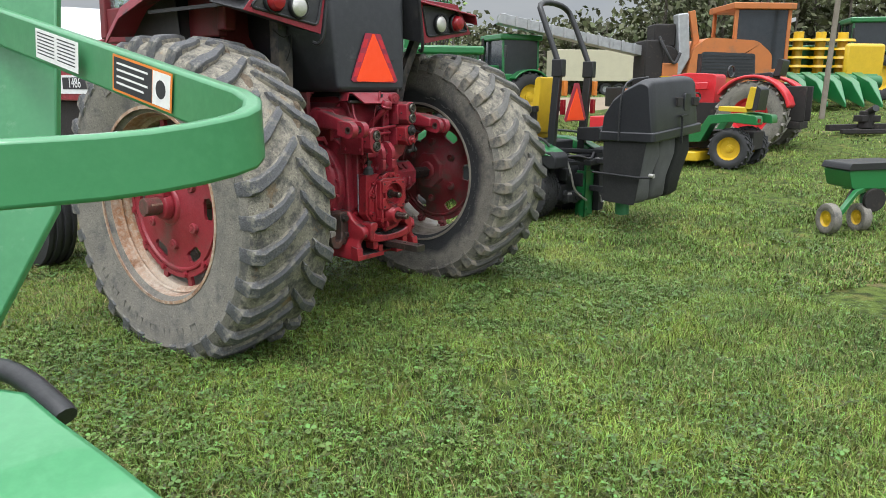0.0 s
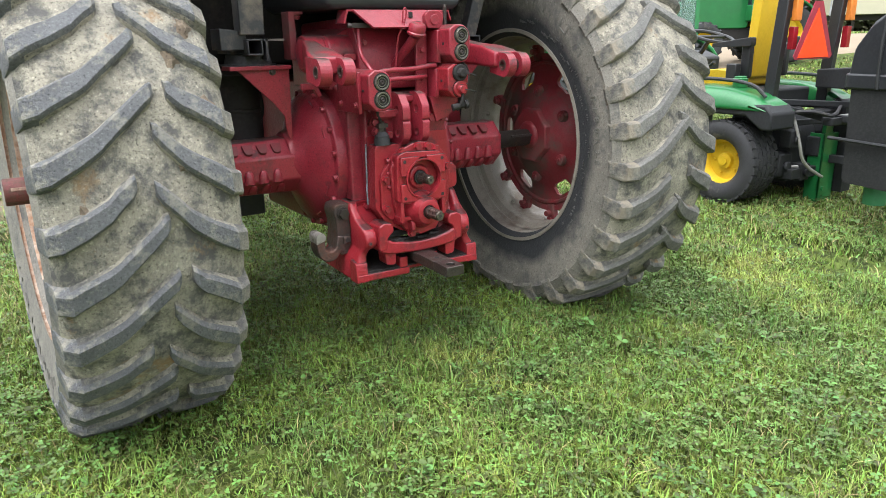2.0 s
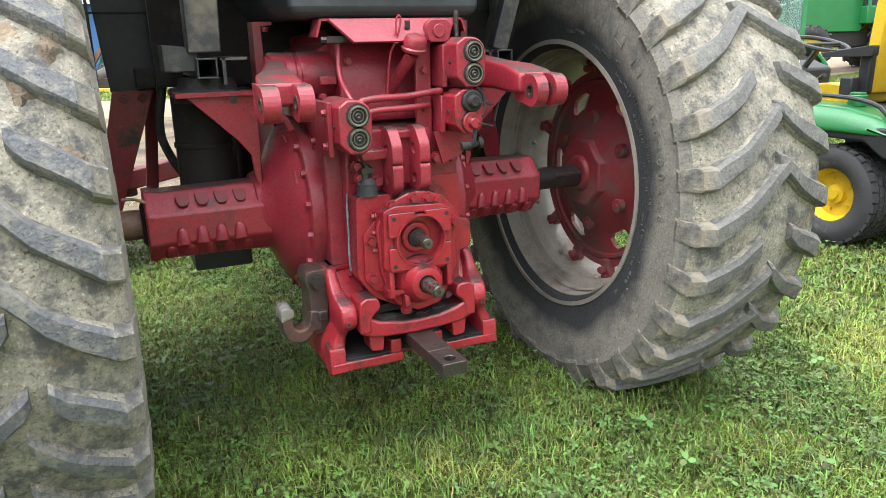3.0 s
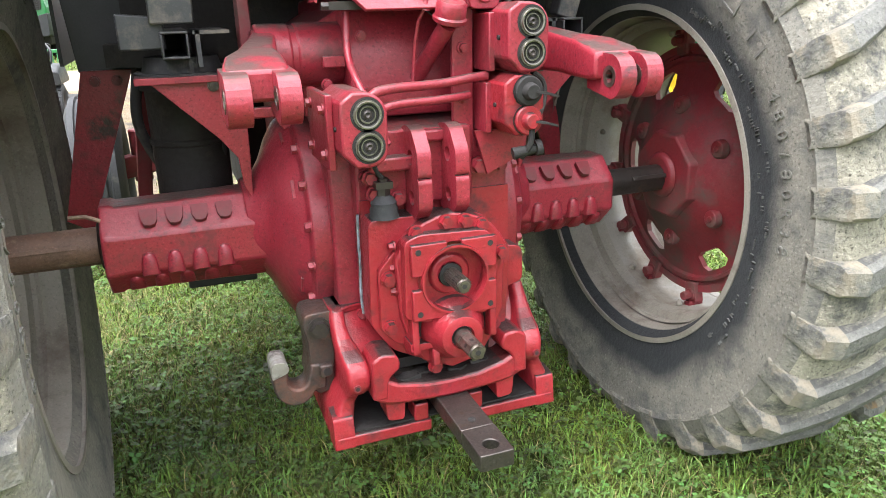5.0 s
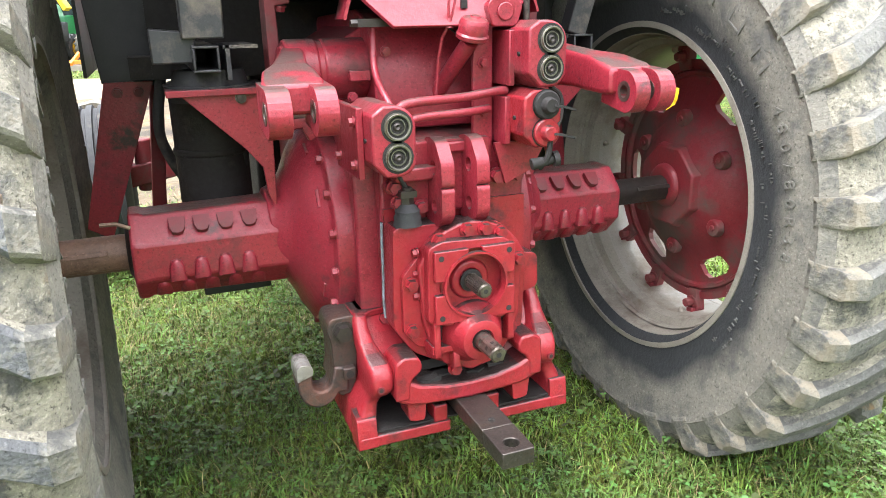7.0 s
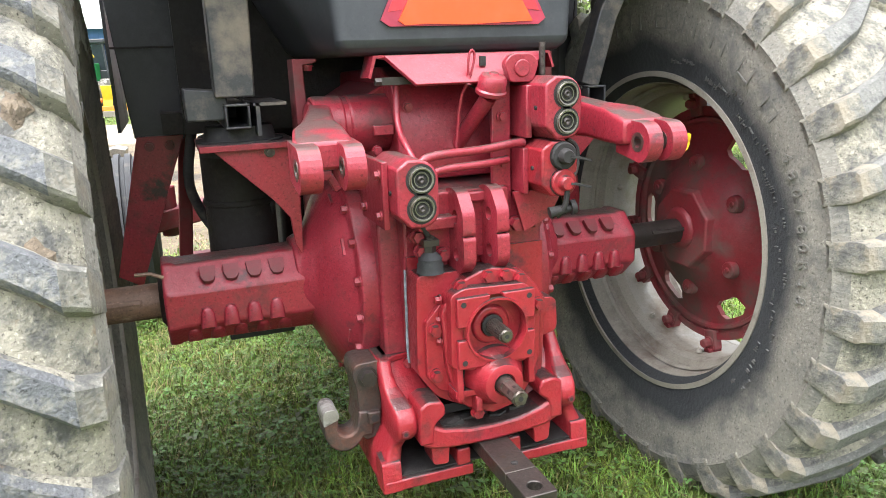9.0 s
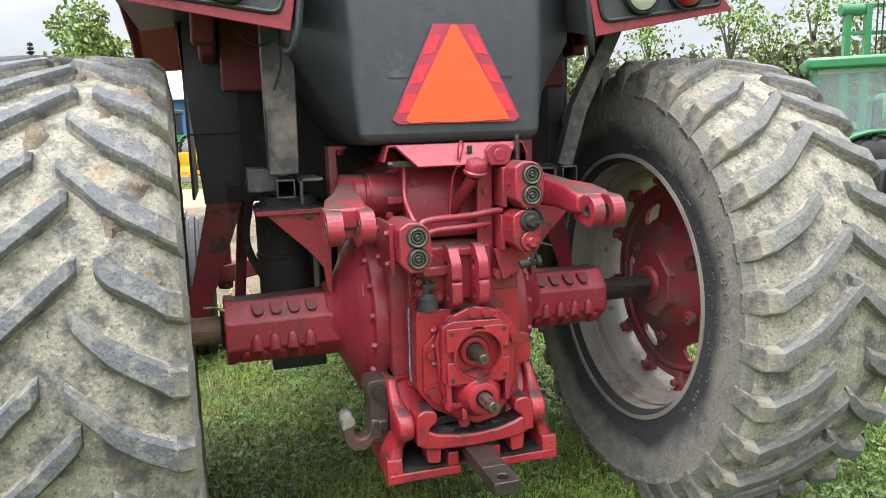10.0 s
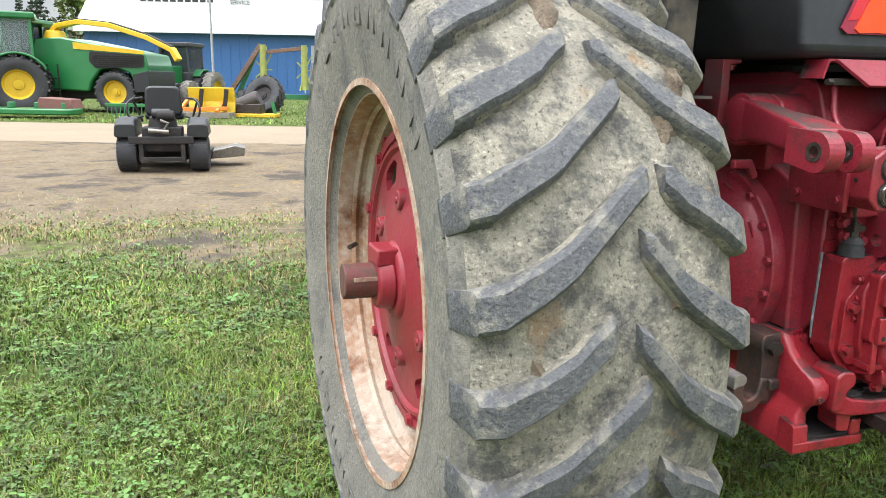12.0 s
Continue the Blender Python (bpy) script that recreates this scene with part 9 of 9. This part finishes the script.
# ---- turf: blades, clover and dry straw ----
def noise2(x, y, s, seed):
    """Smooth value noise over arrays."""
    rng = np.random.default_rng(seed)
    tab = rng.random((64, 64))
    u, v = x * s, y * s
    i, j = np.floor(u).astype(int), np.floor(v).astype(int)
    fu, fv = u - i, v - j
    fu, fv = fu * fu * (3 - 2 * fu), fv * fv * (3 - 2 * fv)
    g = lambda a, c: tab[a % 64, c % 64]
    return (g(i, j) * (1 - fu) + g(i + 1, j) * fu) * (1 - fv) + (g(i, j + 1) * (1 - fu) + g(i + 1, j + 1) * fu) * fv


def scatter(rng, n, r0, r1):
    """Places round the middle of the walk, thinning outward."""
    cx, cy = -0.8, -1.0
    r = r0 * (r1 / r0) ** rng.random(n) if r0 > 0 else r1 * np.sqrt(rng.random(n))
    # past the wheels only the north and east of the yard carry single blades
    a = rng.uniform(0, 2 * np.pi, n) if r0 == 0 else rng.uniform(radians(-24), radians(134), n)
    return cx + r * np.cos(a), cy + r * np.sin(a), r


def keep_turf(rng, x, y):
    bare = bare_amount(x, y)
    worn = np.clip((noise2(x, y, 1.1, 3) * 0.75 + noise2(x, y, 3.3, 31) * 0.25 - 0.715) / 0.11, 0, 1) * 0.85
    p = (1 - np.clip(bare * 1.35 - 1.3 * (noise2(x, y, 0.55, 4) - 0.5) + 0.8 * (noise2(x, y, 1.9, 41) - 0.5) - 0.08, 0, 0.985)) ** 1.5
    p *= 1 - worn
    d = y + 0.25 * (x + 2.3)
    p *= ~((d > 13.0) & (d < 19.8))
    return rng.random(len(x)) < p


def tri_mesh(name, verts, tris, mat):
    me = bpy.data.meshes.new(name)
    me.vertices.add(len(verts))
    me.vertices.foreach_set("co", verts.astype(np.float32).reshape(-1))
    n = len(tris)
    me.loops.add(n * 3)
    me.loops.foreach_set("vertex_index", tris.astype(np.int32).reshape(-1))
    me.polygons.add(n)
    me.polygons.foreach_set("loop_start", np.arange(0, n * 3, 3, dtype=np.int32))
    me.materials.append(mat)
    me.update(calc_edges=True)
    return me


def blades(rng, x, y, length, width, lean):
    """Bent blades of five vertices and three triangles each."""
    n = len(x)
    a = rng.uniform(0, 2 * np.pi, n)
    b = a + rng.normal(0, 0.5, n)
    out = np.zeros((n, 5, 3))
    side = np.stack([np.cos(a + np.pi / 2), np.sin(a + np.pi / 2), np.zeros(n)], 1)
    fwd = np.stack([np.cos(b), np.sin(b), np.zeros(n)], 1)
    up = np.array([0, 0, 1.0])
    base = np.stack([x, y, rise(x, y) - 0.006], 1)
    L, W, K = length[:, None], width[:, None], lean[:, None]
    mid = base + up * L * 0.55 * (1 - 0.3 * K) + fwd * L * 0.35 * K
    tip = base + up * L * (1 - 0.55 * K) + fwd * L * (0.25 + 0.75 * K) * K * 1.3
    out[:, 0], out[:, 1] = base - side * W, base + side * W
    out[:, 2], out[:, 3] = mid - side * W * 0.75, mid + side * W * 0.75
    out[:, 4] = tip
    t = np.array([[0, 1, 3], [0, 3, 2], [2, 3, 4]])
    tris = (np.arange(n)[:, None, None] * 5 + t[None]).reshape(-1, 3)
    return out.reshape(-1, 3), tris


def build_turf():
    rng = np.random.default_rng(11)
    sets = []
    for n, r0, r1, w, l in ((380000, 0, 3.2, 0.0021, 0.066), (240000, 3.0, 6.5, 0.0036, 0.064), (250000, 6.2, 16, 0.0048, 0.062), (90000, 15, 45, 0.013, 0.08)):
        x, y, r = scatter(rng, n, r0, r1)
        k = keep_turf(rng, x, y)
        x, y = x[k], y[k]
        tuft = noise2(x, y, 3.2, 5) * 0.6 + noise2(x, y, 9.0, 6) * 0.4
        k = rng.random(len(x)) < 0.45 + tuft
        x, y, tuft = x[k], y[k], tuft[k]
        m = len(x)
        length = l * rng.uniform(0.4, 1.25, m) * (0.4 + 1.2 * tuft) * (1 - 0.55 * bare_amount(x, y))
        sets.append((x, y, length, w * rng.uniform(0.7, 1.4, m), rng.uniform(0.3, 1.0, m)))
    green, dry = [], []
    for x, y, L, W, K in sets:
        straw = rng.random(len(x)) < 0.035 + 0.12 * np.clip((noise2(x, y, 0.7, 8) - 0.6) / 0.2, 0, 1) + 0.9 * np.clip(bare_amount(x, y) - 0.2, 0, 0.8)
        green.append(blades(rng, x[~straw], y[~straw], L[~straw], W[~straw], K[~straw]))
        dry.append(blades(rng, x[straw], y[straw], L[straw] * 1.1, W[straw] * 0.8, np.clip(K[straw] + 0.2, 0, 1)))
    for name, items, mat, label in (("grass", green, BLADE, "short green lawn grass"), ("dry_grass", dry, STRAW, "scattered dry yellow grass stems")):
        off, vs, ts = 0, [], []
        for v, t in items:
            vs.append(v)
            ts.append(t + off)
            off += len(v)
        tagged(part(name, tri_mesh(name, np.concatenate(vs), np.concatenate(ts), mat), None, None), label, "grass", kind="stuff")
    # clover: three round leaflets on a short stem
    vs, ts, off = [], [], 0
    for n, r0, r1, s in ((80000, 0, 3.4, 0.0066), (30000, 3.2, 8.0, 0.0095), (12000, 7.5, 18, 0.013)):
        x, y, r = scatter(rng, n, r0, r1)
        k = keep_turf(rng, x, y) & (rng.random(n) < 0.14 + 1.7 * np.clip(noise2(x, y, 0.8, 12) * 0.6 + noise2(x, y, 2.6, 13) * 0.4 - 0.34 - 0.05 * x, 0, 1))
        x, y = x[k], y[k]
        m = len(x)
        z = rng.uniform(0.018, 0.05, m) + rise(x, y)
        rot = rng.uniform(0, 6.28, m)
        sz = s * rng.uniform(0.7, 1.5, m)
        big = rng.random(m) < 0.04
        sz[big] *= 1.8
        tilt = rng.uniform(-0.35, 0.35, (m, 2))
        for q in range(3):
            a = rot + q * 2.094
            c, sn = np.cos(a), np.sin(a)
            shape = np.array([[0.0, 0.0, 0.0], [0.7, -0.62, 0.16], [1.5, -0.5, 0.1], [1.68, 0.0, -0.02], [1.5, 0.5, 0.1], [0.7, 0.62, 0.16]])
            P = np.zeros((m, 6, 3))
            for i, (u, w, h) in enumerate(shape):
                lx, ly = (u * c - w * sn) * sz, (u * sn + w * c) * sz
                P[:, i, 0], P[:, i, 1] = x + lx, y + ly
                P[:, i, 2] = z + h * sz + lx * tilt[:, 0] + ly * tilt[:, 1]
            t = np.array([[0, 1, 3], [1, 2, 3], [0, 3, 5], [3, 4, 5]])
            vs.append(P.reshape(-1, 3))
            ts.append((np.arange(m)[:, None, None] * 6 + t[None]).reshape(-1, 3) + off)
            off += m * 6
    tagged(part("clover", tri_mesh("clover", np.concatenate(vs), np.concatenate(ts), CLOVER), None, None), "patches of low green clover", "clover", kind="stuff")


build_turf()
